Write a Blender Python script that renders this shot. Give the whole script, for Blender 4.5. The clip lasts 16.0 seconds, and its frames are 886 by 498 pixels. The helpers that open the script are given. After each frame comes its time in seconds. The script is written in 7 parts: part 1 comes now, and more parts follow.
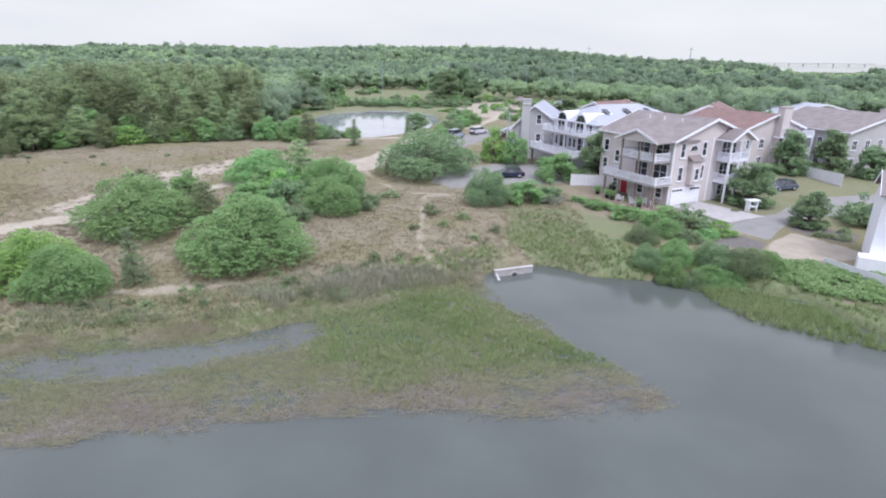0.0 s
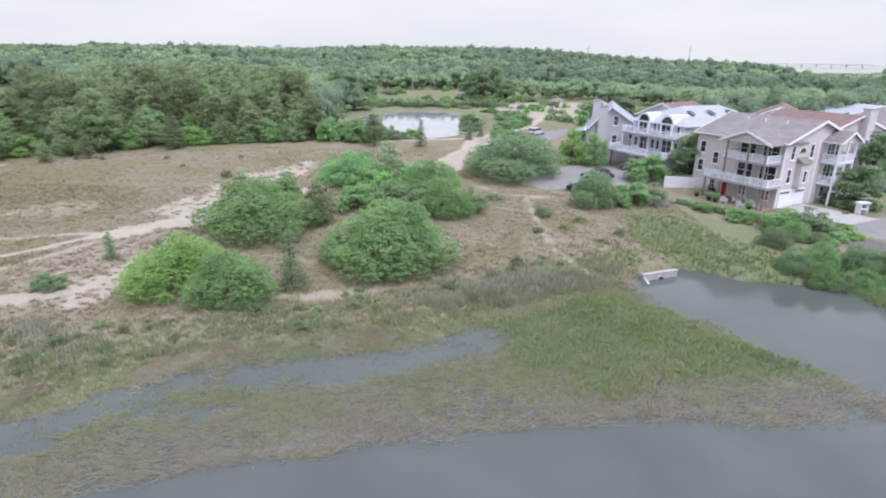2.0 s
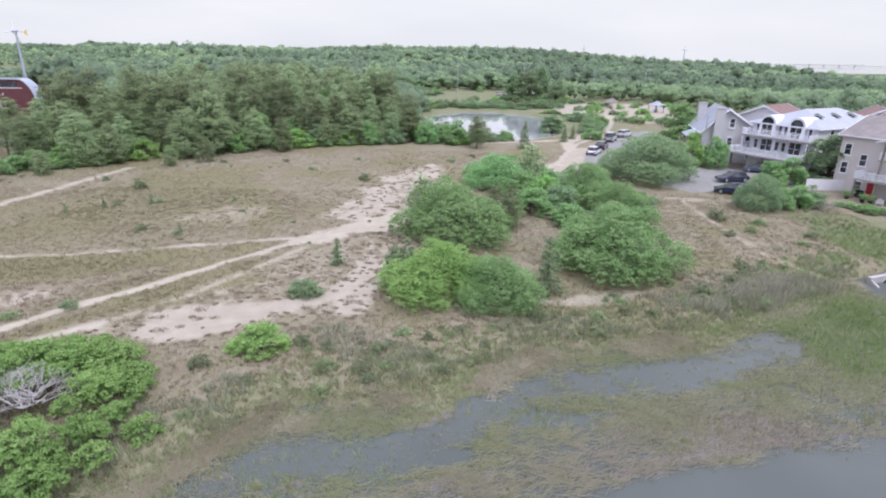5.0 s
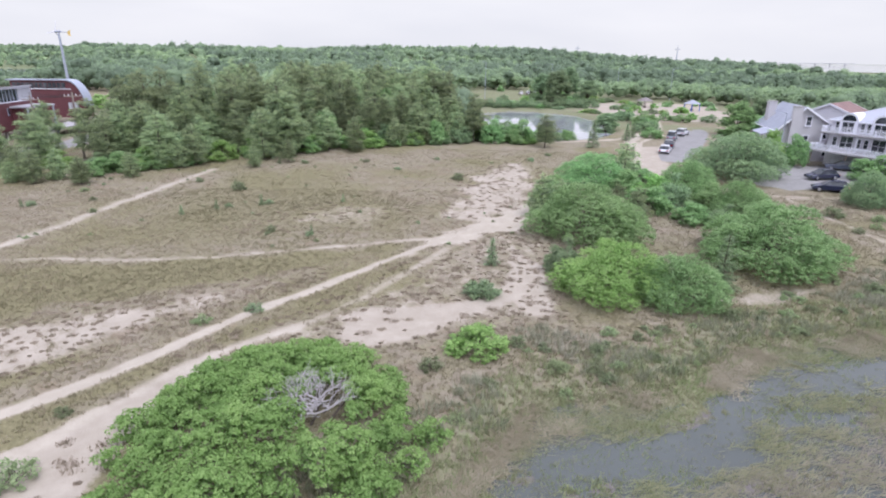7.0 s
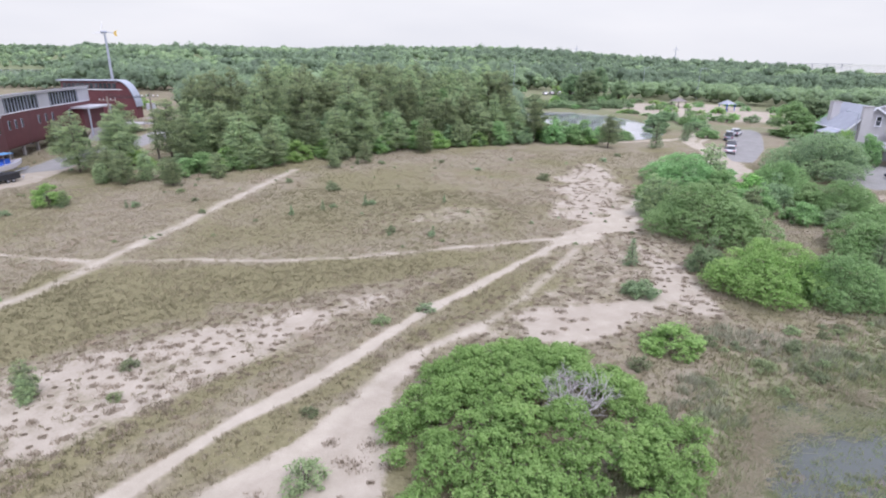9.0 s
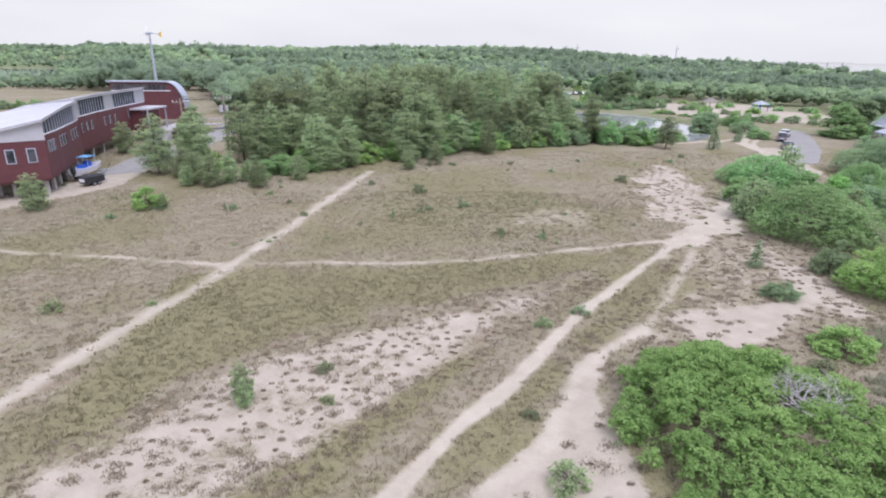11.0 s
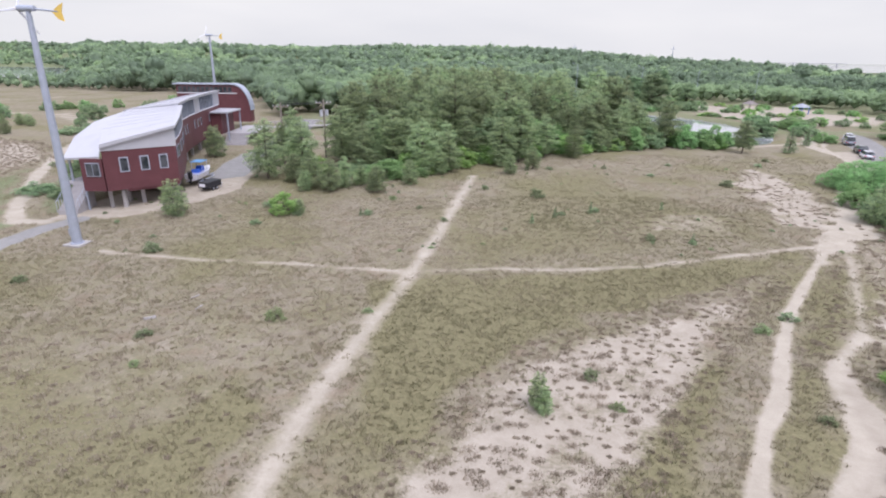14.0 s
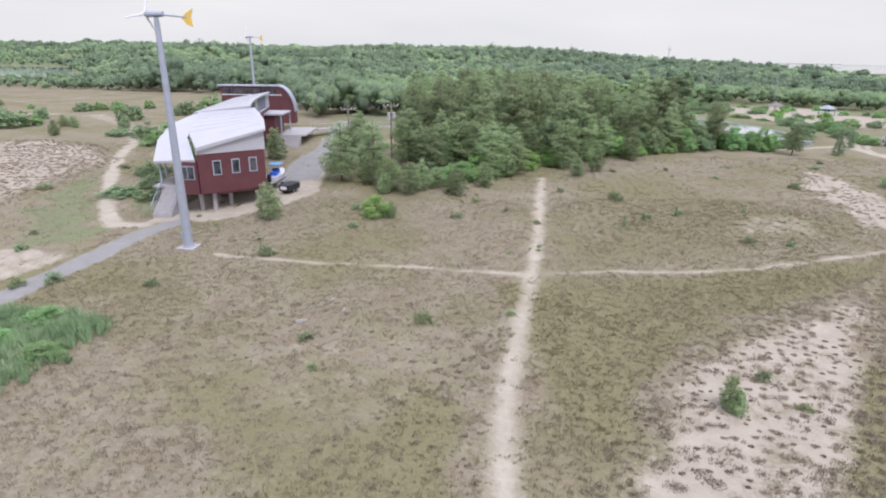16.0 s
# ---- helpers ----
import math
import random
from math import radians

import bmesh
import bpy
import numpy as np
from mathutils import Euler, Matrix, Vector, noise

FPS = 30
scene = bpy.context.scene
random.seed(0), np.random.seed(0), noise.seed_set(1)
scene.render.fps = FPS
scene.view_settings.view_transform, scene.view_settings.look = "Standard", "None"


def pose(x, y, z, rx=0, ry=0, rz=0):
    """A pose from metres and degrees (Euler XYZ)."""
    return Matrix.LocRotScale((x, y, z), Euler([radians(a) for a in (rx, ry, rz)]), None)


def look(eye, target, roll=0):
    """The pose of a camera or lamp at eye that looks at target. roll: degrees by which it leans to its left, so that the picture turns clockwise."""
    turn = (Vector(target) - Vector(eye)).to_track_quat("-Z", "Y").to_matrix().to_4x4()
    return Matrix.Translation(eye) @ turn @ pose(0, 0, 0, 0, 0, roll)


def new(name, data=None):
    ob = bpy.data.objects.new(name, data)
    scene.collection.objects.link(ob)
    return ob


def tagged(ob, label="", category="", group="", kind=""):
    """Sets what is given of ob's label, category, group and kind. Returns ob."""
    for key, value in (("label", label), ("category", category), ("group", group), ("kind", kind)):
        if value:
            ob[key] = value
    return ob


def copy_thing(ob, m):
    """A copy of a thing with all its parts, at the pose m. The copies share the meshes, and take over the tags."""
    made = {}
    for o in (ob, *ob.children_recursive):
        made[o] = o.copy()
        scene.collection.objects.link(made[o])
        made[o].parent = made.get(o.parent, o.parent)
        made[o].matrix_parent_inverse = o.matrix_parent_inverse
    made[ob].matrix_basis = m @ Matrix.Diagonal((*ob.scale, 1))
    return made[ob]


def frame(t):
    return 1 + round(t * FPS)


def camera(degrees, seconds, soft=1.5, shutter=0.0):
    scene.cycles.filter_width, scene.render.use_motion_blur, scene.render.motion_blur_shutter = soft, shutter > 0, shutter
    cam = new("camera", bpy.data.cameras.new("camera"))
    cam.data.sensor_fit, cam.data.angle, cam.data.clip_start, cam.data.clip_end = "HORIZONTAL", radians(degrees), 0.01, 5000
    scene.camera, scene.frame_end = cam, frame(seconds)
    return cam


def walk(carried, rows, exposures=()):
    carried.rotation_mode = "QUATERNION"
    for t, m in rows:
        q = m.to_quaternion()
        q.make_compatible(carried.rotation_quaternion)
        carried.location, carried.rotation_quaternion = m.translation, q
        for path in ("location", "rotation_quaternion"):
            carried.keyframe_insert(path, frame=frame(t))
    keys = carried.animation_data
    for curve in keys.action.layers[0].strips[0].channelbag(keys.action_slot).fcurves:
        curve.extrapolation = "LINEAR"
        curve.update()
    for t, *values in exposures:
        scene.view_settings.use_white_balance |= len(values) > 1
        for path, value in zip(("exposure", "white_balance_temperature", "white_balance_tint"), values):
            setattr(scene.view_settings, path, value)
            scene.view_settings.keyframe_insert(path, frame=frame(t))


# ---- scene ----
cam = camera(77.3, 16.0, soft=2.0)
PATH = [
    (0, (2.083, 0.392, 17.309), (2.029, 2.283, 16.658), 0.6),
    (0.5, (-1.162, 0.472, 17.298), (-1.212, 2.363, 16.646), 0.6),
    (1, (-4.464, 0.554, 17.311), (-4.511, 2.445, 16.659), 0.6),
    (1.5, (-7.766, 0.617, 17.29), (-7.811, 2.507, 16.639), 0.6),
    (2, (-11.159, 0.615, 17.317), (-11.201, 2.506, 16.666), 0.7),
    (2.5, (-14.725, 0.566, 17.367), (-14.766, 2.456, 16.716), 0.7),
    (3, (-18.049, 0.443, 17.48), (-18.091, 2.334, 16.829), 0.6),
    (3.5, (-21.318, 0.333, 17.558), (-21.357, 2.224, 16.907), 0.6),
    (4, (-24.77, 0.256, 17.577), (-24.805, 2.147, 16.926), 0.6),
    (4.2, (-26.195, 0.204, 17.571), (-26.228, 2.095, 16.92), 0.7),
    (6.3, (-41.68, 0.51, 17.33), (-41.665, 2.401, 16.679), 0.6),
    (6.5, (-43.041, 0.542, 17.302), (-43.028, 2.433, 16.651), 0.7),
    (7, (-46.558, 0.544, 17.25), (-46.545, 2.435, 16.599), 0.6),
    (7.5, (-49.926, 0.513, 17.247), (-49.909, 2.404, 16.596), 0.6),
    (8, (-53.005, 0.523, 17.217), (-52.984, 2.414, 16.566), 0.6),
    (8.5, (-56.162, 0.486, 17.193), (-56.138, 2.377, 16.542), 0.6),
    (9, (-59.275, 0.458, 17.177), (-59.25, 2.349, 16.527), 0.6),
    (9.5, (-62.32, 0.455, 17.163), (-62.294, 2.346, 16.512), 0.6),
    (10, (-65.098, 0.413, 17.183), (-65.071, 2.304, 16.532), 0.6),
    (12.5, (-79.292, -0.097, 18.249), (-79.252, 1.792, 17.592), 0.7),
    (13, (-81.983, -0.137, 18.335), (-81.938, 1.752, 17.678), 0.8),
    (13.5, (-84.667, -0.09, 18.317), (-84.619, 1.799, 17.66), 0.8),
    (14, (-87.331, -0.1, 18.301), (-87.279, 1.789, 17.645), 0.8),
    (14.5, (-90.045, -0.154, 18.324), (-89.99, 1.735, 17.667), 0.8),
    (15, (-92.931, -0.259, 18.367), (-92.869, 1.629, 17.71), 0.8),
    (15.5, (-95.97, -0.342, 18.463), (-95.903, 1.546, 17.806), 0.8),
    (16, (-98.738, -0.319, 18.649), (-98.668, 1.568, 17.993), 0.9),
]
walk(cam, [(t, look(eye, target, roll)) for t, eye, target, roll in PATH], exposures=[(0, 0.41, 6240, 11), (8, 0.43, 6270, 14), (12, 0.40, 6350, 14), (16, 0.36, 6460, 12)])

# ---- light ----
SUN_EL, SUN_ROT = 58.0, 150.0
world = bpy.data.worlds.new("overcast_sky")
scene.world = world
world.use_nodes = True
wn, wl = world.node_tree.nodes, world.node_tree.links
wn.clear()
sky = wn.new("ShaderNodeTexSky")
sky.sky_type = "NISHITA"
sky.sun_disc = False
sky.sun_elevation, sky.sun_rotation = radians(SUN_EL), radians(SUN_ROT)
sky.dust_density, sky.air_density, sky.ozone_density = 6.0, 1.0, 1.0
grey = wn.new("ShaderNodeHueSaturation")
grey.inputs["Saturation"].default_value = 0.12
coord = wn.new("ShaderNodeTexCoord")
stretch = wn.new("ShaderNodeMapping")
stretch.inputs["Scale"].default_value = (1.0, 1.0, 5.0)
clouds = wn.new("ShaderNodeTexNoise")
clouds.inputs["Scale"].default_value, clouds.inputs["Detail"].default_value = 2.2, 5.0
cloud_ramp = wn.new("ShaderNodeMapRange")
cloud_ramp.inputs["From Min"].default_value, cloud_ramp.inputs["From Max"].default_value = 0.3, 0.7
cloud_ramp.inputs["To Min"].default_value, cloud_ramp.inputs["To Max"].default_value = 0.0, 1.0
veil = wn.new("ShaderNodeMix")
veil.data_type = "RGBA"
veil.inputs[6].default_value = (6.9, 7.0, 7.3, 1)
veil.inputs[7].default_value = (7.9, 7.9, 8.0, 1)
cover = wn.new("ShaderNodeMix")
cover.data_type = "RGBA"
cover.inputs[0].default_value = 0.85
back = wn.new("ShaderNodeBackground")
back.inputs["Strength"].default_value = 0.1
wout = wn.new("ShaderNodeOutputWorld")
wl.new(coord.outputs["Generated"], stretch.inputs["Vector"])
wl.new(stretch.outputs["Vector"], clouds.inputs["Vector"])
wl.new(clouds.outputs["Fac"], cloud_ramp.inputs["Value"])
wl.new(cloud_ramp.outputs["Result"], veil.inputs[0])
wl.new(sky.outputs["Color"], grey.inputs["Color"])
wl.new(grey.outputs["Color"], cover.inputs[6])
height_of = wn.new("ShaderNodeSeparateXYZ")
dome = wn.new("ShaderNodeMapRange")
dome.inputs["From Min"].default_value, dome.inputs["From Max"].default_value = 0.12, 1.0
dome.inputs["To Min"].default_value, dome.inputs["To Max"].default_value = 0.0, 1.0
lift = wn.new("ShaderNodeMix")
lift.data_type = "RGBA"
lift.inputs[7].default_value = (12.1, 12.9, 15.1, 1)
wl.new(coord.outputs["Generated"], height_of.inputs[0])
wl.new(height_of.outputs["Z"], dome.inputs["Value"])
wl.new(veil.outputs[2], lift.inputs[6])
wl.new(dome.outputs["Result"], lift.inputs[0])
wl.new(lift.outputs[2], cover.inputs[7])
wl.new(cover.outputs[2], back.inputs["Color"])
wl.new(back.outputs["Background"], wout.inputs["Surface"])

sun_data = bpy.data.lights.new("sun", "SUN")
sun_data.energy, sun_data.angle, sun_data.color = 1.7, radians(26), (0.995, 0.985, 0.98)
sun = new("sun", sun_data)
sun.matrix_world = pose(0, 0, 60, 90 - SUN_EL, 0, 180 - SUN_ROT)

# ---- materials ----


def material(name, rough=0.8, metal=0.0, spec=0.3):
    m = bpy.data.materials.new(name)
    m.use_nodes = True
    b = m.node_tree.nodes["Principled BSDF"]
    b.inputs["Roughness"].default_value, b.inputs["Metallic"].default_value = rough, metal
    b.inputs["Specular IOR Level"].default_value = spec
    return m, m.node_tree.nodes, m.node_tree.links, b


def rgb(c):
    return (c[0], c[1], c[2], 1.0)


def noise_node(n, l, scale, detail=4.0, rough=0.55, vec=None):
    t = n.new("ShaderNodeTexNoise")
    t.inputs["Scale"].default_value, t.inputs["Detail"].default_value = scale, detail
    t.inputs["Roughness"].default_value = rough
    if vec is not None:
        l.new(vec, t.inputs["Vector"])
    return t.outputs["Fac"]


def ramp(n, l, fac, stops):
    r = n.new("ShaderNodeValToRGB")
    while len(r.color_ramp.elements) < len(stops):
        r.color_ramp.elements.new(0.5)
    for e, (p, c) in zip(r.color_ramp.elements, stops):
        e.position, e.color = p, (c[0] * 1.0, c[1], min(1.0, c[2] * 1.14), 1.0)
    l.new(fac, r.inputs["Fac"])
    return r.outputs["Color"]


def mix(n, l, fac, a, b, mode="MIX"):
    k = n.new("ShaderNodeMix")
    k.data_type, k.blend_type = "RGBA", mode
    for sock, v in ((k.inputs[0], fac), (k.inputs[6], a), (k.inputs[7], b)):
        if isinstance(v, (int, float)):
            sock.default_value = v
        elif isinstance(v, tuple):
            sock.default_value = rgb(v)
        else:
            l.new(v, sock)
    return k.outputs[2]


def calc(n, l, op, a, b=0.0, c=None):
    k = n.new("ShaderNodeMath")
    k.operation = op
    for sock, v in zip(k.inputs, (a, b) if c is None else (a, b, c)):
        if isinstance(v, (int, float)):
            sock.default_value = v
        else:
            l.new(v, sock)
    return k.outputs[0]


def place_vec(n):
    return n.new("ShaderNodeNewGeometry").outputs["Position"]


def bump(n, l, b, height, strength=0.3, dist=0.02):
    k = n.new("ShaderNodeBump")
    k.inputs["Strength"].default_value, k.inputs["Distance"].default_value = strength, dist
    l.new(height, k.inputs["Height"])
    l.new(k.outputs["Normal"], b.inputs["Normal"])


def attr(n, name):
    k = n.new("ShaderNodeAttribute")
    k.attribute_name = name
    return k.outputs["Fac"]


def plain(name, col, rough=0.7, metal=0.0, vary=0.12, scale=1.5, spec=0.3, fine=25.0):
    """Paint, render or metal with faint stains and fine grain."""
    m, n, l, b = material(name, rough, metal, spec)
    p = n.new("ShaderNodeTexCoord").outputs["Object"]
    big = noise_node(n, l, scale, 5, 0.6, p)
    small = noise_node(n, l, fine, 3, 0.6, p)
    both = calc(n, l, "ADD", calc(n, l, "MULTIPLY", big, 0.65), calc(n, l, "MULTIPLY", small, 0.35))
    lo = tuple(c * (1 - vary) for c in col)
    hi = tuple(min(1, c * (1 + vary)) for c in col)
    l.new(ramp(n, l, both, [(0.3, lo), (0.7, hi)]), b.inputs["Base Color"])
    bump(n, l, b, small, 0.15, 0.01)
    return m


def leaf_material(name, dark, mid, light, gloss=0.6, spread=0.28):
    m, n, l, b = material(name, gloss, 0, 0.14)
    g = n.new("ShaderNodeNewGeometry")
    o = n.new("ShaderNodeObjectInfo")
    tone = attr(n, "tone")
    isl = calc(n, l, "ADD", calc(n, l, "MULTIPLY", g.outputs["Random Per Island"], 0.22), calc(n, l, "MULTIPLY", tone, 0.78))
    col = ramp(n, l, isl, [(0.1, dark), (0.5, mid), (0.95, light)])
    shift = n.new("ShaderNodeHueSaturation")
    l.new(calc(n, l, "ADD", calc(n, l, "MULTIPLY", o.outputs["Random"], 0.035), 0.482), shift.inputs["Hue"])
    l.new(calc(n, l, "ADD", calc(n, l, "MULTIPLY", o.outputs["Random"], spread), 1.0 - 0.5 * spread), shift.inputs["Value"])
    l.new(col, shift.inputs["Color"])
    l.new(shift.outputs["Color"], b.inputs["Base Color"])
    tr = n.new("ShaderNodeBsdfTranslucent")
    l.new(shift.outputs["Color"], tr.inputs["Color"])
    sh = n.new("ShaderNodeMixShader")
    sh.inputs["Fac"].default_value = 0.5
    l.new(b.outputs["BSDF"], sh.inputs[1])
    l.new(tr.outputs["BSDF"], sh.inputs[2])
    l.new(sh.outputs["Shader"], n["Material Output"].inputs["Surface"])
    return m


def grass_material(name, stops):
    m, n, l, b = material(name, 0.8, 0, 0.15)
    tone = attr(n, "tone")
    col = ramp(n, l, tone, stops)
    l.new(col, b.inputs["Base Color"])
    tr = n.new("ShaderNodeBsdfTranslucent")
    l.new(col, tr.inputs["Color"])
    sh = n.new("ShaderNodeMixShader")
    sh.inputs["Fac"].default_value = 0.25
    l.new(b.outputs["BSDF"], sh.inputs[1])
    l.new(tr.outputs["BSDF"], sh.inputs[2])
    l.new(sh.outputs["Shader"], n["Material Output"].inputs["Surface"])
    return m


def ground_material():
    m, n, l, b = material("dune_ground", 0.95, 0, 0.1)
    p = place_vec(n)
    big = noise_node(n, l, 0.08, 5, 0.6, p)
    mid = noise_node(n, l, 0.7, 5, 0.65, p)
    fine = noise_node(n, l, 5.0, 5, 0.7, p)
    grit = noise_node(n, l, 40.0, 3, 0.7, p)
    dry = ramp(n, l, calc(n, l, "ADD", calc(n, l, "MULTIPLY", fine, 0.6), calc(n, l, "MULTIPLY", mid, 0.4)),
               [(0.3, (0.158, 0.133, 0.088)), (0.5, (0.234, 0.200, 0.138)), (0.7, (0.328, 0.282, 0.208))])
    lush = ramp(n, l, fine, [(0.3, (0.12, 0.14, 0.068)), (0.7, (0.22, 0.245, 0.125))])
    straw = ramp(n, l, fine, [(0.3, (0.165, 0.152, 0.084)), (0.7, (0.292, 0.260, 0.160))])
    russet = ramp(n, l, fine, [(0.3, (0.150, 0.106, 0.074)), (0.7, (0.260, 0.190, 0.138))])

    def blotch(scale, edge, gain, top):
        k = n.new("ShaderNodeClamp")
        k.inputs["Max"].default_value = top
        l.new(calc(n, l, "MULTIPLY", calc(n, l, "SUBTRACT", noise_node(n, l, scale, 6, 0.65, p), edge), gain), k.inputs["Value"])
        return k.outputs[0]
    dry = mix(n, l, blotch(0.9, 0.46, 6.0, 0.75), dry, straw)
    dry = mix(n, l, blotch(0.45, 0.55, 7.0, 0.55), dry, russet)
    olive = ramp(n, l, fine, [(0.3, (0.137, 0.126, 0.064)), (0.7, (0.243, 0.215, 0.117))])
    patch = calc(n, l, "SMOOTH_MIN", calc(n, l, "MAXIMUM", calc(n, l, "MULTIPLY", calc(n, l, "SUBTRACT", big, 0.47), 7.0), 0.0), 1.0, 0.2)
    col = mix(n, l, patch, dry, olive)
    jit = calc(n, l, "MULTIPLY", calc(n, l, "SUBTRACT", calc(n, l, "ADD", calc(n, l, "MULTIPLY", mid, 0.5), calc(n, l, "MULTIPLY", fine, 0.5)), 0.5), 1.3)

    def sharp(name, gain=5.0, jitter=1.0):
        v = calc(n, l, "ADD", attr(n, name), calc(n, l, "MULTIPLY", jit, jitter))
        k = n.new("ShaderNodeClamp")
        l.new(calc(n, l, "MULTIPLY_ADD", calc(n, l, "SUBTRACT", v, 0.5), gain, 0.5), k.inputs["Value"])
        return k.outputs[0]
    col = mix(n, l, sharp("olive", 2.5, 0.6), col, olive)
    col = mix(n, l, sharp("green", 3.0), col, lush)
    sand = ramp(n, l, calc(n, l, "ADD", calc(n, l, "MULTIPLY", mid, 0.6), calc(n, l, "MULTIPLY", grit, 0.4)),
                [(0.3, (0.295, 0.254, 0.188)), (0.5, (0.362, 0.314, 0.238)), (0.72, (0.445, 0.390, 0.304))])
    col = mix(n, l, sharp("sand", 4.0, 0.9), col, sand)
    beaten = ramp(n, l, calc(n, l, "ADD", calc(n, l, "MULTIPLY", mid, 0.6), calc(n, l, "MULTIPLY", grit, 0.4)),
                  [(0.3, (0.325, 0.284, 0.210)), (0.5, (0.395, 0.346, 0.262)), (0.72, (0.470, 0.414, 0.322))])
    col = mix(n, l, sharp("trail", 2.2, 0.45), col, beaten)
    mud = ramp(n, l, fine, [(0.3, (0.125, 0.112, 0.098)), (0.7, (0.195, 0.176, 0.155))])
    col = mix(n, l, sharp("mud", 4.0), col, mud)
    tar = ramp(n, l, calc(n, l, "ADD", calc(n, l, "MULTIPLY", mid, 0.5), calc(n, l, "MULTIPLY", grit, 0.5)),
               [(0.35, (0.212, 0.203, 0.182)), (0.65, (0.295, 0.283, 0.255))])
    col = mix(n, l, sharp("tar", 9.0, 0.12), col, tar)
    l.new(col, b.inputs["Base Color"])
    bump(n, l, b, calc(n, l, "ADD", mid, fine), 0.5, 0.08)
    return m


def water_material(name, col, rough=0.06, wave=1.0, mirror=0.0):
    m, n, l, b = material(name, rough, mirror, 0.5)
    p = place_vec(n)
    big = noise_node(n, l, 0.12, 3, 0.5, p)
    l.new(ramp(n, l, big, [(0.35, tuple(c * 0.9 for c in col)), (0.65, tuple(c * 1.1 for c in col))]), b.inputs["Base Color"])
    b.inputs["IOR"].default_value = 1.33
    mp = n.new("ShaderNodeMapping")
    mp.inputs["Rotation"].default_value = (0, 0, 0.5)
    mp.inputs["Scale"].default_value = (1.0, 2.2, 1.0)
    l.new(p, mp.inputs["Vector"])
    rip = noise_node(n, l, 2.2, 4, 0.6, mp.outputs["Vector"])
    bump(n, l, b, rip, 0.12 * wave, 0.06)
    return m


M_GROUND = ground_material()
M_BAY = water_material("bay_water", (0.092, 0.101, 0.088), 0.05, 0.7)
# Pale, part-metal base: the white sky's reflection is partly put into the colour.
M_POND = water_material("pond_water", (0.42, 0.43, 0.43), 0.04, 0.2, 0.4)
M_LEAF = leaf_material("broad_leaves", (0.180, 0.300, 0.128), (0.310, 0.485, 0.202), (0.462, 0.645, 0.298))
M_LEAF_BRIGHT = leaf_material("bright_leaves", (0.192, 0.330, 0.100), (0.330, 0.525, 0.168), (0.500, 0.690, 0.258))
M_LEAF_DARK = leaf_material("dark_leaves", (0.180, 0.250, 0.145), (0.290, 0.390, 0.205), (0.420, 0.520, 0.265))
M_PINE = leaf_material("pine_needles", (0.206, 0.262, 0.152), (0.350, 0.432, 0.222), (0.520, 0.596, 0.294), 0.6, 0.55)
M_LEAF_THICKET = leaf_material("thicket_leaves", (0.150, 0.228, 0.074), (0.264, 0.385, 0.122), (0.410, 0.535, 0.190))
M_LEAF_PALE = leaf_material("pale_leaves", (0.200, 0.255, 0.125), (0.320, 0.400, 0.195), (0.450, 0.530, 0.275))
M_LEAF_DUSTY = leaf_material("dusty_leaves", (0.150, 0.185, 0.100), (0.240, 0.285, 0.150), (0.350, 0.400, 0.210))
# Paler and greyer than nearby leaves: distance haze is put into this colour.
M_FAR = leaf_material("hazed_far_foliage", (0.228, 0.298, 0.194), (0.364, 0.476, 0.262), (0.515, 0.652, 0.325), 0.7, 0.0)
M_BARK = plain("bark", (0.13, 0.105, 0.085), 0.9, 0, 0.35, 3.0)
M_DEAD = plain("bleached_wood", (0.42, 0.39, 0.36), 0.8, 0, 0.2, 3.0)
M_DRY = grass_material("dry_grass", [(0.0, (0.176, 0.168, 0.088)), (0.35, (0.272, 0.244, 0.144)), (0.7, (0.356, 0.308, 0.212)), (1.0, (0.435, 0.382, 0.284))])
M_MARSH = grass_material("marsh_grass", [(0.0, (0.180, 0.255, 0.095)), (0.35, (0.285, 0.355, 0.150)), (0.65, (0.325, 0.330, 0.180)), (1.0, (0.35, 0.305, 0.225))])
M_WEED = grass_material("fresh_weeds", [(0.0, (0.165, 0.250, 0.120)), (0.4, (0.270, 0.385, 0.190)), (0.75, (0.390, 0.480, 0.270)), (1.0, (0.45, 0.46, 0.30))])
M_MAT = grass_material("reed_mat", [(0.0, (0.205, 0.230, 0.112)), (0.4, (0.280, 0.272, 0.155)), (0.75, (0.275, 0.238, 0.192)), (1.0, (0.320, 0.272, 0.238))])
M_SCRUB = grass_material("scrub", [(0.0, (0.20, 0.235, 0.135)), (0.5, (0.31, 0.315, 0.205)), (1.0, (0.40, 0.37, 0.28))])
M_CLUMP = grass_material("dune_clumps", [(0.0, (0.225, 0.186, 0.128)), (0.5, (0.325, 0.270, 0.194)), (1.0, (0.435, 0.372, 0.272))])
M_WHITE = plain("white_paint", (0.78, 0.78, 0.77), 0.5, 0, 0.06)
M_RED = plain("red_cladding", (0.118, 0.043, 0.046), 0.55, 0, 0.2, 0.6)
M_ROOF_PALE = plain("pale_metal_roof", (0.50, 0.495, 0.50), 0.35, 0.25, 0.08, 0.5)
M_STEEL = plain("galvanised_steel", (0.40, 0.43, 0.47), 0.45, 0.35, 0.12, 2.0)
M_CONC = plain("concrete", (0.40, 0.375, 0.345), 0.85, 0, 0.18, 1.2)
M_YELLOW = plain("yellow_paint", (0.75, 0.52, 0.12), 0.5, 0, 0.08)

# ---- plan ----


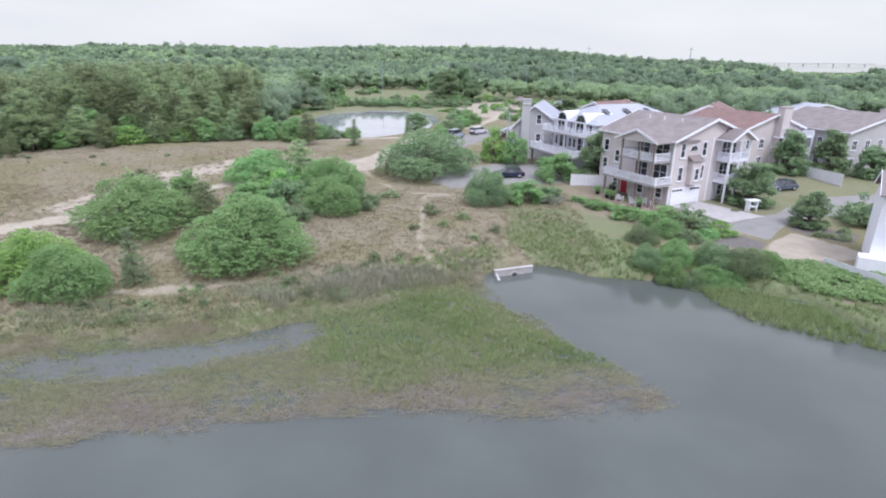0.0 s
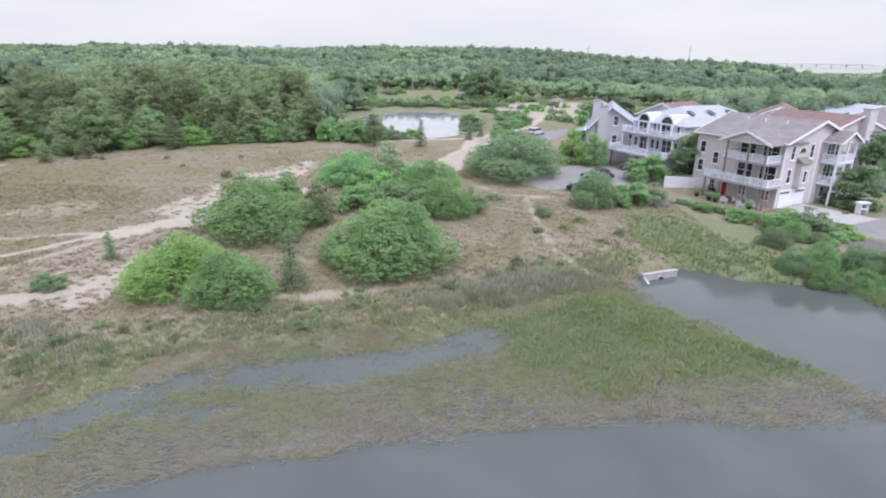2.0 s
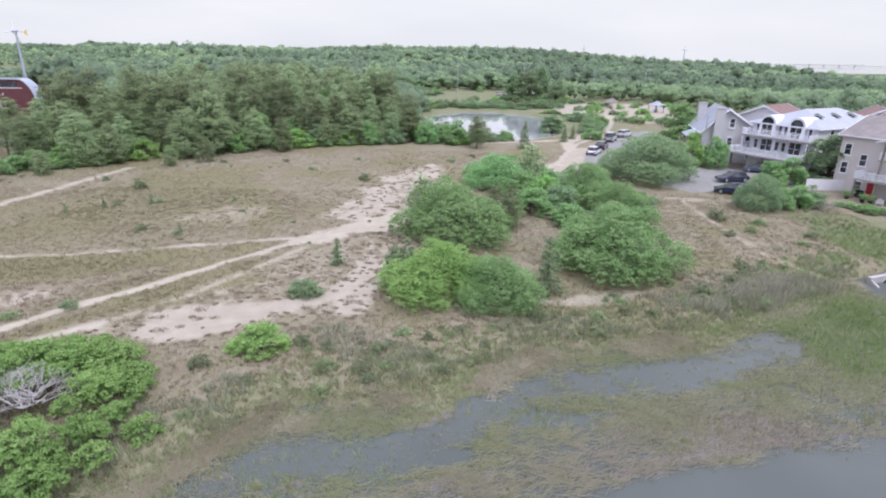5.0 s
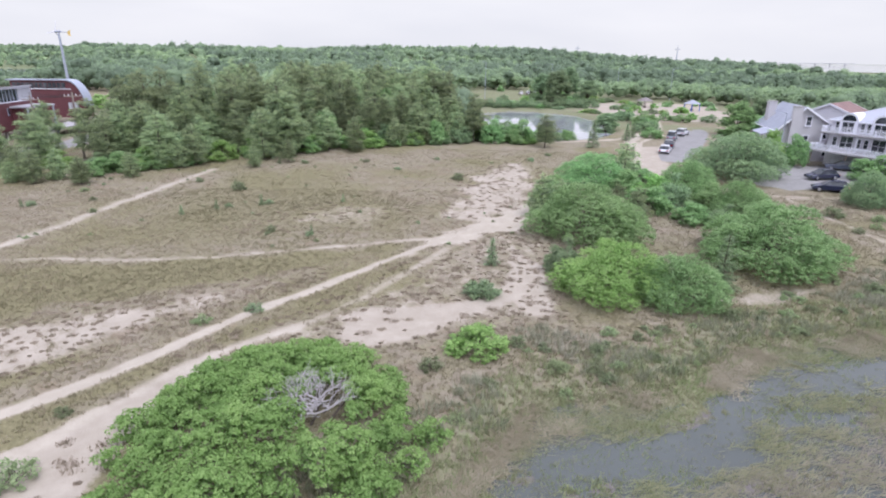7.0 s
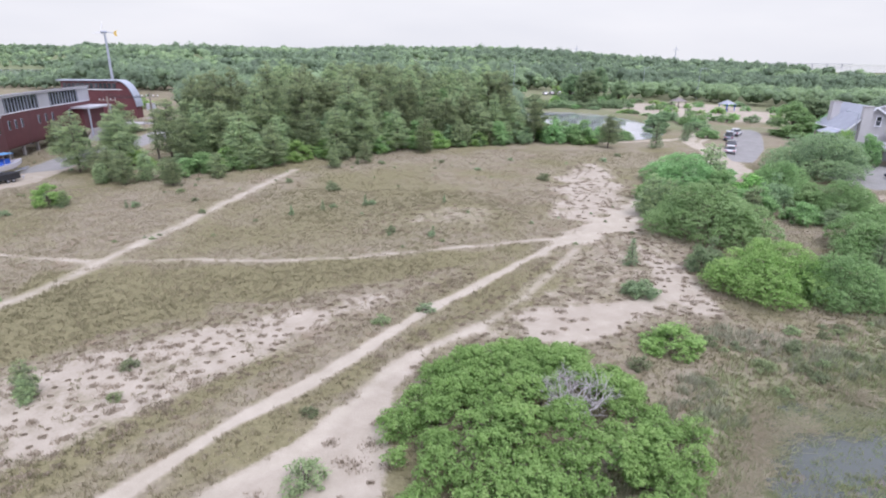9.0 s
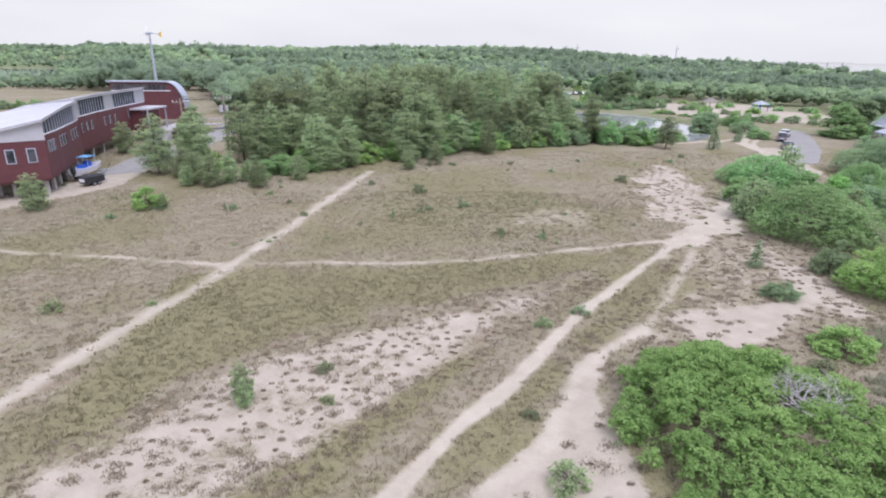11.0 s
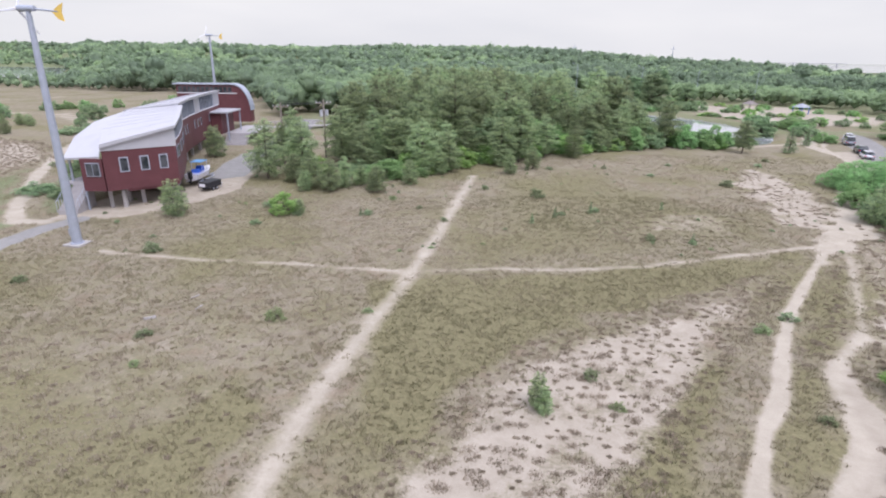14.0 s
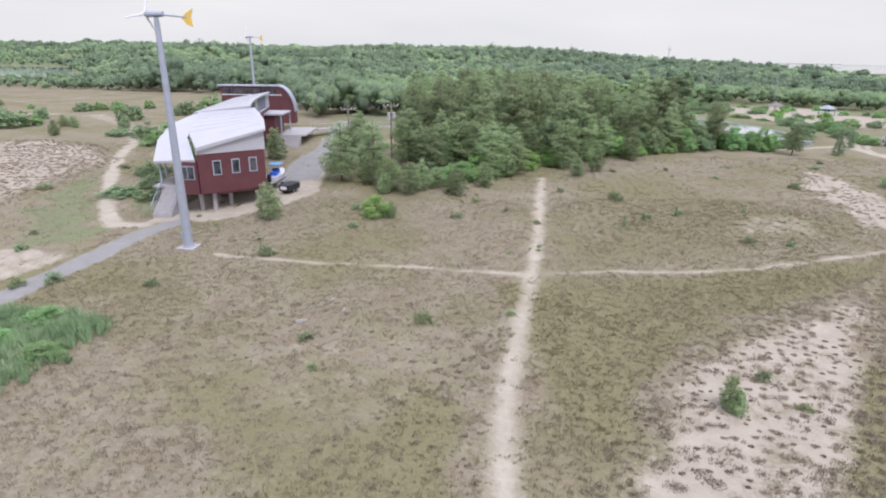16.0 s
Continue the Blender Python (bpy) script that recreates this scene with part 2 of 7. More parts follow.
def interp_shore(x):
    return np.interp(x, [-300, -140, -70, -55, -46, -41.5, -33, -26, -15.3, -7.4, 0.7, 4.5, 9.2, 13, 16, 19, 21.2, 23, 25, 27, 30, 32, 40, 60, 200],
                     [-30, -20, 4, 12, 20, 25.5, 27.6, 32.6, 35, 38.5, 44, 45.6, 47.6, 45.9, 45.0, 44.4, 44.0, 43.6, 43.8, 42.8, 40.5, 33, 26, 18, 0])


def soft(a, b, v):
    t = np.clip((v - a) / (b - a), 0, 1)
    return t * t * (3 - 2 * t)


def wave(x, y, s, ph=0.0):
    """Cheap smooth unevenness between -1 and 1."""
    return (np.sin(x * s + 1.7 * np.sin(y * s * 0.7 + ph) + ph) + np.sin(y * s * 1.13 + 1.9 * np.sin(x * s * 0.6 - ph) + 2 * ph)) * 0.5


BAY = -1.0


def pond_reach(x, y):
    """Below 1 inside the pond."""
    a = np.hypot((x + 22) / 18.5, (y - 150) / 32.0)
    return a + 0.06 * wave(x, y, 0.25, 1.0)


def channel(x, y):
    """Open water between the shore and the marsh grass."""
    d = y - interp_shore(x) + 1.1 * wave(x, y, 0.33, 0.2) + 0.4 * wave(x, y, 1.2, 0.9)
    return soft(-6.2, -4.6, d) * (1 - soft(-2.4, -1.4, d)) * (1 - soft(-9, -5, x)) * soft(-45, -40, x)


def height(x, y):
    x, y = np.asarray(x, float), np.asarray(y, float)
    land = -0.3 + 1.5 * np.clip((y - 40) / 45, 0, 1) + 0.9 * np.clip((y - 85) / 60, 0, 1)
    land = land + 0.10 * wave(x, y, 0.35) + 0.05 * wave(x, y, 1.1, 2.0)
    d = y - interp_shore(x) + 0.8 * wave(x, y, 0.5, 0.7)
    marsh = -1.01 + 0.06 * wave(x, y, 0.42, 0.9) + 0.035 * wave(x * 0.6, y * 1.7, 1.3, 0.3) + 0.03 * wave(x, y, 3.1, 1.1)
    marsh = marsh - 0.07 * channel(x, y)
    outer = np.interp(x, [-60, -35, -27, -21, -15.5, -6, 2, 8, 14.4, 15.5, 40], [8, 16, 20.5, 22.5, 24, 26, 27, 26.5, 28, 60, 60])
    marsh = np.where(y < outer, marsh - 0.12 * (outer - y), marsh)
    inlet = soft(-0.8, 1.2, x - np.interp(y, [26, 29, 33.4, 36.6, 43, 47], [15, 14, 10, 8.5, 4.6, 4.0]))
    marsh = np.where((y < 60), marsh - 1.2 * inlet, marsh)
    z = marsh + (land - marsh) * soft(-0.4, 3.2, d)
    z = np.where(y > 100, z + 0.25 * wave(x, y, 0.06, 1.0), z)
    pond = soft(0.9, 1.08, pond_reach(x, y))
    z = np.where(y > 100, z * pond + (1 - pond) * 0.6, z)
    z = z + 15.5 * soft(640, 1050, y + 0.12 * x + 40) * (1 - soft(-60, 260, x - 0.12 * y)) + 6 * soft(500, 1200, y) * (1 - soft(100, 700, x))
    z = z + 5.0 * soft(560, 900, y) * wave(x, y, 0.0075, 0.8) * (1 - soft(100, 500, x))
    return np.maximum(z, -4.0)


def ground(x, y):
    return float(height(x, y))


def near_line(x, y, pts):
    """Distance to a line through the points."""
    best = np.full(np.shape(x), 1e9)
    for (ax, ay), (bx, by) in zip(pts[:-1], pts[1:]):
        dx, dy = bx - ax, by - ay
        t = np.clip(((x - ax) * dx + (y - ay) * dy) / (dx * dx + dy * dy), 0, 1)
        best = np.minimum(best, np.hypot(x - ax - t * dx, y - ay - t * dy))
    return best


def inside(x, y, pts):
    """Signed reach into a polygon: positive inside."""
    odd = np.zeros(np.shape(x), bool)
    ring = list(pts) + [pts[0]]
    for (ax, ay), (bx, by) in zip(ring[:-1], ring[1:]):
        if ay != by:
            odd ^= ((ay > y) != (by > y)) & (x < (bx - ax) * (y - ay) / (by - ay) + ax)
    d = near_line(x, y, ring)
    return np.where(odd, d, -d)


PATH_MAIN = [(-92, -6), (-86, 1), (-80, 8), (-72.7, 19), (-69.5, 24), (-67, 26.8), (-63, 33), (-59.5, 38), (-54.1, 44.2), (-47, 52.2), (-38.7, 60.8), (-33, 68), (-28.5, 75), (-22, 82), (-14.4, 91.1), (-9.2, 105.1), (-6, 113), (3, 124)]
PATH_EAST = [(-14, 86), (-11.9, 82.2), (-9.2, 76.2), (-5.9, 71.6), (-3.6, 70.6), (5, 70.2), (-2.2, 69.4), (-2.2, 66.5), (-2.0, 61.7), (-1.9, 55), (-1.5, 50.6), (-0.2, 47.7), (1.1, 45.6), (2.8, 45.2)]
PATH_FIELD = [(-97, -9), (-96, 0), (-95.4, 8), (-95, 19.6), (-94.2, 25.8), (-92.4, 33.4), (-88.8, 46.4), (-86.6, 55.4), (-80.6, 83.4)]
PATH_THIN = [(-119, 51), (-109.2, 49.3), (-98.3, 48), (-89.2, 46.7), (-77.4, 47), (-66.9, 48), (-57.9, 50.5), (-47.1, 53.4)]
PATH_LOW = [(-69.1, 19), (-65.3, 22.5), (-61.6, 30.1), (-56.1, 34.7), (-50.6, 42.7), (-45.6, 50.7)]
SAND_A = [(-91, 12), (-92, 17), (-85.5, 25.3), (-81.6, 31.2), (-75.9, 34.2), (-66.7, 38.8), (-57.8, 44.3), (-61.5, 40.2), (-66.5, 34.8), (-70.6, 29.5), (-75, 24), (-80, 18), (-85, 13)]
SAND_B = [(-66, 11), (-69, 14), (-69.3, 19.3), (-65.2, 23.6), (-62.3, 28.9), (-61.3, 31.5), (-59.5, 31.5), (-61.5, 27), (-61.3, 21), (-61.5, 15), (-63, 12)]
SAND_C = [(-53.4, 33.2), (-53.1, 36.6), (-51.9, 38.2), (-48.5, 38.4), (-45.5, 38.8), (-42.6, 40.2), (-40.5, 41.2), (-40.0, 39.8), (-43.6, 37.4), (-46.8, 35.0), (-49.0, 33.0), (-50.6, 32.0)]
SAND_K = [(-39.7, 52.4), (-37.3, 46.9), (-37.6, 40.0), (-38.2, 36.8), (-40.3, 36.8), (-42.0, 40.6), (-40.4, 46.6)]
SAND_SPUR = [(-36, 110.8), (-22, 112.2), (-11.5, 115), (-1, 121.6)]
SAND_H = [(-62, 30.5), (-56, 36.5), (-50, 44), (-44, 52), (-37, 59.5), (-34.5, 53), (-36.5, 42), (-38.5, 36), (-48, 33), (-56, 31.5)]
SAND_D = [(-46.6, 59.6), (-43.9, 70.9), (-41.7, 80.6), (-37.8, 85.2), (-33.6, 91.5), (-32.4, 85.0), (-33.4, 76.0), (-35.3, 69.1), (-36.5, 63.2), (-42.0, 58.7)]
WIDE = [(-51.9, 46.6), (-48.0, 51.6), (-45.0, 55.3), (-41.7, 60.9), (-37.7, 64.7), (-34.7, 69.0), (-31.6, 75.0), (-33.6, 64.1), (-36.2, 57.5), (-39.8, 55.0), (-42.5, 53.2), (-46.2, 50.6), (-49.1, 48.4)]
BRAID = [(-37.5, 56.5), (-39.9, 54.4), (-44.6, 49.9), (-49.2, 45.4), (-51.8, 42.2), (-54.5, 38.5)]
SAND_L = [(-8.2, 108), (-4.6, 107), (-9.5, 90.5), (-10.2, 85.1), (-17.6, 77.8), (-16.1, 85.6)]
SAND_W = [(-186.0, 108.9), (-171.0, 111.9), (-160.7, 106.0), (-151.7, 93.8), (-151.8, 83.1), (-151.5, 74.9), (-151.3, 68.2), (-153.1, 63.5)]
SAND_T = [(-141.6, 52.7), (-137.3, 52.7), (-132.4, 50.9), (-133.7, 47.1), (-135.4, 44.1)]
SAND_E = [(-118, 26), (-96, 22), (-94.5, 40), (-112, 40)]
SAND_F = [(-68, 56), (-54, 57), (-50, 66), (-62, 64)]
SAND_G = [(-27, 39.6), (-23, 41), (-14, 42.8), (-20, 39.2)]
PARK = [(8, 150), (24, 142), (52, 172), (50, 205), (30, 222), (12, 214), (-2, 192), (2, 172)]
PATH_WEST = [(-130, 60), (-133.5, 60.5), (-137.1, 66.1), (-144, 79.9), (-151, 96), (-156.8, 114.2), (-170, 138), (-190, 160)]
PATH_PARK = [(-9.2, 105), (-8, 114), (-2, 124), (4, 132), (9, 146), (14, 165), (22, 190)]
ROAD = [(-9.5, 93), (-7.8, 99), (-4.1, 104.5), (0.8, 117), (4.6, 122.5), (11.5, 131), (15.3, 134), (14.2, 127.5), (8.3, 115.5), (2, 104), (-4.6, 94.5), (-7.1, 91.3)]
CUL = [(-1, 83), (2.4, 85), (8, 90), (17.5, 91), (20, 84), (19.5, 78.5), (14, 77), (10, 76.5), (5, 74.4), (1, 74), (-2, 77)]
TRACK = [(-136, 36), (-132.7, 41.4), (-130.8, 49.1), (-128.6, 57.5), (-126.9, 60.8)]
YARD = [(-131, 59), (-127, 62), (-124, 61), (-120.5, 63.2), (-116, 68.5), (-113, 75), (-114.6, 90), (-114, 108), (-116, 150), (-121, 150), (-119.5, 110), (-121, 92), (-119, 84), (-121, 75), (-128, 72)]
DRIVE = [(27.5, 66), (31.5, 68.6), (34, 62.8), (38.8, 63.6), (41.5, 66.5), (50, 72), (60, 75), (60, 68), (46, 64), (40, 61.5), (37, 58.8), (33.6, 54.9), (31, 58), (29.5, 62)]


GRAVEL = [(33.4, 54.3), (37.2, 57.5), (38.6, 55.8), (40.8, 52.2), (39.3, 49.4), (36, 49.4), (32.7, 48.9), (31.5, 51.5)]
WEST_GRASS = [(-149.5, 90), (-150.5, 76), (-147, 64), (-141, 55), (-136, 51), (-131.5, 54), (-132.5, 60), (-137.5, 65.5), (-143.5, 79)]
WEST_STRIP = [(-136.0, 67.0), (-131.5, 61.5), (-129.5, 66), (-136, 84), (-142, 91)]
PAVED = [(-119.5, 79), (-114.8, 82), (-114.4, 95), (-113.8, 112), (-116, 150), (-121.5, 150), (-119.8, 110), (-121, 92)]
STRIP = [(8.8, 62.8), (12.3, 64.1), (17, 53.6), (20.9, 48.5), (19, 45), (15.5, 46.0), (10.4, 48.4), (7.1, 53.5)]
TONGUE = [(-9.6, 37.5), (-7.6, 34), (-6.4, 31.1), (-3.3, 28.2), (-0.7, 28.6), (3.6, 30.3), (9.1, 31.6), (12.9, 31.0), (12.4, 33), (9.6, 35.4), (6.0, 39.2), (3.8, 43.5), (0, 44.5), (-5, 41)]
WEEDS = [(-134, 38.5), (-130.5, 38.6), (-127.1, 39.4), (-122.9, 37.2), (-120.4, 34.8), (-121.9, 32.2), (-123.8, 28.8), (-130, 27)]
MULCH = [[(37.2, 58.7), (41, 59.7), (44, 57), (41.5, 54.5), (39, 56.2)], [(27, 53.2), (31, 56.8), (33, 54), (31, 51.6)]]
OLIVE = [[(-91.5, 30), (-93, 45.5), (-77, 46.3), (-57, 50), (-47.5, 53), (-57, 45.8), (-68, 40.5), (-78, 36), (-85, 28), (-90, 20)], [(-74, 16), (-71, 20.5), (-64, 30.5), (-58, 37.5), (-46, 51), (-50, 43.5), (-56, 36), (-62, 31), (-66, 24), (-70, 19)],
         [(-79, 84), (-84, 62), (-87, 49), (-70, 49.5), (-56, 53), (-46, 57), (-50, 72), (-60, 82)], [(-112, 17), (-97, 17), (-96.5, 27), (-99, 30), (-104, 22)], [(-82, 18), (-76, 18), (-72, 24), (-66, 32), (-70, 30.5)]]


def land_masks(x, y):
    w = wave(x, y, 0.8, 0.4)
    rough = 0.14 * wave(x, y, 0.7, 0.6) + 0.07 * wave(x, y, 2.1, 1.5)
    line = lambda pts, half, fade: 1 - soft(half - fade, half + fade, near_line(x, y, pts) + rough)
    trail = np.maximum.reduce([
        line(PATH_MAIN, 0.44, 0.46) * 1.05, soft(-0.6, 0.7, inside(x, y, WIDE) - 0.25 + 0.8 * w + 0.6 * wave(x, y, 1.5, 0.2)) * 0.92, line(BRAID, 0.3, 0.8) * 0.6, line(PATH_MAIN[9:15], 1.2, 1.0) * 0.85, line(PATH_FIELD, 0.85, 1.0) * 0.72, line(PATH_FIELD[:5], 1.15, 1.2) * 0.62, line(PATH_THIN, 0.36, 0.5) * 0.75, line(PATH_LOW[:4], 0.5, 0.7) * 0.9, line(PATH_LOW[3:], 0.42, 0.8) * 0.72,
        line(PATH_EAST, 0.32, 0.5) * 0.68, line(PATH_WEST, 1.0, 0.9) * 0.95, line(PATH_PARK, 1.3, 0.9) * 0.9, line(SAND_SPUR, 0.8, 0.6) * 0.85])
    area = np.maximum.reduce([
        line([(-212, 158), (-190, 162.5)], 1.2, 1.0), line([(-236, 196), (-226, 226)], 3.0, 3.0) * 0.6,
        soft(-2.2, 1.8, inside(x, y, SAND_A)) * 0.64 + 0.1 * wave(x, y, 0.9, 2.0) * (inside(x, y, SAND_A) > 0), soft(-0.8, 1.0, inside(x, y, SAND_B)) * 1.0,
        soft(-1.5, 1.0, inside(x, y, SAND_C) + 0.5 * w) * 0.95, soft(-1.2, 1.0, inside(x, y, SAND_K)) * 0.80 + 0.12 * wave(x, y, 1.1, 0.7) * (inside(x, y, SAND_K) > 0), soft(-3.0, 2.4, inside(x, y, SAND_D) + 1.2 * w) * (0.70 + 0.18 * wave(x, y, 0.9, 0.7)), soft(-2.5, 2.5, inside(x, y, SAND_H)) * 0.45,
        soft(-3, 2, inside(x, y, SAND_W)) * 0.62, soft(-4, 4, inside(x, y, PARK) + 6 * wave(x, y, 0.13, 0.8) - 1) * 0.74, soft(-1.5, 1.0, inside(x, y, SAND_L) + 0.6 * w) * 0.85, soft(-5, 5, inside(x, y, SAND_E)) * 0.32, soft(-2, 2, inside(x, y, SAND_F) + 2.2 * wave(x, y, 0.4, 0.3) - 1.2) * 0.46, soft(-1.5, 1, inside(x, y, SAND_G)) * 0.62, soft(-1.5, 1, inside(x, y, SAND_T)) * 0.6, soft(-0.5, 0.5, inside(x, y, GRAVEL)) * 0.8])
    tar = np.maximum.reduce([soft(-0.3, 0.3, inside(x, y, ROAD)), soft(-0.3, 0.3, inside(x, y, CUL)), line(TRACK, 1.3, 0.25), soft(-0.5, 0.5, inside(x, y, PAVED)), soft(-0.3, 0.3, inside(x, y, DRIVE))])
    area = np.maximum(area, soft(-0.6, 0.6, inside(x, y, YARD)) * 0.8)
    d = y - interp_shore(x)
    mud = np.maximum.reduce([1 - soft(-3.0, -1.0, d), *[soft(-0.6, 0.6, inside(x, y, p)) for p in MULCH]])
    green = (1 - soft(2.0, 8.0, d + 2 * w)) * soft(-70, -50, x) * 0.46
    green = np.maximum(green, np.maximum(soft(-2.0, 2.0, inside(x, y, STRIP) + w), soft(20, 24, x) * (1 - soft(6, 10, d))) * 0.9)
    green = np.maximum(green, soft(116, 136, y) * soft(-132, -118, x) * (1 - 0.75 * (inside(x, y, PARK) > -6)) * 0.55)
    green = np.maximum(green, soft(-1, 3, inside(x, y, WEST_GRASS) + 1.5 * w) * 0.62)
    green = np.maximum(green, soft(-1, 2, inside(x, y, WEST_STRIP) + w) * 0.6)
    green = np.maximum(green, soft(165, 185, y) * soft(-125, -105, x) * 0.5)
    green = np.maximum(green, soft(380, 470, y))
    green = np.maximum(green, soft(-1, 3, inside(x, y, [(5, 66), (15, 67), (24, 59), (20, 50), (8, 52)])) * 0.6)
    green = np.maximum(green, soft(20, 26, x) * soft(58, 62, y) * 0.5)
    olive = np.maximum.reduce([soft(-1.2 * k, 2.0 * k, inside(x, y, p) + 0.7 * k * wave(x, y, 0.7 / k, 0.2)) * (1.15 - 0.15 * k) for k, p in zip((1, 1, 4, 1, 1), OLIVE)])
    return np.maximum(area, trail), tar, mud, green, olive, area, trail


def axis(lo, a, b, hi, step, grow=1.13):
    mid = list(np.arange(a, b + step, step))
    out, s, v = [], step, b + step
    while v < hi:
        s *= grow
        v += s
        out.append(v)
    inn, s, v = [], step, a
    while v > lo:
        s *= grow
        v -= s
        inn.append(v)
    return np.array(inn[::-1] + mid + out)


def mesh_from(name, verts, faces, mat, smooth=False, attrs=()):
    me = bpy.data.meshes.new(name)
    verts, faces = np.asarray(verts, np.float32), np.asarray(faces, np.int32)
    k = faces.shape[1]
    me.vertices.add(len(verts))
    me.vertices.foreach_set("co", verts.ravel())
    me.loops.add(faces.size)
    me.loops.foreach_set("vertex_index", faces.ravel())
    me.polygons.add(len(faces))
    me.polygons.foreach_set("loop_start", np.arange(0, faces.size, k, dtype=np.int32))
    me.polygons.foreach_set("use_smooth", np.full(len(faces), smooth))
    for nm, v in attrs:
        a = me.attributes.new(nm, "FLOAT", "POINT")
        a.data.foreach_set("value", np.asarray(v, np.float32))
    me.materials.append(mat)
    me.update(calc_edges=True)
    me.validate()
    return me


def grid_mesh(name, xs, ys, zf, mat, masks=None):
    X, Y = np.meshgrid(xs, ys)
    Z = zf(X, Y)
    v = np.stack([X.ravel(), Y.ravel(), Z.ravel()], 1)
    nx, ny = len(xs), len(ys)
    i = (np.arange(ny - 1)[:, None] * nx + np.arange(nx - 1)[None, :]).ravel()
    f = np.stack([i, i + 1, i + nx + 1, i + nx], 1)
    at = []
    if masks:
        for nm, m in zip(("clear", "tar", "mud", "green", "olive", "sand", "trail"), masks(X, Y)):
            at.append((nm, m.ravel()))
    return mesh_from(name, v, f, mat, True, at)


ground_ob = tagged(new("ground", grid_mesh("ground", axis(-3800, -142, 46, 3800, 0.5, 1.08), axis(-900, -10, 100, 4500, 0.5, 1.07), height, M_GROUND, land_masks)),
                   "sandy dune meadow with dry grass, sand paths and mud", "ground", kind="structure")


def flat_sheet(name, pts, z, mat):
    bm = bmesh.new()
    bm.faces.new([bm.verts.new((x, y, z)) for x, y in pts])
    me = bpy.data.meshes.new(name)
    bm.to_mesh(me)
    bm.free()
    me.materials.append(mat)
    return new(name, me)


tagged(flat_sheet("water_bay", [(-400, -900), (900, -900), (900, 52), (-400, 52)], BAY, M_BAY), "still grey-green shallow bay water with faint ripples", "water", kind="structure")
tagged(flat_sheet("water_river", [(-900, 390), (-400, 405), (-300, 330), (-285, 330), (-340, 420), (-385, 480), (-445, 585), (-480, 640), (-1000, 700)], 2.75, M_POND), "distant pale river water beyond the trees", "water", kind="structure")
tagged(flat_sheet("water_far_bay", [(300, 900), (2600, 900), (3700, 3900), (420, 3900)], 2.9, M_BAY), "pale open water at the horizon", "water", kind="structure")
tagged(flat_sheet("water_pond", [(-50, 112), (8, 112), (8, 186), (-50, 186)], 1.35, M_POND), "still pond water, white sky reflection partly put into its pale colour", "water", kind="structure")

# ---- helpers for things ----


def thing(name, x, y, z, rz, label, category, group=""):
    e = new(name)
    e.empty_display_size = 0.3
    e.matrix_basis = pose(x, y, z, 0, 0, rz)
    return tagged(e, label, category, group)


def part(name, bm, mat, parent, label=""):
    me = bpy.data.meshes.new(name)
    bm.normal_update()
    bm.to_mesh(me)
    bm.free()
    me.materials.append(mat)
    ob = new(name, me)
    ob.parent = parent
    if label:
        ob["label"] = label
    return ob


def part_mesh(name, me, parent, label=""):
    ob = new(name, me)
    ob.parent = parent
    if label:
        ob["label"] = label
    return ob


def box(bm, x0, y0, z0, x1, y1, z1):
    v = [bm.verts.new(c) for c in ((x0, y0, z0), (x1, y0, z0), (x1, y1, z0), (x0, y1, z0), (x0, y0, z1), (x1, y0, z1), (x1, y1, z1), (x0, y1, z1))]
    for f in ((3, 2, 1, 0), (4, 5, 6, 7), (0, 1, 5, 4), (1, 2, 6, 5), (2, 3, 7, 6), (3, 0, 4, 7)):
        bm.faces.new([v[i] for i in f])
    return bm


def boxm(*b):
    return box(bmesh.new(), *b)


def tube(bm, p, q, r0, r1, n=8, caps=True):
    p, q = Vector(p), Vector(q)
    d = (q - p).normalized()
    u = d.orthogonal().normalized()
    w = d.cross(u)
    a, b = [], []
    for i in range(n):
        t = 2 * math.pi * i / n
        o = u * math.cos(t) + w * math.sin(t)
        a.append(bm.verts.new(p + o * r0))
        b.append(bm.verts.new(q + o * r1))
    for i in range(n):
        bm.faces.new((a[i], a[(i + 1) % n], b[(i + 1) % n], b[i]))
    if caps:
        bm.faces.new(a[::-1])
        bm.faces.new(b)
    return bm


# ---- plants ----


def lobes(rng, n, rx, rz, flat=0.45):
    """Centres and radii of the lobes that make an uneven crown; base at 0."""
    out = []
    for i in range(n):
        t, r = 2.4 * i + rng.uniform(-0.5, 0.5), rx * 0.78 * math.sqrt((i + 0.5) / n)
        rr = rng.uniform(0.17, 0.42) * rx
        top = rz * (1 - 0.5 * (r / (rx * 0.8)) ** 2) * rng.uniform(0.66, 1.14)
        out.append((r * math.cos(t), r * math.sin(t), max(top - rr * flat * 1.6, rr * 0.45), rr, max(rr * 0.8, 0.25)))
        if r > 0.45 * rx:
            out.append((r * 1.08 * math.cos(t + 0.2), r * 1.08 * math.sin(t + 0.2), rr * 0.5, rr * 0.85, rr * 0.7))
    return out


def leaf_quads(rng, centres, normals, sizes, aspect):
    """Bent leaf quads that face along the normals."""
    a = np.cross(normals, rng.normal(size=centres.shape))
    a /= np.linalg.norm(a, axis=1)[:, None] + 1e-9
    b = np.cross(normals, a)
    tip, side, lift = a * sizes[:, None], b * (sizes * aspect)[:, None], normals * (sizes * 0.18)[:, None]
    v = np.stack([centres - tip, centres + side - tip * 0.1 + lift, centres + tip, centres - side - tip * 0.1 + lift], 1).reshape(-1, 3)
    return v, np.arange(len(centres) * 4).reshape(-1, 4)


def unit(rng, n):
    d = rng.normal(size=(n, 3))
    return d / np.linalg.norm(d, axis=1)[:, None]


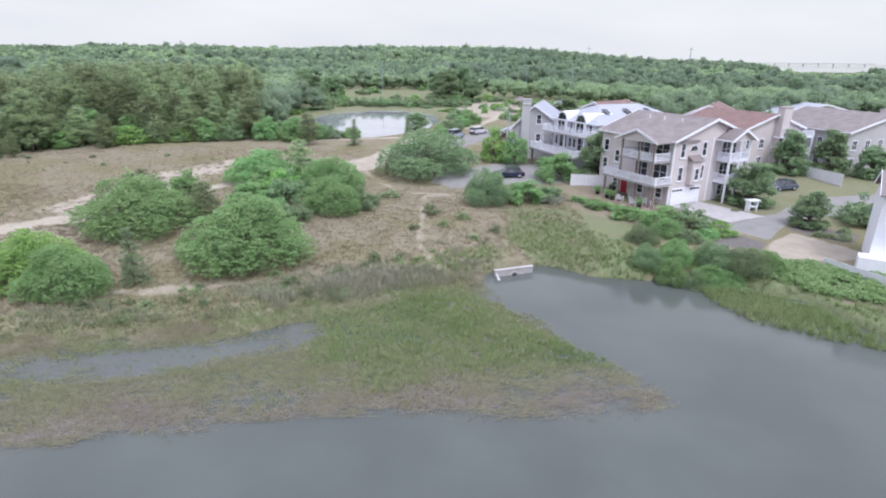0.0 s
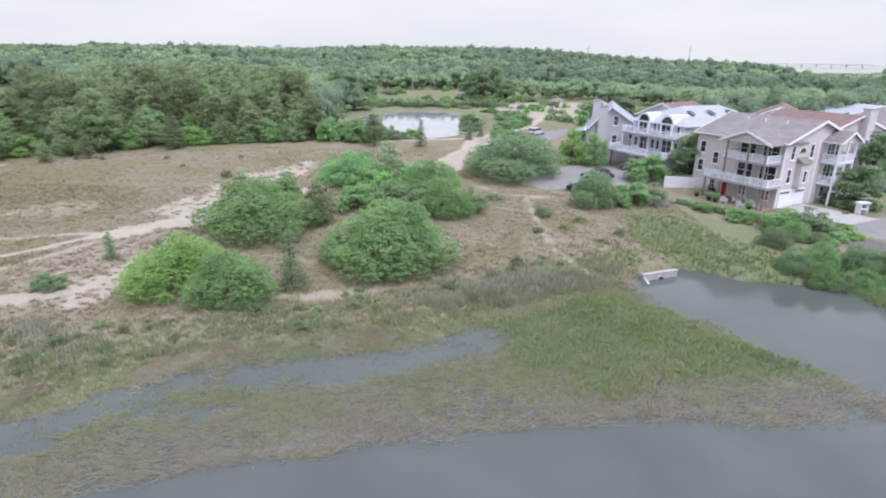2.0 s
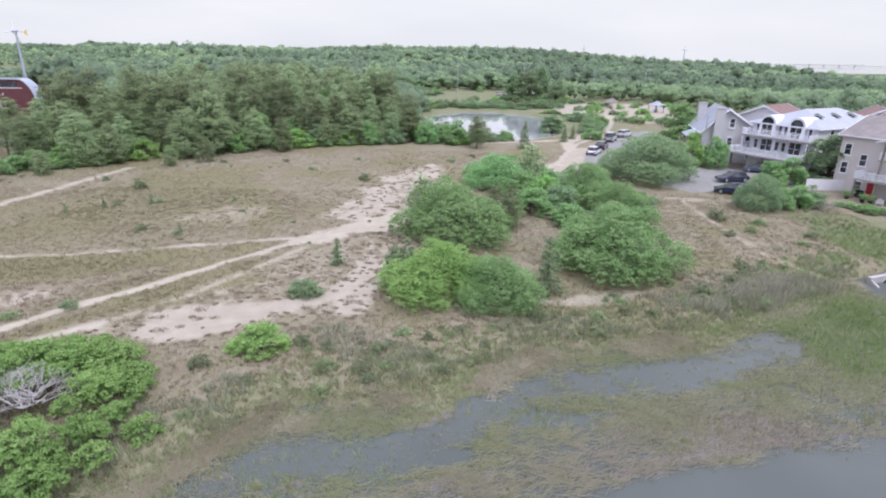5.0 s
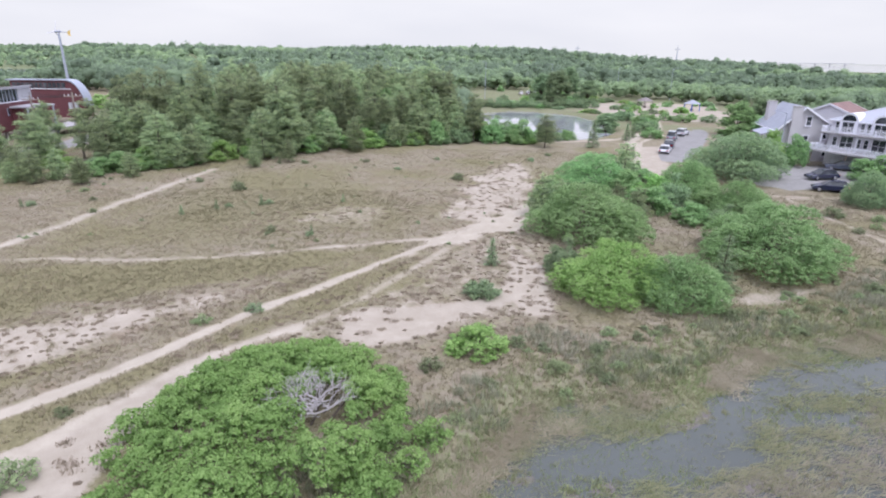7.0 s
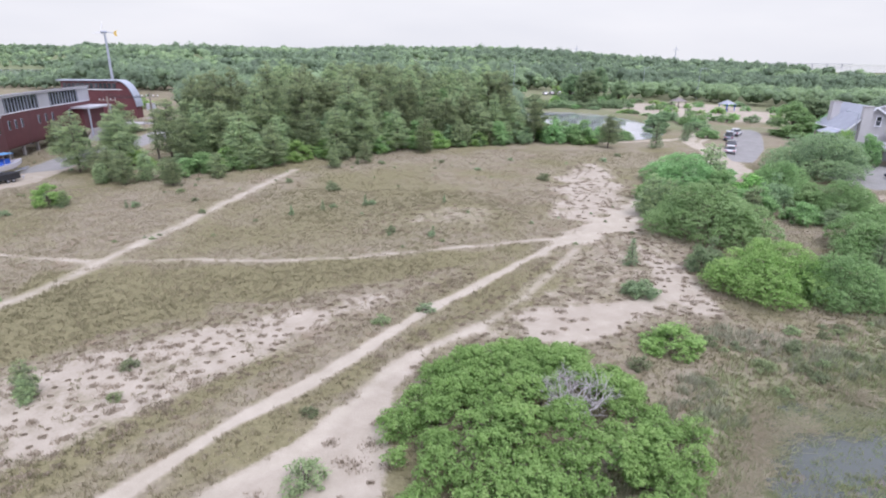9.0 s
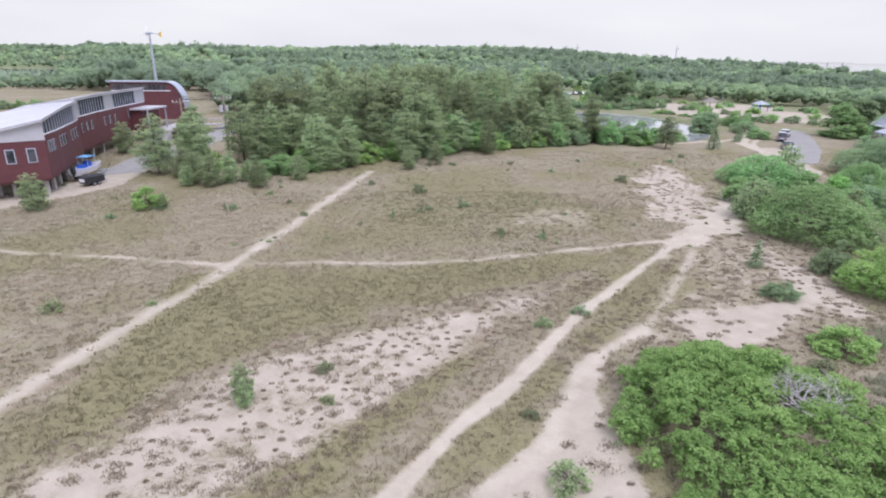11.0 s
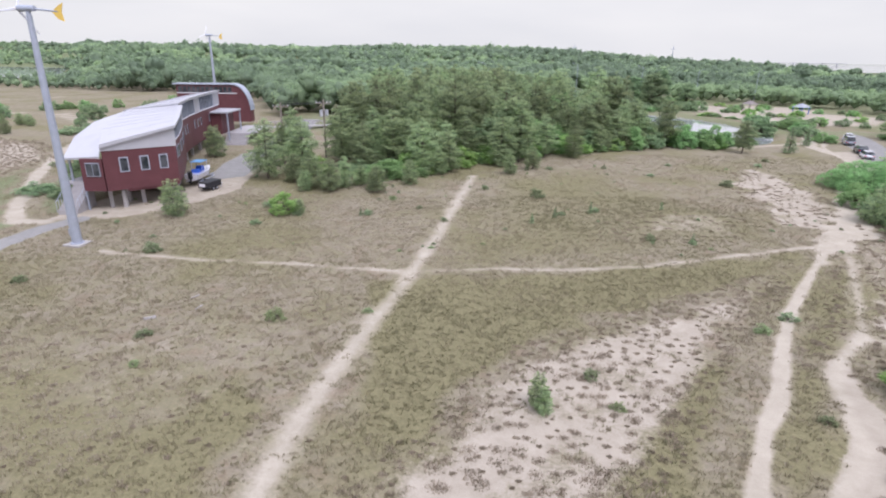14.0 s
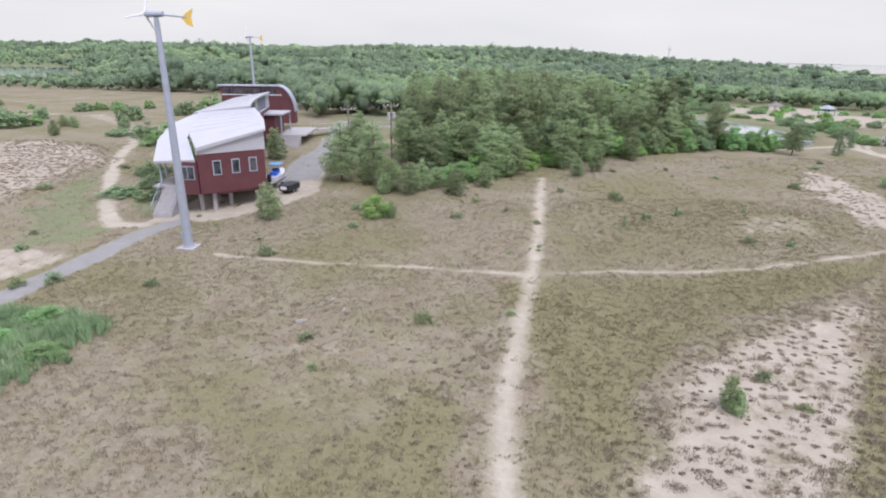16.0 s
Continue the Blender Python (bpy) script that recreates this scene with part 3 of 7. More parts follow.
def sprays(rng, blobs, grain):
    """Small sprays of leaves over the shells of the lobes: centre, width, height and tone of each. grain: their radius in metres."""
    B = np.array(blobs)
    out = []
    for i, b in enumerate(B):
        n = max(5, int(2.2 * (b[3] / grain) ** 2))
        d = unit(rng, n)
        d[:, 2] = np.where(d[:, 2] < -0.35, -d[:, 2], d[:, 2])
        c = b[:3] + d * np.array((b[3], b[3], b[4])) * rng.uniform(0.66, 1.0, (n, 1))
        gap = ((c[:, None, :] - B[None, :, :3]) / np.stack([B[:, 3], B[:, 3], B[:, 4]], 1)[None]) ** 2
        gap = gap.sum(2)
        gap[:, i] = 9.0
        ok = (gap.min(1) > 0.55) & (c[:, 2] > 0.05)
        r = grain * rng.uniform(0.6, 1.45, n)
        # Tone rises on upward-facing sprays, painting skylight onto each lobe's top.
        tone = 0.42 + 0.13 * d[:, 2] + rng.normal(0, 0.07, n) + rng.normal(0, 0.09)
        out.append(np.column_stack([c, r, r * rng.uniform(0.55, 0.8, n), tone])[ok])
    return np.concatenate(out)


def crown_mesh(name, rng, blobs, count, size, mat, grain=0.42, aspect=0.6, needles=False):
    """Leaves in sprays over an uneven crown; leaves deeper inside painted darker for shade."""
    S = sprays(rng, blobs, grain)
    w = S[:, 3] ** 2
    pick = rng.choice(len(S), count, p=w / w.sum())
    P = S[pick]
    d = unit(rng, count)
    d[:, 2] = np.where(d[:, 2] < -0.2, -d[:, 2] * 0.7, d[:, 2])
    r = rng.uniform(0.25, 1.0, count) ** 0.45
    r = np.where(rng.uniform(0, 1, count) < 0.06, r * rng.uniform(1.05, 1.4, count), r)
    c = P[:, :3] + d * np.stack([P[:, 3], P[:, 3], P[:, 4]], 1) * r[:, None]
    c[:, 2] = np.maximum(c[:, 2], rng.uniform(0.03, 0.25, count))
    nrm = (unit(rng, count) if needles else d * 0.75) + rng.normal(0, 0.38, (count, 3)) + np.array((0, 0, 0.45))
    nrm /= np.linalg.norm(nrm, axis=1)[:, None]
    # Outer and upward leaves get a lighter tone, as painted light.
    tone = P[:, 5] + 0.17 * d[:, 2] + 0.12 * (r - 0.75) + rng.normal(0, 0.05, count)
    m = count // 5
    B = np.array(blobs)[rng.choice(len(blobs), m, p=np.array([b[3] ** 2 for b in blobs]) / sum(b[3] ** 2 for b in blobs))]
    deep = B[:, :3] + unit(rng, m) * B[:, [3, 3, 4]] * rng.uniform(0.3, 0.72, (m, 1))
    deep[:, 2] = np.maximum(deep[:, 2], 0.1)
    # Inner leaves take a low tone: the crown's inside shade is painted.
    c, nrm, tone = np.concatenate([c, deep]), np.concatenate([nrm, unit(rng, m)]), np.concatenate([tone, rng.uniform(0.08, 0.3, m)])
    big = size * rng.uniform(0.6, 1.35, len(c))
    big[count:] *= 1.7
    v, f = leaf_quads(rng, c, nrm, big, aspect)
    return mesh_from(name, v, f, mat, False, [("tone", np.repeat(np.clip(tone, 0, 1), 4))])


def branches(rng, bm, start, direction, length, radius, depth, spread=0.7):
    end = Vector(start) + Vector(direction) * length
    mid = (Vector(start) + end) / 2 + Vector(rng.normal(0, length * 0.06, 3))
    tube(bm, start, mid, radius, radius * 0.8, 6, False)
    tube(bm, mid, end, radius * 0.8, radius * 0.55, 6, False)
    if depth > 0:
        for k in range(3):
            d = Vector(direction) + Vector(rng.normal(0, spread, 3))
            d.z = abs(d.z) * 0.7 + 0.15
            branches(rng, bm, tuple(end - Vector(direction) * length * 0.08 * k), tuple(d.normalized()), length * 0.68, radius * 0.5, depth - 1, spread)


def broad_tree(name, seed, rx, rz, n_lobes, leaves, leaf, mat, label, category="tree", trunk_h=None, flat=0.45, grain=0.42):
    rng = np.random.default_rng(seed)
    e = thing(name, 0, 0, 0, 0, label, category)
    blobs = lobes(rng, n_lobes, rx, rz, flat)
    bm = bmesh.new()
    th = trunk_h if trunk_h is not None else rz * 0.3
    r = 0.022 * rz + 0.035
    tube(bm, (0, 0, -0.3), (0.05, 0.02, th), r, r * 0.8, 8)
    for b in blobs:
        q = Vector((b[0], b[1], b[2]))
        m = Vector((b[0] * 0.35, b[1] * 0.35, th + (b[2] - th) * 0.5))
        tube(bm, (0.03, 0.01, th * 0.9), m, r * 0.4, r * 0.22, 6, False)
        tube(bm, m, q, r * 0.22, r * 0.08, 5, False)
    part("trunk", bm, M_BARK, e)
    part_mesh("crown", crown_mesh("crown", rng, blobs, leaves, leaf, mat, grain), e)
    return e


def pine_tree(name, seed, h, rx, tiers, mat, label, start=0.28, leaves=2000, leaf=0.15, category="tree", cone=False, grain=0.42):
    """A pine: limbs in uneven whorls, each limb carrying plumes of needles that thin out towards the trunk."""
    rng = np.random.default_rng(seed)
    e = thing(name, 0, 0, 0, 0, label, category)
    bm = bmesh.new()
    r = 0.013 * h + 0.03
    bend = Vector((rng.uniform(-0.03, 0.03) * h, rng.uniform(-0.03, 0.03) * h, h * 0.5))
    tube(bm, (0, 0, -0.4), bend, r, r * 0.7, 7)
    tube(bm, bend, (0, 0, h * 0.97), r * 0.7, 0.02, 6)
    blobs = []
    lean = rng.uniform(0, 6.28)
    for i in range(tiers):
        k = i / (tiers - 1)
        z = h * (start + (0.95 - start) * k)
        reach = rx * min(1.0, 0.62 + 1.1 * k) * (1.06 - k) ** 0.62
        if cone:
            reach = rx * (1.05 - k) ** 0.8
        arms = 6 if k < 0.5 else (5 if k < 0.8 else (3 if k < 0.97 else 1))
        for a in range(arms):
            t = a * 2 * math.pi / arms + i * 1.3 + rng.uniform(-0.5, 0.5)
            L = reach * rng.uniform(0.55, 1.08) * (1 + 0.16 * math.cos(t - lean)) if arms > 1 else 0.0
            drop = -0.03 * h * (1 - k) + 0.22 * L * k
            q = Vector((math.cos(t) * L, math.sin(t) * L, z + drop + rng.uniform(-0.035, 0.045) * h))
            tube(bm, (0.03, 0.02, z * 0.97), q, r * 0.25, 0.015, 4, False)
            for f in ((0.5, 0.78, 1.0) if L > 0.45 * rx else ((0.62, 1.0) if L > 0 else (1.0,))):
                rr = (0.19 + 0.06 * (1 - k)) * rx * rng.uniform(0.75, 1.3) * (1.12 - 0.25 * f)
                p = Vector((0, 0, z)).lerp(q, f)
                blobs.append((p.x + rng.normal(0, 0.12 * rr), p.y + rng.normal(0, 0.12 * rr), p.z, rr, rr * 0.85))
    part("trunk", bm, M_BARK, e)
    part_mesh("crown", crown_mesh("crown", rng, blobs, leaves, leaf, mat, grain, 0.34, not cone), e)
    return e


def put(ob, x, y, rz=0.0, s=1.0, sz=None, dz=0.0, label="", group=""):
    """A copy of a plant standing on the ground."""
    c = copy_thing(ob, pose(x, y, ground(x, y) + dz, 0, 0, rz))
    c.scale = (s, s, s if sz is None else sz)
    return tagged(c, label, "", group)


def retire(ob):
    """Removes a pattern after its copies are made; the copies keep the meshes."""
    for o in (*ob.children_recursive, ob):
        bpy.data.objects.remove(o)



# ---- more materials ----
M_SIDING = plain("beige_siding", (0.575, 0.522, 0.478), 0.65, 0, 0.08, 0.8)
M_SIDING_GREY = plain("grey_siding", (0.48, 0.465, 0.445), 0.65, 0, 0.08, 0.8)
M_SIDING_PALE = plain("pale_siding", (0.66, 0.645, 0.635), 0.6, 0, 0.06, 0.8)
M_SHINGLE = plain("grey_brown_shingles", (0.235, 0.205, 0.188), 0.9, 0, 0.25, 0.9, 0.2, 9.0)
M_SHINGLE_RED = plain("red_brown_shingles", (0.22, 0.145, 0.125), 0.9, 0, 0.22, 0.9, 0.2, 9.0)
M_SHINGLE_BLUE = plain("blue_grey_roof", (0.33, 0.345, 0.37), 0.6, 0, 0.12, 0.9, 0.3, 9.0)
M_ROOF_WHITE = plain("light_grey_roof", (0.37, 0.38, 0.40), 0.6, 0, 0.1, 0.9)
M_TIMBER = plain("weathered_timber", (0.26, 0.22, 0.18), 0.85, 0, 0.22, 2.0)
M_GREYBOARD = plain("grey_boards", (0.36, 0.34, 0.32), 0.85, 0, 0.15, 2.0)
M_REDDOOR = plain("red_door_paint", (0.42, 0.035, 0.05), 0.45, 0, 0.06)
M_BRICKPAVE = plain("brick_paving", (0.27, 0.19, 0.16), 0.9, 0, 0.25, 1.5)
M_TYRE = plain("tyre_rubber", (0.025, 0.025, 0.026), 0.85, 0, 0.2)
M_RIM = plain("alloy", (0.45, 0.46, 0.47), 0.35, 0.8, 0.08)
M_BLACK = plain("black_plastic", (0.03, 0.03, 0.032), 0.6, 0, 0.2)
M_BLUE = plain("blue_canvas", (0.03, 0.10, 0.42), 0.7, 0, 0.12)
M_LBLUE = plain("pale_blue_canvas", (0.14, 0.32, 0.52), 0.7, 0, 0.1)
M_FENCE = plain("white_fence_board", (0.66, 0.65, 0.64), 0.6, 0, 0.1)
M_LAMP_RED = plain("tail_light", (0.35, 0.02, 0.02), 0.3, 0, 0.05)
M_STRAW = grass_material("straw", [(0.0, (0.209, 0.175, 0.103)), (0.5, (0.342, 0.299, 0.196)), (1.0, (0.475, 0.433, 0.322))])


def glass_material():
    m, n, l, b = material("window_glass", 0.06, 0, 0.6)
    b.inputs["Base Color"].default_value = (0.035, 0.042, 0.05, 1)
    p = place_vec(n)
    l.new(ramp(n, l, noise_node(n, l, 0.7, 2, 0.5, p), [(0.4, (0.02, 0.025, 0.03)), (0.65, (0.09, 0.095, 0.10))]), b.inputs["Base Color"])
    return m


def car_paint(name, col):
    m, n, l, b = material(name, 0.25, 0.2, 0.5)
    p = n.new("ShaderNodeTexCoord").outputs["Object"]
    l.new(ramp(n, l, noise_node(n, l, 6.0, 3, 0.5, p), [(0.3, tuple(c * 0.9 for c in col)), (0.7, col)]), b.inputs["Base Color"])
    b.inputs["Coat Weight"].default_value = 0.6
    return m


M_GLASS = glass_material()
M_CAR_BLUE = car_paint("dark_blue_paint", (0.022, 0.028, 0.06))
M_CAR_WHITE = car_paint("white_car_paint", (0.72, 0.72, 0.72))
M_CAR_SILVER = car_paint("silver_paint", (0.38, 0.42, 0.46))
M_CAR_GREY = car_paint("grey_blue_paint", (0.10, 0.115, 0.15))


def join_boxes(list_of):
    bm = bmesh.new()
    for b in list_of:
        box(bm, *b)
    return bm


def prism(pts, y0, y1):
    """A polygon of (x, z) points drawn out along y."""
    bm = bmesh.new()
    a = [bm.verts.new((x, y0, z)) for x, z in pts]
    b = [bm.verts.new((x, y1, z)) for x, z in pts]
    bm.faces.new(a)
    bm.faces.new(b[::-1])
    n = len(pts)
    for i in range(n):
        bm.faces.new((a[(i + 1) % n], a[i], b[i], b[(i + 1) % n]))
    bmesh.ops.recalc_face_normals(bm, faces=bm.faces)
    return bm


def prism_x(pts, x0, x1):
    """A polygon of (y, z) points drawn out along x."""
    bm = bmesh.new()
    a = [bm.verts.new((x0, y, z)) for y, z in pts]
    b = [bm.verts.new((x1, y, z)) for y, z in pts]
    bm.faces.new(a)
    bm.faces.new(b[::-1])
    n = len(pts)
    for i in range(n):
        bm.faces.new((a[(i + 1) % n], a[i], b[i], b[(i + 1) % n]))
    bmesh.ops.recalc_face_normals(bm, faces=bm.faces)
    return bm


def slab(corners, thick):
    """A sloping slab under four corners."""
    bm = bmesh.new()
    a = [bm.verts.new(c) for c in corners]
    b = [bm.verts.new((c[0], c[1], c[2] - thick)) for c in corners]
    bm.faces.new(a)
    bm.faces.new(b[::-1])
    n = len(corners)
    for i in range(n):
        bm.faces.new((a[(i + 1) % n], a[i], b[i], b[(i + 1) % n]))
    bmesh.ops.recalc_face_normals(bm, faces=bm.faces)
    return bm


# ---- building pieces, in the house's own axes: x along the front, y back, z up ----


def window(house, x, y, z, w, h, face="front", bars=1, frame_w=0.1, name="window", mat=None):
    """A window proud of its wall; face front looks towards -y, left towards -x, right towards +x."""
    def b(a0, d0, z0, a1, d1, z1):
        if face == "front":
            return (x + a0, y - d1, z + z0, x + a1, y - d0, z + z1)
        if face == "left":
            return (x - d1, y + a0, z + z0, x - d0, y + a1, z + z1)
        return (x + d0, y + a0, z + z0, x + d1, y + a1, z + z1)
    f = frame_w
    ring = bmesh.new()

    def at(a, d, zz):
        c = b(a, d, zz, a, d, zz)
        return ring.verts.new((c[0], c[1], c[2]))
    lay = []
    for d in (0.0, 0.09):
        lay.append(([at(*q) for q in ((-w / 2, d, 0), (w / 2, d, 0), (w / 2, d, h), (-w / 2, d, h))],
                    [at(*q) for q in ((-w / 2 + f, d, f), (w / 2 - f, d, f), (w / 2 - f, d, h - f), (-w / 2 + f, d, h - f))]))
    (o0, i0), (o1, i1) = lay
    for k in range(4):
        m = (k + 1) % 4
        for q in ((o1[k], o1[m], i1[m], i1[k]), (o0[k], i0[k], i0[m], o0[m]), (o0[k], o0[m], o1[m], o1[k]), (i0[k], i1[k], i1[m], i0[m])):
            ring.faces.new(q)
    bmesh.ops.recalc_face_normals(ring, faces=ring.faces)
    o = part(name, ring, mat or M_WHITE, house)
    part("glazing_bar", join_boxes([b(-w / 2 + f, 0.045, h * 0.5 - 0.025, w / 2 - f, 0.075, h * 0.5 + 0.025)]), mat or M_WHITE, o)
    for i in range(1, bars):
        c = -w / 2 + w * i / bars
        part("glazing_bar", join_boxes([b(c - 0.03, 0.041, f, c + 0.03, 0.08, h - f)]), mat or M_WHITE, o)
    part("pane", join_boxes([b(-w / 2 + f, 0.004, f, w / 2 - f, 0.04, h - f)]), M_GLASS, o, "dark reflecting glass")
    part("sill", join_boxes([b(-w / 2 - 0.06, 0.0, -0.08, w / 2 + 0.06, 0.14, -0.004)]), mat or M_WHITE, o)
    return o


def railing(house, p, q, z, h=0.95, slats=False, mat=None):
    """A balustrade from p to q on the floor at z: posts, rails and balusters or boards."""
    p, q = Vector((*p, z)), Vector((*q, z))
    d = q - p
    L = d.length
    u = d.normalized()
    nrm = Vector((-u.y, u.x, 0))
    bm = bmesh.new()

    def bar(a, b2, z0, z1, t):
        c = [p + u * a - nrm * t, p + u * b2 - nrm * t, p + u * b2 + nrm * t, p + u * a + nrm * t]
        lo = [bm.verts.new((k.x, k.y, z + z0)) for k in c]
        hi = [bm.verts.new((k.x, k.y, z + z1)) for k in c]
        bm.faces.new(lo[::-1])
        bm.faces.new(hi)
        for i in range(4):
            bm.faces.new((lo[i], lo[(i + 1) % 4], hi[(i + 1) % 4], hi[i]))
    bar(0, L, h - 0.08, h, 0.06)
    if slats:
        for k in range(4):
            bar(0, L, 0.06 + k * 0.21, 0.16 + k * 0.21, 0.025)
    else:
        bar(0, L, 0.06, 0.13, 0.04)
        n = max(2, int(L / 0.16))
        for i in range(n + 1):
            a = i * L / n
            bar(a - 0.035, a + 0.035, 0.13, h - 0.08, 0.025)
    n = max(1, round(L / 1.9))
    for i in range(n + 1):
        a = i * L / n
        bar(a - 0.06, a + 0.06, 0, h + 0.05, 0.062)
    return part("railing", bm, mat or M_WHITE, house)


def gable_roof(house, x0, x1, y0, y1, eave, ridge_x, ridge_z, mat, over=0.45, thick=0.16, trim=None):
    """Two slopes with the ridge along y, and white rake boards."""
    sl = (ridge_z - eave) / (ridge_x - x0)
    sr = (ridge_z - eave) / (x1 - ridge_x)
    roof = part("roof", slab([(x0 - over, y0 - over, eave - sl * over + thick), (ridge_x, y0 - over, ridge_z + thick), (ridge_x, y1 + over, ridge_z + thick), (x0 - over, y1 + over, eave - sl * over + thick)], thick), mat, house)
    part("roof", slab([(ridge_x, y0 - over, ridge_z + thick), (x1 + over, y0 - over, eave - sr * over + thick), (x1 + over, y1 + over, eave - sr * over + thick), (ridge_x, y1 + over, ridge_z + thick)], thick), mat, house)
    if trim:
        for yy in (y0 - over - 0.05, y1 + over + 0.005):
            part("rake_board", prism([(x0 - over, eave - sl * over - 0.12), (ridge_x, ridge_z - 0.12), (x1 + over, eave - sr * over - 0.12), (x1 + over, eave - sr * over + thick + 0.04), (ridge_x, ridge_z + thick + 0.04), (x0 - over, eave - sl * over + thick + 0.04)], yy, yy + 0.045), trim, house)
        part("gutter", join_boxes([(x0 - over - 0.12, y0 - over, eave - sl * over - 0.02, x0 - over - 0.005, y1 + over, eave - sl * over + 0.13)]), trim, house)
        part("gutter", join_boxes([(x1 + over + 0.005, y0 - over, eave - sr * over - 0.02, x1 + over + 0.12, y1 + over, eave - sr * over + 0.13)]), trim, house)
    return roof


def gable_roof_x(house, x0, x1, y0, y1, eave, ridge_y, ridge_z, mat, over=0.35, thick=0.14, trim=None):
    """Two slopes with the ridge along x."""
    sf = (ridge_z - eave) / (ridge_y - y0)
    sb = (ridge_z - eave) / (y1 - ridge_y)
    part("roof", slab([(x0 - over, y0 - over, eave - sf * over + thick), (x1, y0 - over, eave - sf * over + thick), (x1, ridge_y, ridge_z + thick), (x0 - over, ridge_y, ridge_z + thick)], thick), mat, house)
    part("roof", slab([(x0 - over, ridge_y, ridge_z + thick), (x1, ridge_y, ridge_z + thick), (x1, y1 + over, eave - sb * over + thick), (x0 - over, y1 + over, eave - sb * over + thick)], thick), mat, house)
    if trim:
        xx = x0 - over - 0.05
        part("rake_board", prism_x([(y0 - over, eave - sf * over - 0.1), (ridge_y, ridge_z - 0.1), (y1 + over, eave - sb * over - 0.1), (y1 + over, eave - sb * over + thick + 0.03), (ridge_y, ridge_z + thick + 0.03), (y0 - over, eave - sf * over + thick + 0.03)], xx, xx + 0.045), trim, house)


def hip_roof(house, x0, x1, y0, y1, eave, top, mat, over=0.45, inset=4.0, ridge="y"):
    bm = bmesh.new()
    a = [bm.verts.new(c) for c in ((x0 - over, y0 - over, eave), (x1 + over, y0 - over, eave), (x1 + over, y1 + over, eave), (x0 - over, y1 + over, eave))]
    mx, my = (x0 + x1) / 2, (y0 + y1) / 2
    if ridge == "y":
        r = [bm.verts.new((mx, y0 + inset, top)), bm.verts.new((mx, y1 - inset, top))]
        fs = [(a[0], a[1], r[0]), (a[1], a[2], r[1], r[0]), (a[2], a[3], r[1]), (a[3], a[0], r[0], r[1])]
    else:
        r = [bm.verts.new((x0 + inset, my, top)), bm.verts.new((x1 - inset, my, top))]
        fs = [(a[0], a[1], r[1], r[0]), (a[1], a[2], r[1]), (a[2], a[3], r[0], r[1]), (a[3], a[0], r[0])]
    for f in fs:
        bm.faces.new(f)
    bm.faces.new(a[::-1])
    bmesh.ops.recalc_face_normals(bm, faces=bm.faces)
    return part("roof", bm, mat, house)


def posts(house, places, z0, z1, r=0.09, mat=None):
    for x, y in places:
        part("post", boxm(x - r, y - r, z0, x + r, y + r, z1), mat or M_WHITE, house)


# ---- house with wrapped balconies and a garage ----
hA = thing("house", 27.2, 66.4, 0.62, 29, "three-storey beige house with white balconies and grey roof", "house", "waterfront houses")
part("wall", boxm(0, 0, -0.6, 12.8, 12, 7.85), M_SIDING, hA, "pinkish beige horizontal siding")
part("gable_wall", prism([(0, 7.85), (12.8, 7.85), (6.4, 10.05)], 0, 0.25), M_SIDING, hA)
part("gable_wall", prism([(0, 7.85), (12.8, 7.85), (6.4, 10.05)], 11.75, 12), M_SIDING, hA)
gable_roof(hA, 0, 12.8, 0, 12, 7.85, 6.4, 10.05, M_SHINGLE, 0.45, 0.16, M_WHITE)
for yy in (3.2, 6.0, 8.4):
    part("roof_vent", tube(bmesh.new(), (4.5, yy, 9.3), (4.5, yy, 9.95), 0.09, 0.09, 8), M_WHITE, hA)
gd = part("garage_door", join_boxes([(0.45, -0.06, 0, 5.45, 0.0, 2.15)]), M_WHITE, hA, "white panelled garage door")
for i in range(8):
    part("panel", boxm(0.6 + i * 0.6, -0.09, 0.2, 1.1 + i * 0.6, -0.064, 0.75), M_WHITE, gd)
    if i not in (3, 4):
        part("pane", boxm(0.62 + i * 0.6, -0.085, 1.72, 1.08 + i * 0.6, -0.064, 1.95), M_GLASS, gd)
part("corner_board", boxm(-0.05, -0.05, -0.6, 0.14, 0.12, 7.85), M_WHITE, hA)
part("corner_board", boxm(6.55, -0.05, -0.6, 6.75, 0.0, 7.85), M_WHITE, hA)
for x in (1.5, 5.2):
    window(hA, x, 0, 5.75, 0.85, 1.75)
    window(hA, x, 0, 2.95, 0.85, 1.75)
ar = bmesh.new()
pts = [(3.35 + 0.75 * math.cos(math.pi * k / 10), 6.5 + 0.75 * math.sin(math.pi * k / 10)) for k in range(11)]
part("window", prism(pts, -0.08, -0.004), M_WHITE, hA, "white half-round window")
part("pane", prism([(3.35 + (x - 3.35) * 0.8, 6.54 + (z - 6.5) * 0.8) for x, z in pts], -0.10, -0.084), M_GLASS, hA)
bay = part("bay", boxm(2.75, -0.7, 2.55, 4.35, 0.0, 5.35), M_SIDING, hA, "small projecting bay over the garage")
part("bay_roof", prism_x([(-0.95, 5.35), (0.0, 6.0), (0.0, 5.35)], 2.55, 4.55), M_SHINGLE, hA)
window(hA, 3.55, -0.7, 3.0, 0.8, 1.5)
# side wall
for y, z in ((11.0, 5.2), (11.0, 2.75), (8.9, 4.0)):
    window(hA, 0, y, z, 0.95, 1.6, "left")
for z in (2.95, 5.6):
    for y in (1.6, 4.6):
        window(hA, 0, y, z, 2.1, 2.0, "left", 2, 0.08, "sliding_door")
part("door", boxm(-0.08, 6.7, 0.0, -0.004, 7.7, 2.05), M_REDDOOR, hA, "bright red front door")
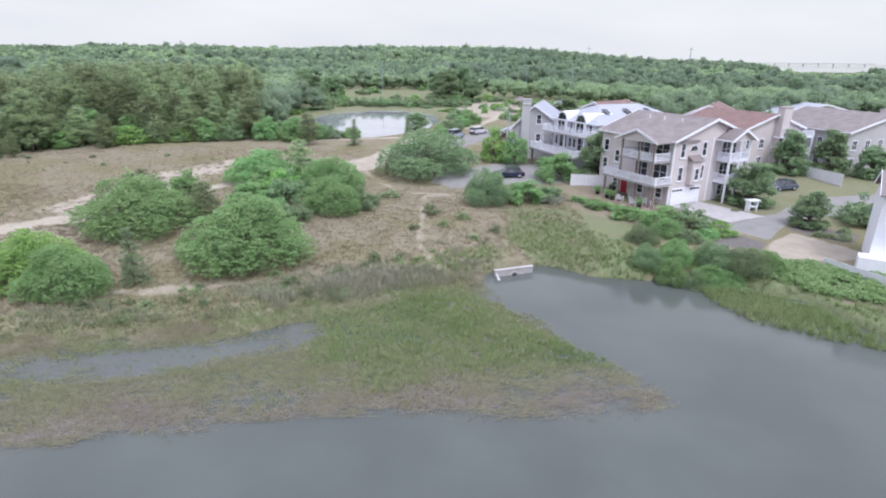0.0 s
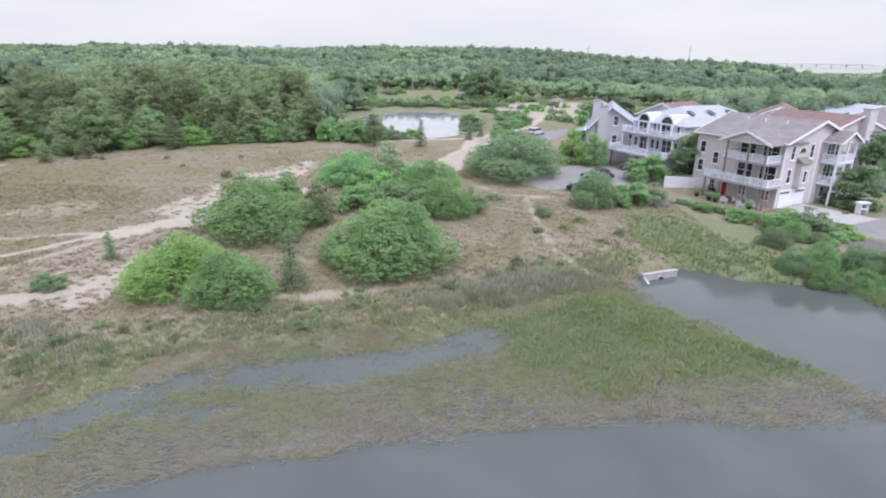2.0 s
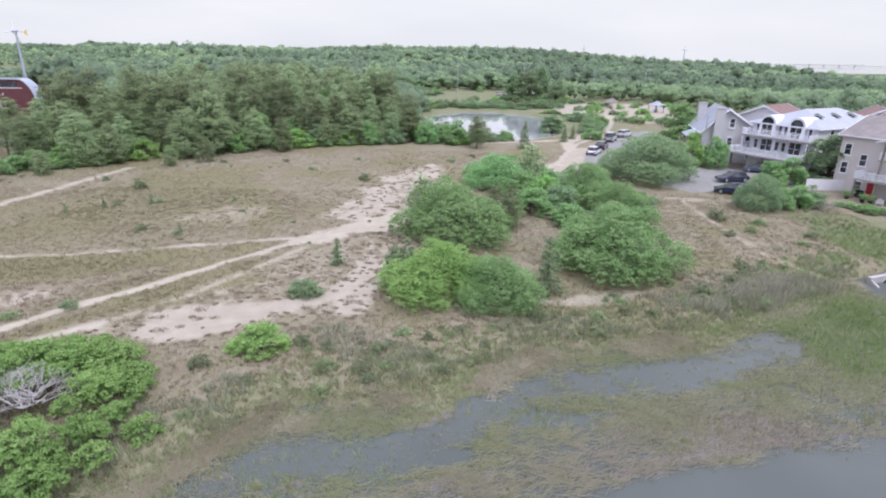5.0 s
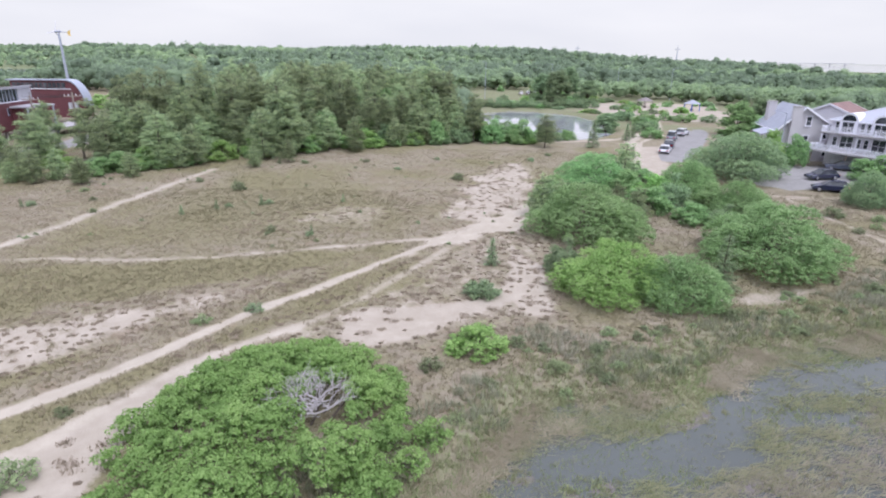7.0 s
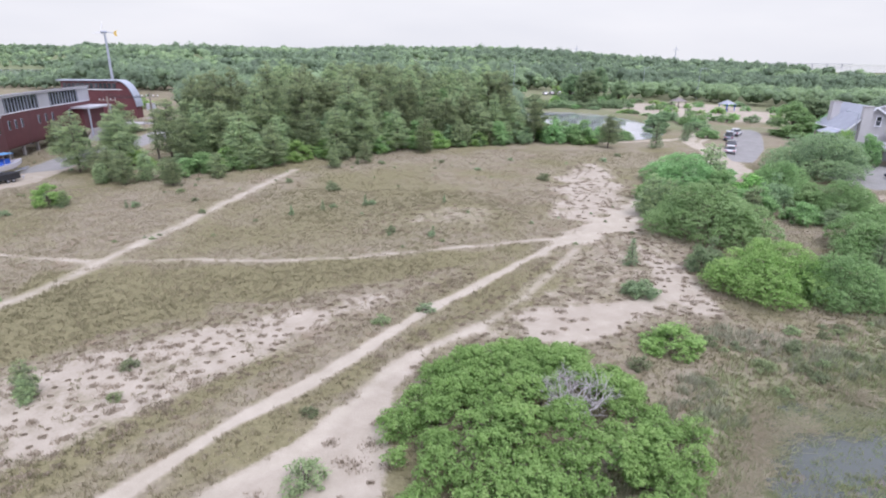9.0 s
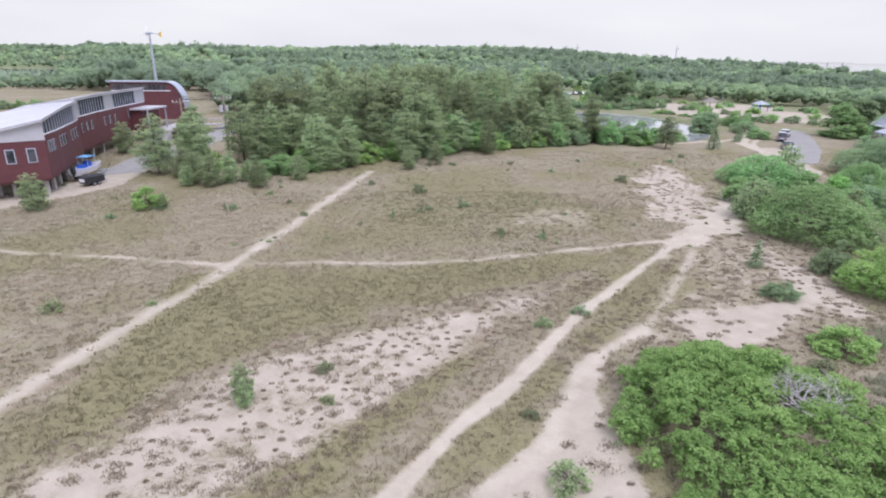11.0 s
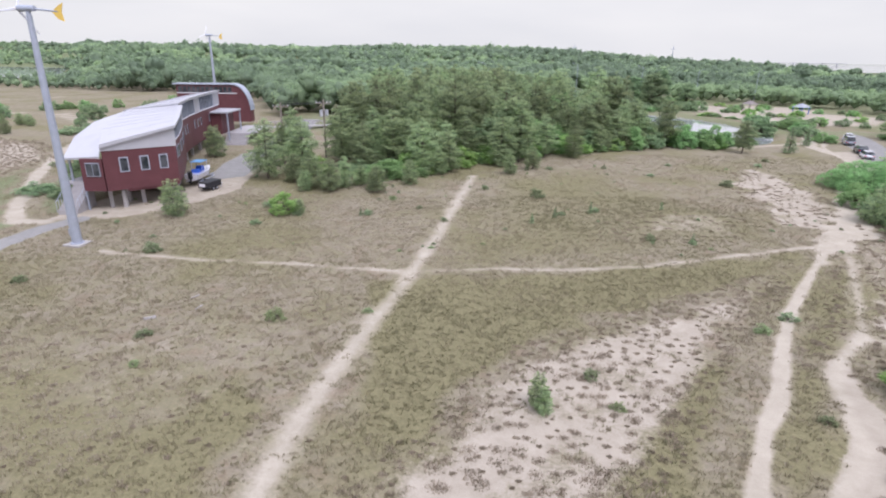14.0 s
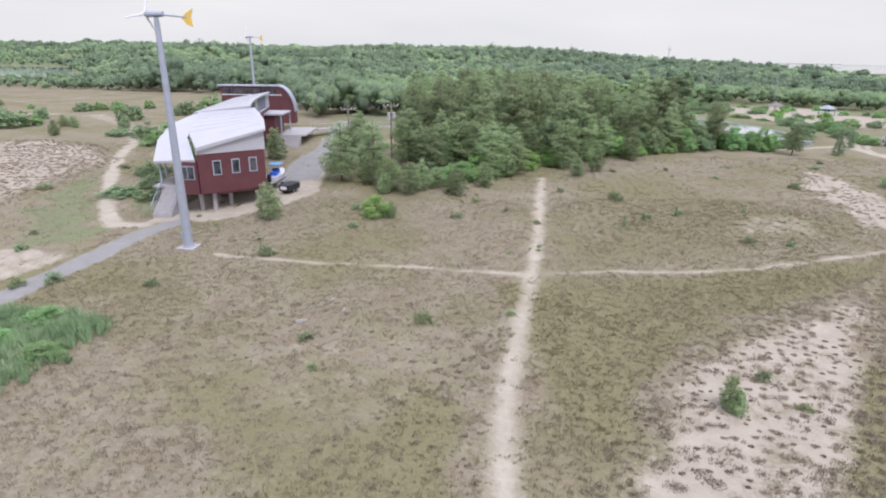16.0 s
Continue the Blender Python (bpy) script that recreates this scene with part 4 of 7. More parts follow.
for y in (1.4, 4.4, 8.8):
    window(hA, 0, y, 0.75, 1.0, 1.3, "left")
# balconies
part("balcony_floor", boxm(-2.8, -0.3, 2.55, -0.004, 8.3, 2.78), M_GREYBOARD, hA)
part("balcony_floor", boxm(-2.6, 0.3, 5.25, -0.004, 6.1, 5.48), M_GREYBOARD, hA)
railing(hA, (-2.72, -0.22), (-2.72, 8.2), 2.78)
railing(hA, (-2.64, -0.22), (-0.1, -0.22), 2.78)
railing(hA, (-2.64, 8.22), (-0.1, 8.22), 2.78)
railing(hA, (-2.52, 0.4), (-2.52, 6.0), 5.48)
railing(hA, (-2.44, 0.4), (-0.1, 0.4), 5.48)
railing(hA, (-2.44, 6.02), (-0.1, 6.02), 5.48)
for y, top in ((-0.1, 2.55), (2.8, 7.6), (5.7, 7.6), (8.1, 2.55), (0.55, 7.6)):
    part("post", boxm(-2.62, y - 0.1, -0.7, -2.42, y + 0.1, top), M_TIMBER, hA)
part("balcony_gable", prism_x([(0.1, 7.72), (6.3, 7.72), (3.2, 8.95)], -2.75, -2.6), M_SIDING, hA)
part("balcony_ceiling", boxm(-2.7, 0.15, 7.62, -0.004, 6.25, 7.71), M_WHITE, hA)
gable_roof_x(hA, -2.7, 4.0, 0.1, 6.3, 7.72, 3.2, 8.95, M_SHINGLE, 0.35, 0.14, M_WHITE)
# right-hand porches
for z in (2.6, 5.25):
    part("porch_floor", boxm(7.6, -1.9, z - 0.22, 11.2, -0.004, z), M_WHITE, hA)
    railing(hA, (7.7, -1.82), (11.1, -1.82), z)
    railing(hA, (11.12, -1.7), (11.12, -0.1), z)
    railing(hA, (7.68, -1.7), (7.68, -0.1), z)
    window(hA, 9.2, 0, z + 0.1, 1.7, 2.0, "front", 2, 0.08, "sliding_door")
    window(hA, 10.6, 0, z + 0.4, 0.9, 1.5)
posts(hA, [(7.7, -1.8), (11.1, -1.8), (9.4, -1.8)], -0.6, 7.7, 0.1)
part("porch_gable", prism([(7.3, 7.72), (11.5, 7.72), (9.4, 8.85)], -2.0, -1.85), M_SIDING, hA)
part("porch_ceiling", boxm(7.45, -1.95, 7.6, 11.35, -0.004, 7.7), M_WHITE, hA)
gable_roof(hA, 7.4, 11.4, -2.0, 3.0, 7.75, 9.4, 8.85, M_SHINGLE, 0.3, 0.14, M_WHITE)
part("entry", boxm(7.4, -0.05, 0, 12.3, 0.0, 2.4), M_SIDING_PALE, hA)
window(hA, 9.0, -0.05, 0.6, 0.9, 1.4)
window(hA, 10.6, -0.05, 0.02, 1.0, 2.0, "front", 1, 0.1, "door")
part("patio", boxm(-4.2, -0.4, -0.3, -0.05, 8.6, 0.03), M_BRICKPAVE, hA, "brick-paved patio under the balcony")
part("driveway", slab([(0.3, -0.1, 0.06), (5.6, -0.1, 0.06), (6.6, -8.2, 0.0), (0.8, -8.0, 0.0)], 0.5), M_CONC, hA, "pale concrete driveway")


def lawn_chair(x, y, z, rz):
    e = thing("lawn_chair", x, y, z, rz, "white slatted wooden garden chair on the brick patio", "chair", "garden chairs")
    for k in range(5):
        part("seat_slat", slab([(-0.3, -0.3 + k * 0.11, 0.40 - k * 0.025), (0.3, -0.3 + k * 0.11, 0.40 - k * 0.025), (0.3, -0.21 + k * 0.11, 0.38 - k * 0.025), (-0.3, -0.21 + k * 0.11, 0.38 - k * 0.025)], 0.03), M_WHITE, e)
        part("back_slat", slab([(-0.3 + k * 0.122, 0.24, 0.30), (-0.19 + k * 0.122, 0.24, 0.30), (-0.19 + k * 0.122, 0.52, 1.0 - 0.03 * (k - 2) ** 2), (-0.3 + k * 0.122, 0.52, 1.0 - 0.03 * (k - 2) ** 2)], 0.03), M_WHITE, e)
    for sx in (-0.36, 0.36):
        part("arm", boxm(sx - 0.06, -0.36, 0.58, sx + 0.06, 0.4, 0.61), M_WHITE, e)
        part("leg", boxm(sx - 0.03, -0.32, 0, sx + 0.03, -0.24, 0.575), M_WHITE, e)
        part("leg", boxm(sx - 0.03, 0.25, 0, sx + 0.03, 0.33, 0.575), M_WHITE, e)
    return e


def on_house(ob, x, y):
    m = ob.matrix_basis
    p = m @ Vector((x, y, 0))
    return p.x, p.y


first = lawn_chair(*on_house(hA, -2.0, 1.2), 0.66, 110)
for x, y, r in ((-3.4, 2.0, 130), (-2.0, 3.6, 100), (-3.3, 4.4, 140), (-1.2, 2.4, 90)):
    px, py = on_house(hA, x, y)
    copy_thing(first, pose(px, py, 0.66, 0, 0, r))


def planter(x, y, z):
    e = thing("flower_pot", x, y, z, 0, "dark glazed pot with a small green plant on the patio", "flower pot", "patio pots")
    bm = tube(bmesh.new(), (0, 0, 0), (0, 0, 0.45), 0.2, 0.28, 10)
    part("pot", bm, M_BLACK, e)
    r = np.random.default_rng(3)
    part_mesh("plant", crown_mesh("plant", r, [(0, 0, 0.75, 0.34, 0.4)], 160, 0.09, M_LEAF), e)
    return e


pl = planter(*on_house(hA, -3.7, 6.2), 0.66)
for x, y in ((-3.8, 5.2), (-3.9, 0.6), (-0.8, 8.3), (-3.6, 8.1)):
    px, py = on_house(hA, x, y)
    copy_thing(pl, pose(px, py, 0.66, 0, 0, 40 * x))
bin_ob = thing("wheeled_bin", *on_house(hA, -1.6, 7.6), 0.66, 20, "black wheeled rubbish bin beside the red door", "rubbish bin")
part("body", prism([(-0.26, 0.05), (0.26, 0.05), (0.31, 0.95), (-0.31, 0.95)], -0.32, 0.32), M_BLACK, bin_ob)
part("lid", slab([(-0.34, -0.38, 1.02), (0.34, -0.38, 1.02), (0.34, 0.36, 1.08), (-0.34, 0.36, 1.08)], 0.06), M_BLACK, bin_ob)
for sx in (-0.3, 0.3):
    part("wheel", tube(bmesh.new(), (sx - 0.03, 0.33, 0.12), (sx + 0.03, 0.33, 0.12), 0.12, 0.12, 10), M_TYRE, bin_ob)

# ---- house with arched windows and slatted balconies ----
hB = thing("house", 15.6, 91.6, 1.2, -64.5, "three-storey pale house with arched windows and slatted balconies", "house", "waterfront houses")
part("wall", boxm(0, 1.8, -0.6, 10.6, 18.5, 7.3), M_SIDING_PALE, hB)
hip_roof(hB, 0, 10.6, 1.8, 18.5, 7.3, 9.6, M_ROOF_WHITE, 0.45, 4.5)
part("fascia", join_boxes([(-0.5, 1.28, 7.1, 11.1, 1.345, 7.3), (-0.5, 1.35, 7.1, -0.44, 19, 7.3), (11.05, 1.35, 7.1, 11.1, 19, 7.3)]), M_WHITE, hB)
for cx in (2.9, 7.6):
    arch = [(cx - 1.35, 5.45), (cx + 1.35, 5.45)] + [(cx + 1.35 * math.cos(math.pi * k / 12), 7.25 + 1.35 * math.sin(math.pi * k / 12)) for k in range(13)]
    part("dormer", prism(arch, 1.25, 6.5), M_WHITE, hB, "white arched dormer")
    part("pane", prism([(cx + 1.0 * math.cos(math.pi * k / 12), 7.35 + 0.95 * math.sin(math.pi * k / 12)) for k in range(13)], 1.2, 1.246), M_GLASS, hB)
    window(hB, cx, 1.25, 5.55, 1.9, 1.65, "front", 2, 0.08, "sliding_door")
    for dx in (-1.9, 1.9):
        window(hB, cx + dx, 1.8, 5.7, 0.7, 1.5)
    window(hB, cx, 1.8, 2.9, 2.0, 2.0, "front", 2, 0.08, "sliding_door")
    for dx in (-1.8, 1.8):
        window(hB, cx + dx, 1.8, 3.2, 0.8, 1.5)
    part("garage_door", boxm(cx - 1.6, 1.72, 0, cx + 1.3, 1.796, 2.2), M_WHITE, hB, "white garage door")
part("balcony_floor", boxm(-0.3, -0.2, 5.2, 10.8, 1.796, 5.42), M_GREYBOARD, hB)
part("balcony_floor", boxm(-0.5, -2.4, 2.5, 11.0, 1.796, 2.72), M_GREYBOARD, hB)
curve_hi = [(-0.2, 1.6), (-0.2, -0.1), (2.6, -0.25), (5.2, 0.3), (7.8, -0.25), (10.7, -0.1), (10.7, 1.6)]
curve_lo = [(-0.4, 1.6), (-0.4, -2.2), (2.9, -2.35), (5.4, -1.7), (8.0, -2.35), (10.9, -2.2), (10.9, 1.6)]
for pts, z in ((curve_hi, 5.42), (curve_lo, 2.72)):
    for a, b in zip(pts[:-1], pts[1:]):
        railing(hB, a, b, z, 0.95, True)
posts(hB, [(0.0, -2.0), (5.2, -1.6), (10.5, -2.0)], -0.5, 2.5, 0.12, M_TIMBER)
posts(hB, [(0.0, -0.1), (5.2, 0.3), (10.5, -0.1)], 2.72, 5.2, 0.09)
for y in (5, 9, 13):
    window(hB, 10.6, y, 5.5, 1.0, 1.5, "right")
    window(hB, 10.6, y, 2.8, 1.0, 1.5, "right")
    part("skylight", slab([(7.4, y, 9.05 + 0.05), (8.6, y, 8.55 + 0.05), (8.6, y + 0.9, 8.55 + 0.05), (7.4, y + 0.9, 9.05 + 0.05)], 0.08), M_GLASS, hB)

# ---- grey gabled house with a chimney ----
hC = thing("house", 10.4, 96.2, 1.1, -14, "grey gabled house with blue-grey roof and chimney", "house", "waterfront houses")
part("wall", boxm(0.6, 0, -0.6, 9.4, 12, 5.4), M_SIDING_GREY, hC)
for y0 in (0, 11.75):
    part("gable_wall", prism([(0.6, 5.4), (9.4, 5.4), (4.1, 9.0)], y0, y0 + 0.25), M_SIDING_GREY, hC)
gable_roof(hC, 0.6, 9.4, 0, 12, 5.5, 4.1, 9.0, M_SHINGLE_BLUE, 0.5, 0.16, M_WHITE)
part("chimney", boxm(0.9, 8.6, 5.7, 2.2, 10.1, 9.3), M_SIDING_GREY, hC)
part("chimney_cap", boxm(0.8, 8.5, 9.3, 2.3, 10.2, 9.42), M_CONC, hC)
part("chimney", boxm(2.1, -0.75, -0.6, 3.5, -0.004, 9.1), M_SIDING_GREY, hC, "boxed chimney breast")
part("chimney_cap", boxm(2.0, -0.85, 9.1, 3.6, 0.1, 9.22), M_CONC, hC)
for x, z in ((4.9, 6.0), (7.6, 3.9), (4.9, 2.9), (1.3, 1.2), (8.2, 1.0)):
    window(hC, x, 0, z, 0.9, 1.6)
part("deck", boxm(-1.9, -0.2, 2.45, 0.596, 7, 2.65), M_TIMBER, hC)
part("porch_roof", slab([(-1.9, 0.2, 4.4), (0.1, 0.2, 5.1), (0.1, 6, 5.1), (-1.9, 6, 4.4)], 0.12), M_SHINGLE_BLUE, hC)
railing(hC, (-1.8, -0.1), (-1.8, 6.9), 2.65, 0.95, False, M_TIMBER)
railing(hC, (-1.7, -0.12), (0.5, -0.12), 2.65, 0.95, False, M_TIMBER)
posts(hC, [(-1.75, 0.1), (-1.75, 3.4), (-1.75, 6.8)], -0.6, 4.35, 0.1, M_TIMBER)
for y in (1.6, 4.2):
    window(hC, 0.6, y, 2.8, 1.2, 1.9, "left", 2)
part("side_stair", join_boxes([(9.45, 5.0 + k * 0.28, 0.0, 10.3, 5.28 + k * 0.28, 2.6 - k * 0.19) for k in range(12)]), M_TIMBER, hC)


# ---- plainer houses behind ----
def plain_house(x, y, rz, w, d, eave, ridge, wall, roof, label, chimney=None, z=1.2, balcony=False):
    e = thing("house", x, y, z, rz, label, "house", "houses behind")
    part("wall", boxm(0, 0, -0.8, w, d, eave), wall, e)
    for y0 in (0, d - 0.25):
        part("gable_wall", prism([(0, eave), (w, eave), (w / 2, ridge)], y0, y0 + 0.25), wall, e)
    gable_roof(e, 0, w, 0, d, eave, w / 2, ridge, roof, 0.5, 0.16, M_WHITE)
    for zz in np.arange(0.8, eave - 1.5, 2.7):
        for xx in np.arange(1.4, w - 1, 2.6):
            window(e, xx, 0, zz, 1.0, 1.5, "front", 2)
        for yy in np.arange(1.6, d - 1, 3.0):
            window(e, 0, yy, zz, 1.0, 1.5, "left", 2)
    if chimney:
        cx, cy, top = chimney
        part("chimney", boxm(cx, cy, 0 if cy < 0 else eave, cx + 1.6, cy + 1.2, top), M_SIDING, e)
        part("chimney_cap", boxm(cx - 0.1, cy - 0.1, top, cx + 1.7, cy + 1.3, top + 0.12), M_CONC, e)
    if balcony:
        for zz in (2.5, 5.1):
            part("balcony_floor", boxm(w - 6, -2.2, zz, w, -0.004, zz + 0.2), M_WHITE, e)
            railing(e, (w - 5.9, -2.1), (w - 0.1, -2.1), zz + 0.2)
        posts(e, [(w - 5.9, -2.1), (w - 0.1, -2.1)], -0.8, 6.0, 0.12)
    return e


plain_house(44.5, 86, 22, 12, 13, 6.4, 8.5, M_SIDING, M_SHINGLE_RED, "beige house with red-brown roof and tall chimney", (6.2, -1.21, 9.6), 1.2, True)
plain_house(60.5, 86.5, 18, 16, 15, 6.2, 8.6, M_SIDING_GREY, M_SHINGLE, "wide grey house with brown roof and white porch", (12, 4, 8.9), 1.2, True)
plain_house(41, 106, -30, 12, 12, 5.6, 8.4, M_SIDING_GREY, M_SHINGLE_RED, "low house with red-brown roof among trees", None, 1.4)
plain_house(24, 112, -50, 10, 10, 6.2, 8.4, M_SIDING_PALE, M_SHINGLE_RED, "pale house with reddish roof behind the others", None, 1.4)
plain_house(74, 128, 10, 18, 10, 5.0, 7.0, M_SIDING_PALE, M_ROOF_WHITE, "long pale house with light grey roof", None, 1.4)
hW = thing("house", 38.3, 47.6, 0.0, -31, "white-sided waterfront house with a plain wall", "house", "waterfront houses")
part("wall", boxm(0, 0, -1.4, 9, 6, 6.7), M_WHITE, hW)
gable_roof_x(hW, 0, 9, 0, 6, 6.7, 3.0, 8.2, M_SHINGLE, 0.3, 0.15, M_WHITE)
for k in range(21):
    part("siding_lap", boxm(0.003, -0.025, -1.2 + k * 0.36, 8.997, -0.003, -1.16 + k * 0.36), M_WHITE, hW)
window(hW, 1.9, 0, 2.4, 1.0, 1.5)
window(hW, 5.0, 0, 2.4, 1.0, 1.5)
part("porch_floor", boxm(-0.8, -1.6, -1.4, 5, -0.03, 1.4), M_WHITE, hW, "white boarded terrace base")


# ---- fences ----
def board_fence(x0, y0, x1, y1, label, h=1.7):
    L = math.hypot(x1 - x0, y1 - y0)
    e = thing("fence", x0, y0, min(ground(x0, y0), ground(x1, y1)), math.degrees(math.atan2(y1 - y0, x1 - x0)), label, "fence")
    n = int(L / 0.45)
    for i in range(n):
        part("board", boxm(i * L / n + 0.012, -0.025, 0.0, (i + 1) * L / n - 0.012, 0.025, h + 0.02 * (i % 2)), M_FENCE, e)
    part("rail", boxm(0, 0.027, h - 0.25, L, 0.09, h - 0.13), M_FENCE, e)
    return e


board_fence(17.4, 76.3, 22.6, 75.6, "white board fence between the two houses", 1.6)
board_fence(53.0, 86.5, 55.3, 78.0, "white board fence beside the drive", 1.7)
board_fence(34.8, 48.0, 37.2, 43.0, "low white fence along the bank", 1.1)


# ---- the education centre on stilts ----
ec = thing("visitor_centre", -120.0, 80.0, 0.9, 0, "long curved dark red clad building on stilts with pale roof", "building")


def wing(east, west, z0, z1, z2, label, outer=(), inner_z=()):
    """A curved wing: red wall, glazed band above it and a roof falling gently to the back. west gives x, y and the roof's height there."""
    P = [Vector((x + 120.0, y - 80.0, 0)) for x, y in east]
    back = [Vector((x + 120.0, y - 80.0, 0)) for x, y, z in west]
    wz = [z for x, y, z in west]
    nr = [(b - a).normalized() for a, b in zip(P, back)]
    W = [a.lerp(b, 0.74) for a, b in zip(P, back)]
    wall_top = [a + (b - a) * 0.74 - 0.3 for a, b in zip(z2, wz)]
    n = len(P)
    lst = lambda v: v if isinstance(v, list) else [v] * n

    def ribbon(A, za, B, zb, low_a, low_b):
        """A closed band between two lines, each with an upper and a lower height."""
        bm = bmesh.new()
        rows = [[bm.verts.new((a.x, a.y, u)), bm.verts.new((b.x, b.y, v)), bm.verts.new((b.x, b.y, lv)), bm.verts.new((a.x, a.y, lu))]
                for a, b, u, v, lu, lv in zip(A, B, lst(za), lst(zb), lst(low_a), lst(low_b))]
        for r, q in zip(rows[:-1], rows[1:]):
            for k in range(4):
                bm.faces.new((r[k], r[(k + 1) % 4], q[(k + 1) % 4], q[k]))
        bm.faces.new(rows[0])
        bm.faces.new(rows[-1][::-1])
        bmesh.ops.recalc_face_normals(bm, faces=bm.faces)
        return bm

    def off(A, t):
        return [a + m * t for a, m in zip(A, nr)]

    part("wall", ribbon(P, z1, off(P, 0.3), z1, z0, z0), M_RED, ec, "dark red horizontal cladding")
    part("floor_deck", ribbon(off(P, 0.31), z0 + 0.02, W, z0 + 0.02, z0 - 0.33, z0 - 0.33), M_RED, ec)
    part("wall", ribbon(off(W, -0.3), wall_top, W, wall_top, z0 + 0.03, z0 + 0.03), M_RED, ec)
    part("glazed_band", ribbon(off(P, 0.06), z2, off(P, 0.14), z2, z1, z1), M_GLASS, ec, "band of dark clerestory glass")
    part("band_sill", ribbon(off(P, -0.06), z1 + 0.16, off(P, 0.05), z1 + 0.16, z1 + 0.003, z1 + 0.003), M_WHITE, ec)
    part("band_head", ribbon(off(P, -0.06), [z + 0.1 for z in z2], off(P, 0.05), [z + 0.1 for z in z2], [z - 0.12 for z in z2], [z - 0.12 for z in z2]), M_WHITE, ec)
    for i, (a, b) in enumerate(zip(P[:-1], P[1:])):
        k = int((b - a).length / 1.2)
        ang = math.degrees(math.atan2(b.y - a.y, b.x - a.x))
        for m in range(k + 1):
            f = (m + 0.5) / (k + 1)
            c = a.lerp(b, f)
            top = z2[i] + (z2[i + 1] - z2[i]) * f
            o = part("mullion", boxm(-0.05, -0.06, z1 + 0.16, 0.05, 0.06, top - 0.12), M_STEEL, ec)
            o.matrix_basis = pose(c.x, c.y, 0, 0, 0, ang)
        for f in (0.28, 0.5, 0.72):
            c = a.lerp(b, f)
            o = part("window", join_boxes([(-0.32, -0.08, 5.0, 0.32, 0.08, 6.4)]), M_STEEL, ec)
            o.matrix_basis = pose(c.x, c.y, 0, 0, 0, ang)
            part("pane", join_boxes([(-0.26, -0.1, 5.07, 0.26, -0.082, 6.33)]), M_GLASS, o)
        for f in (0.2, 0.75):
            for back_off in (1.0, 6.5):
                c = a.lerp(b, f) + nr[i] * back_off
                part("stilt", boxm(c.x - 0.2, c.y - 0.2, -0.8, c.x + 0.2, c.y + 0.2, z0 - 0.34), M_CONC, ec)
    for i, f0, f1 in (((0, 0.0, 0.22), (1, 0.35, 0.7), (2, 0.62, 1.0)) if label == "pale metal roof" else ((2, 0.7, 1.0),)):
        a, b = P[i].lerp(P[i + 1], f0), P[i].lerp(P[i + 1], f1)
        lo_top = min(z2[i], z2[i + 1]) - 0.13
        o = part("band_panel", boxm(0, -0.1, z1 + 0.17, (b - a).length, 0.055, lo_top), M_ROOF_PALE, ec, "pale metal panel between the windows")
        o.matrix_basis = pose(a.x, a.y, 0, 0, 0, math.degrees(math.atan2(b.y - a.y, b.x - a.x)))
    edge, far_edge = off(P, -0.45), list(back)
    if outer:
        edge[0] = edge[0] + (P[0] - P[1]).normalized() * 0.8
        far_edge[0] = far_edge[0] + (back[0] - back[1]).normalized() * 0.5
        skirt = [Vector((x + 120.0, y - 80.0, 0)) for x, y, z in outer]
        inner = [a.lerp(b, 0.06) for a, b in zip(far_edge, skirt)]
        part("porch_roof", ribbon(inner, list(inner_z), skirt, [z for x, y, z in outer], [z - 0.28 for z in inner_z], [z - 0.25 for x, y, z in outer]), M_ROOF_PALE, ec, "lower pale roof over the porch")
    part("roof", ribbon(edge, [z + 0.4 for z in z2], far_edge, [z + 0.1 for z in wz], [z + 0.12 for z in z2], [z - 0.35 for z in wz]), M_ROOF_PALE, ec, label)
    for i, (a, b) in enumerate(zip(P[:-1], P[1:])):
        k = max(2, int((b - a).length / 1.5))
        for m in range(k):
            f = m / k
            p, q = a.lerp(b, f), back[i].lerp(back[i + 1], f)
            za, zb = z2[i] + (z2[i + 1] - z2[i]) * f, wz[i] + (wz[i + 1] - wz[i]) * f
            seam = bmesh.new()
            tube(seam, (p.x, p.y, za + 0.4), (q.x, q.y, zb + 0.11), 0.018, 0.018, 4)
            part("roof_seam", seam, M_ROOF_PALE, ec)


# heights are above the yard
wing([(-118.6, 69.2), (-119.9, 73.5), (-121.9, 79.0), (-124.6, 86.0)], [(-125.0, 64.5, 7.4), (-128.6, 72.0, 8.1), (-130.8, 80.0, 8.8), (-133.4, 88.0, 9.0)], 2.0, 7.2, [8.8, 9.3, 9.6, 9.7], "pale standing-seam metal roof",
     [(-131.5, 67.6, 5.25), (-133.6, 74.0, 6.9), (-134.7, 81.0, 8.1), (-134.2, 88.0, 8.8)], (6.05, 7.5, 8.45, 8.85))
wing([(-125.4, 86.5), (-127.6, 96.0), (-129.4, 107.0), (-130.9, 119.0)], [(-134.4, 88.5, 8.9), (-135.2, 98.0, 9.0), (-136.6, 109.0, 9.0), (-138.0, 120.0, 9.0)], 2.4, 7.4, [9.9, 10.0, 10.0, 10.0], "pale metal roof")
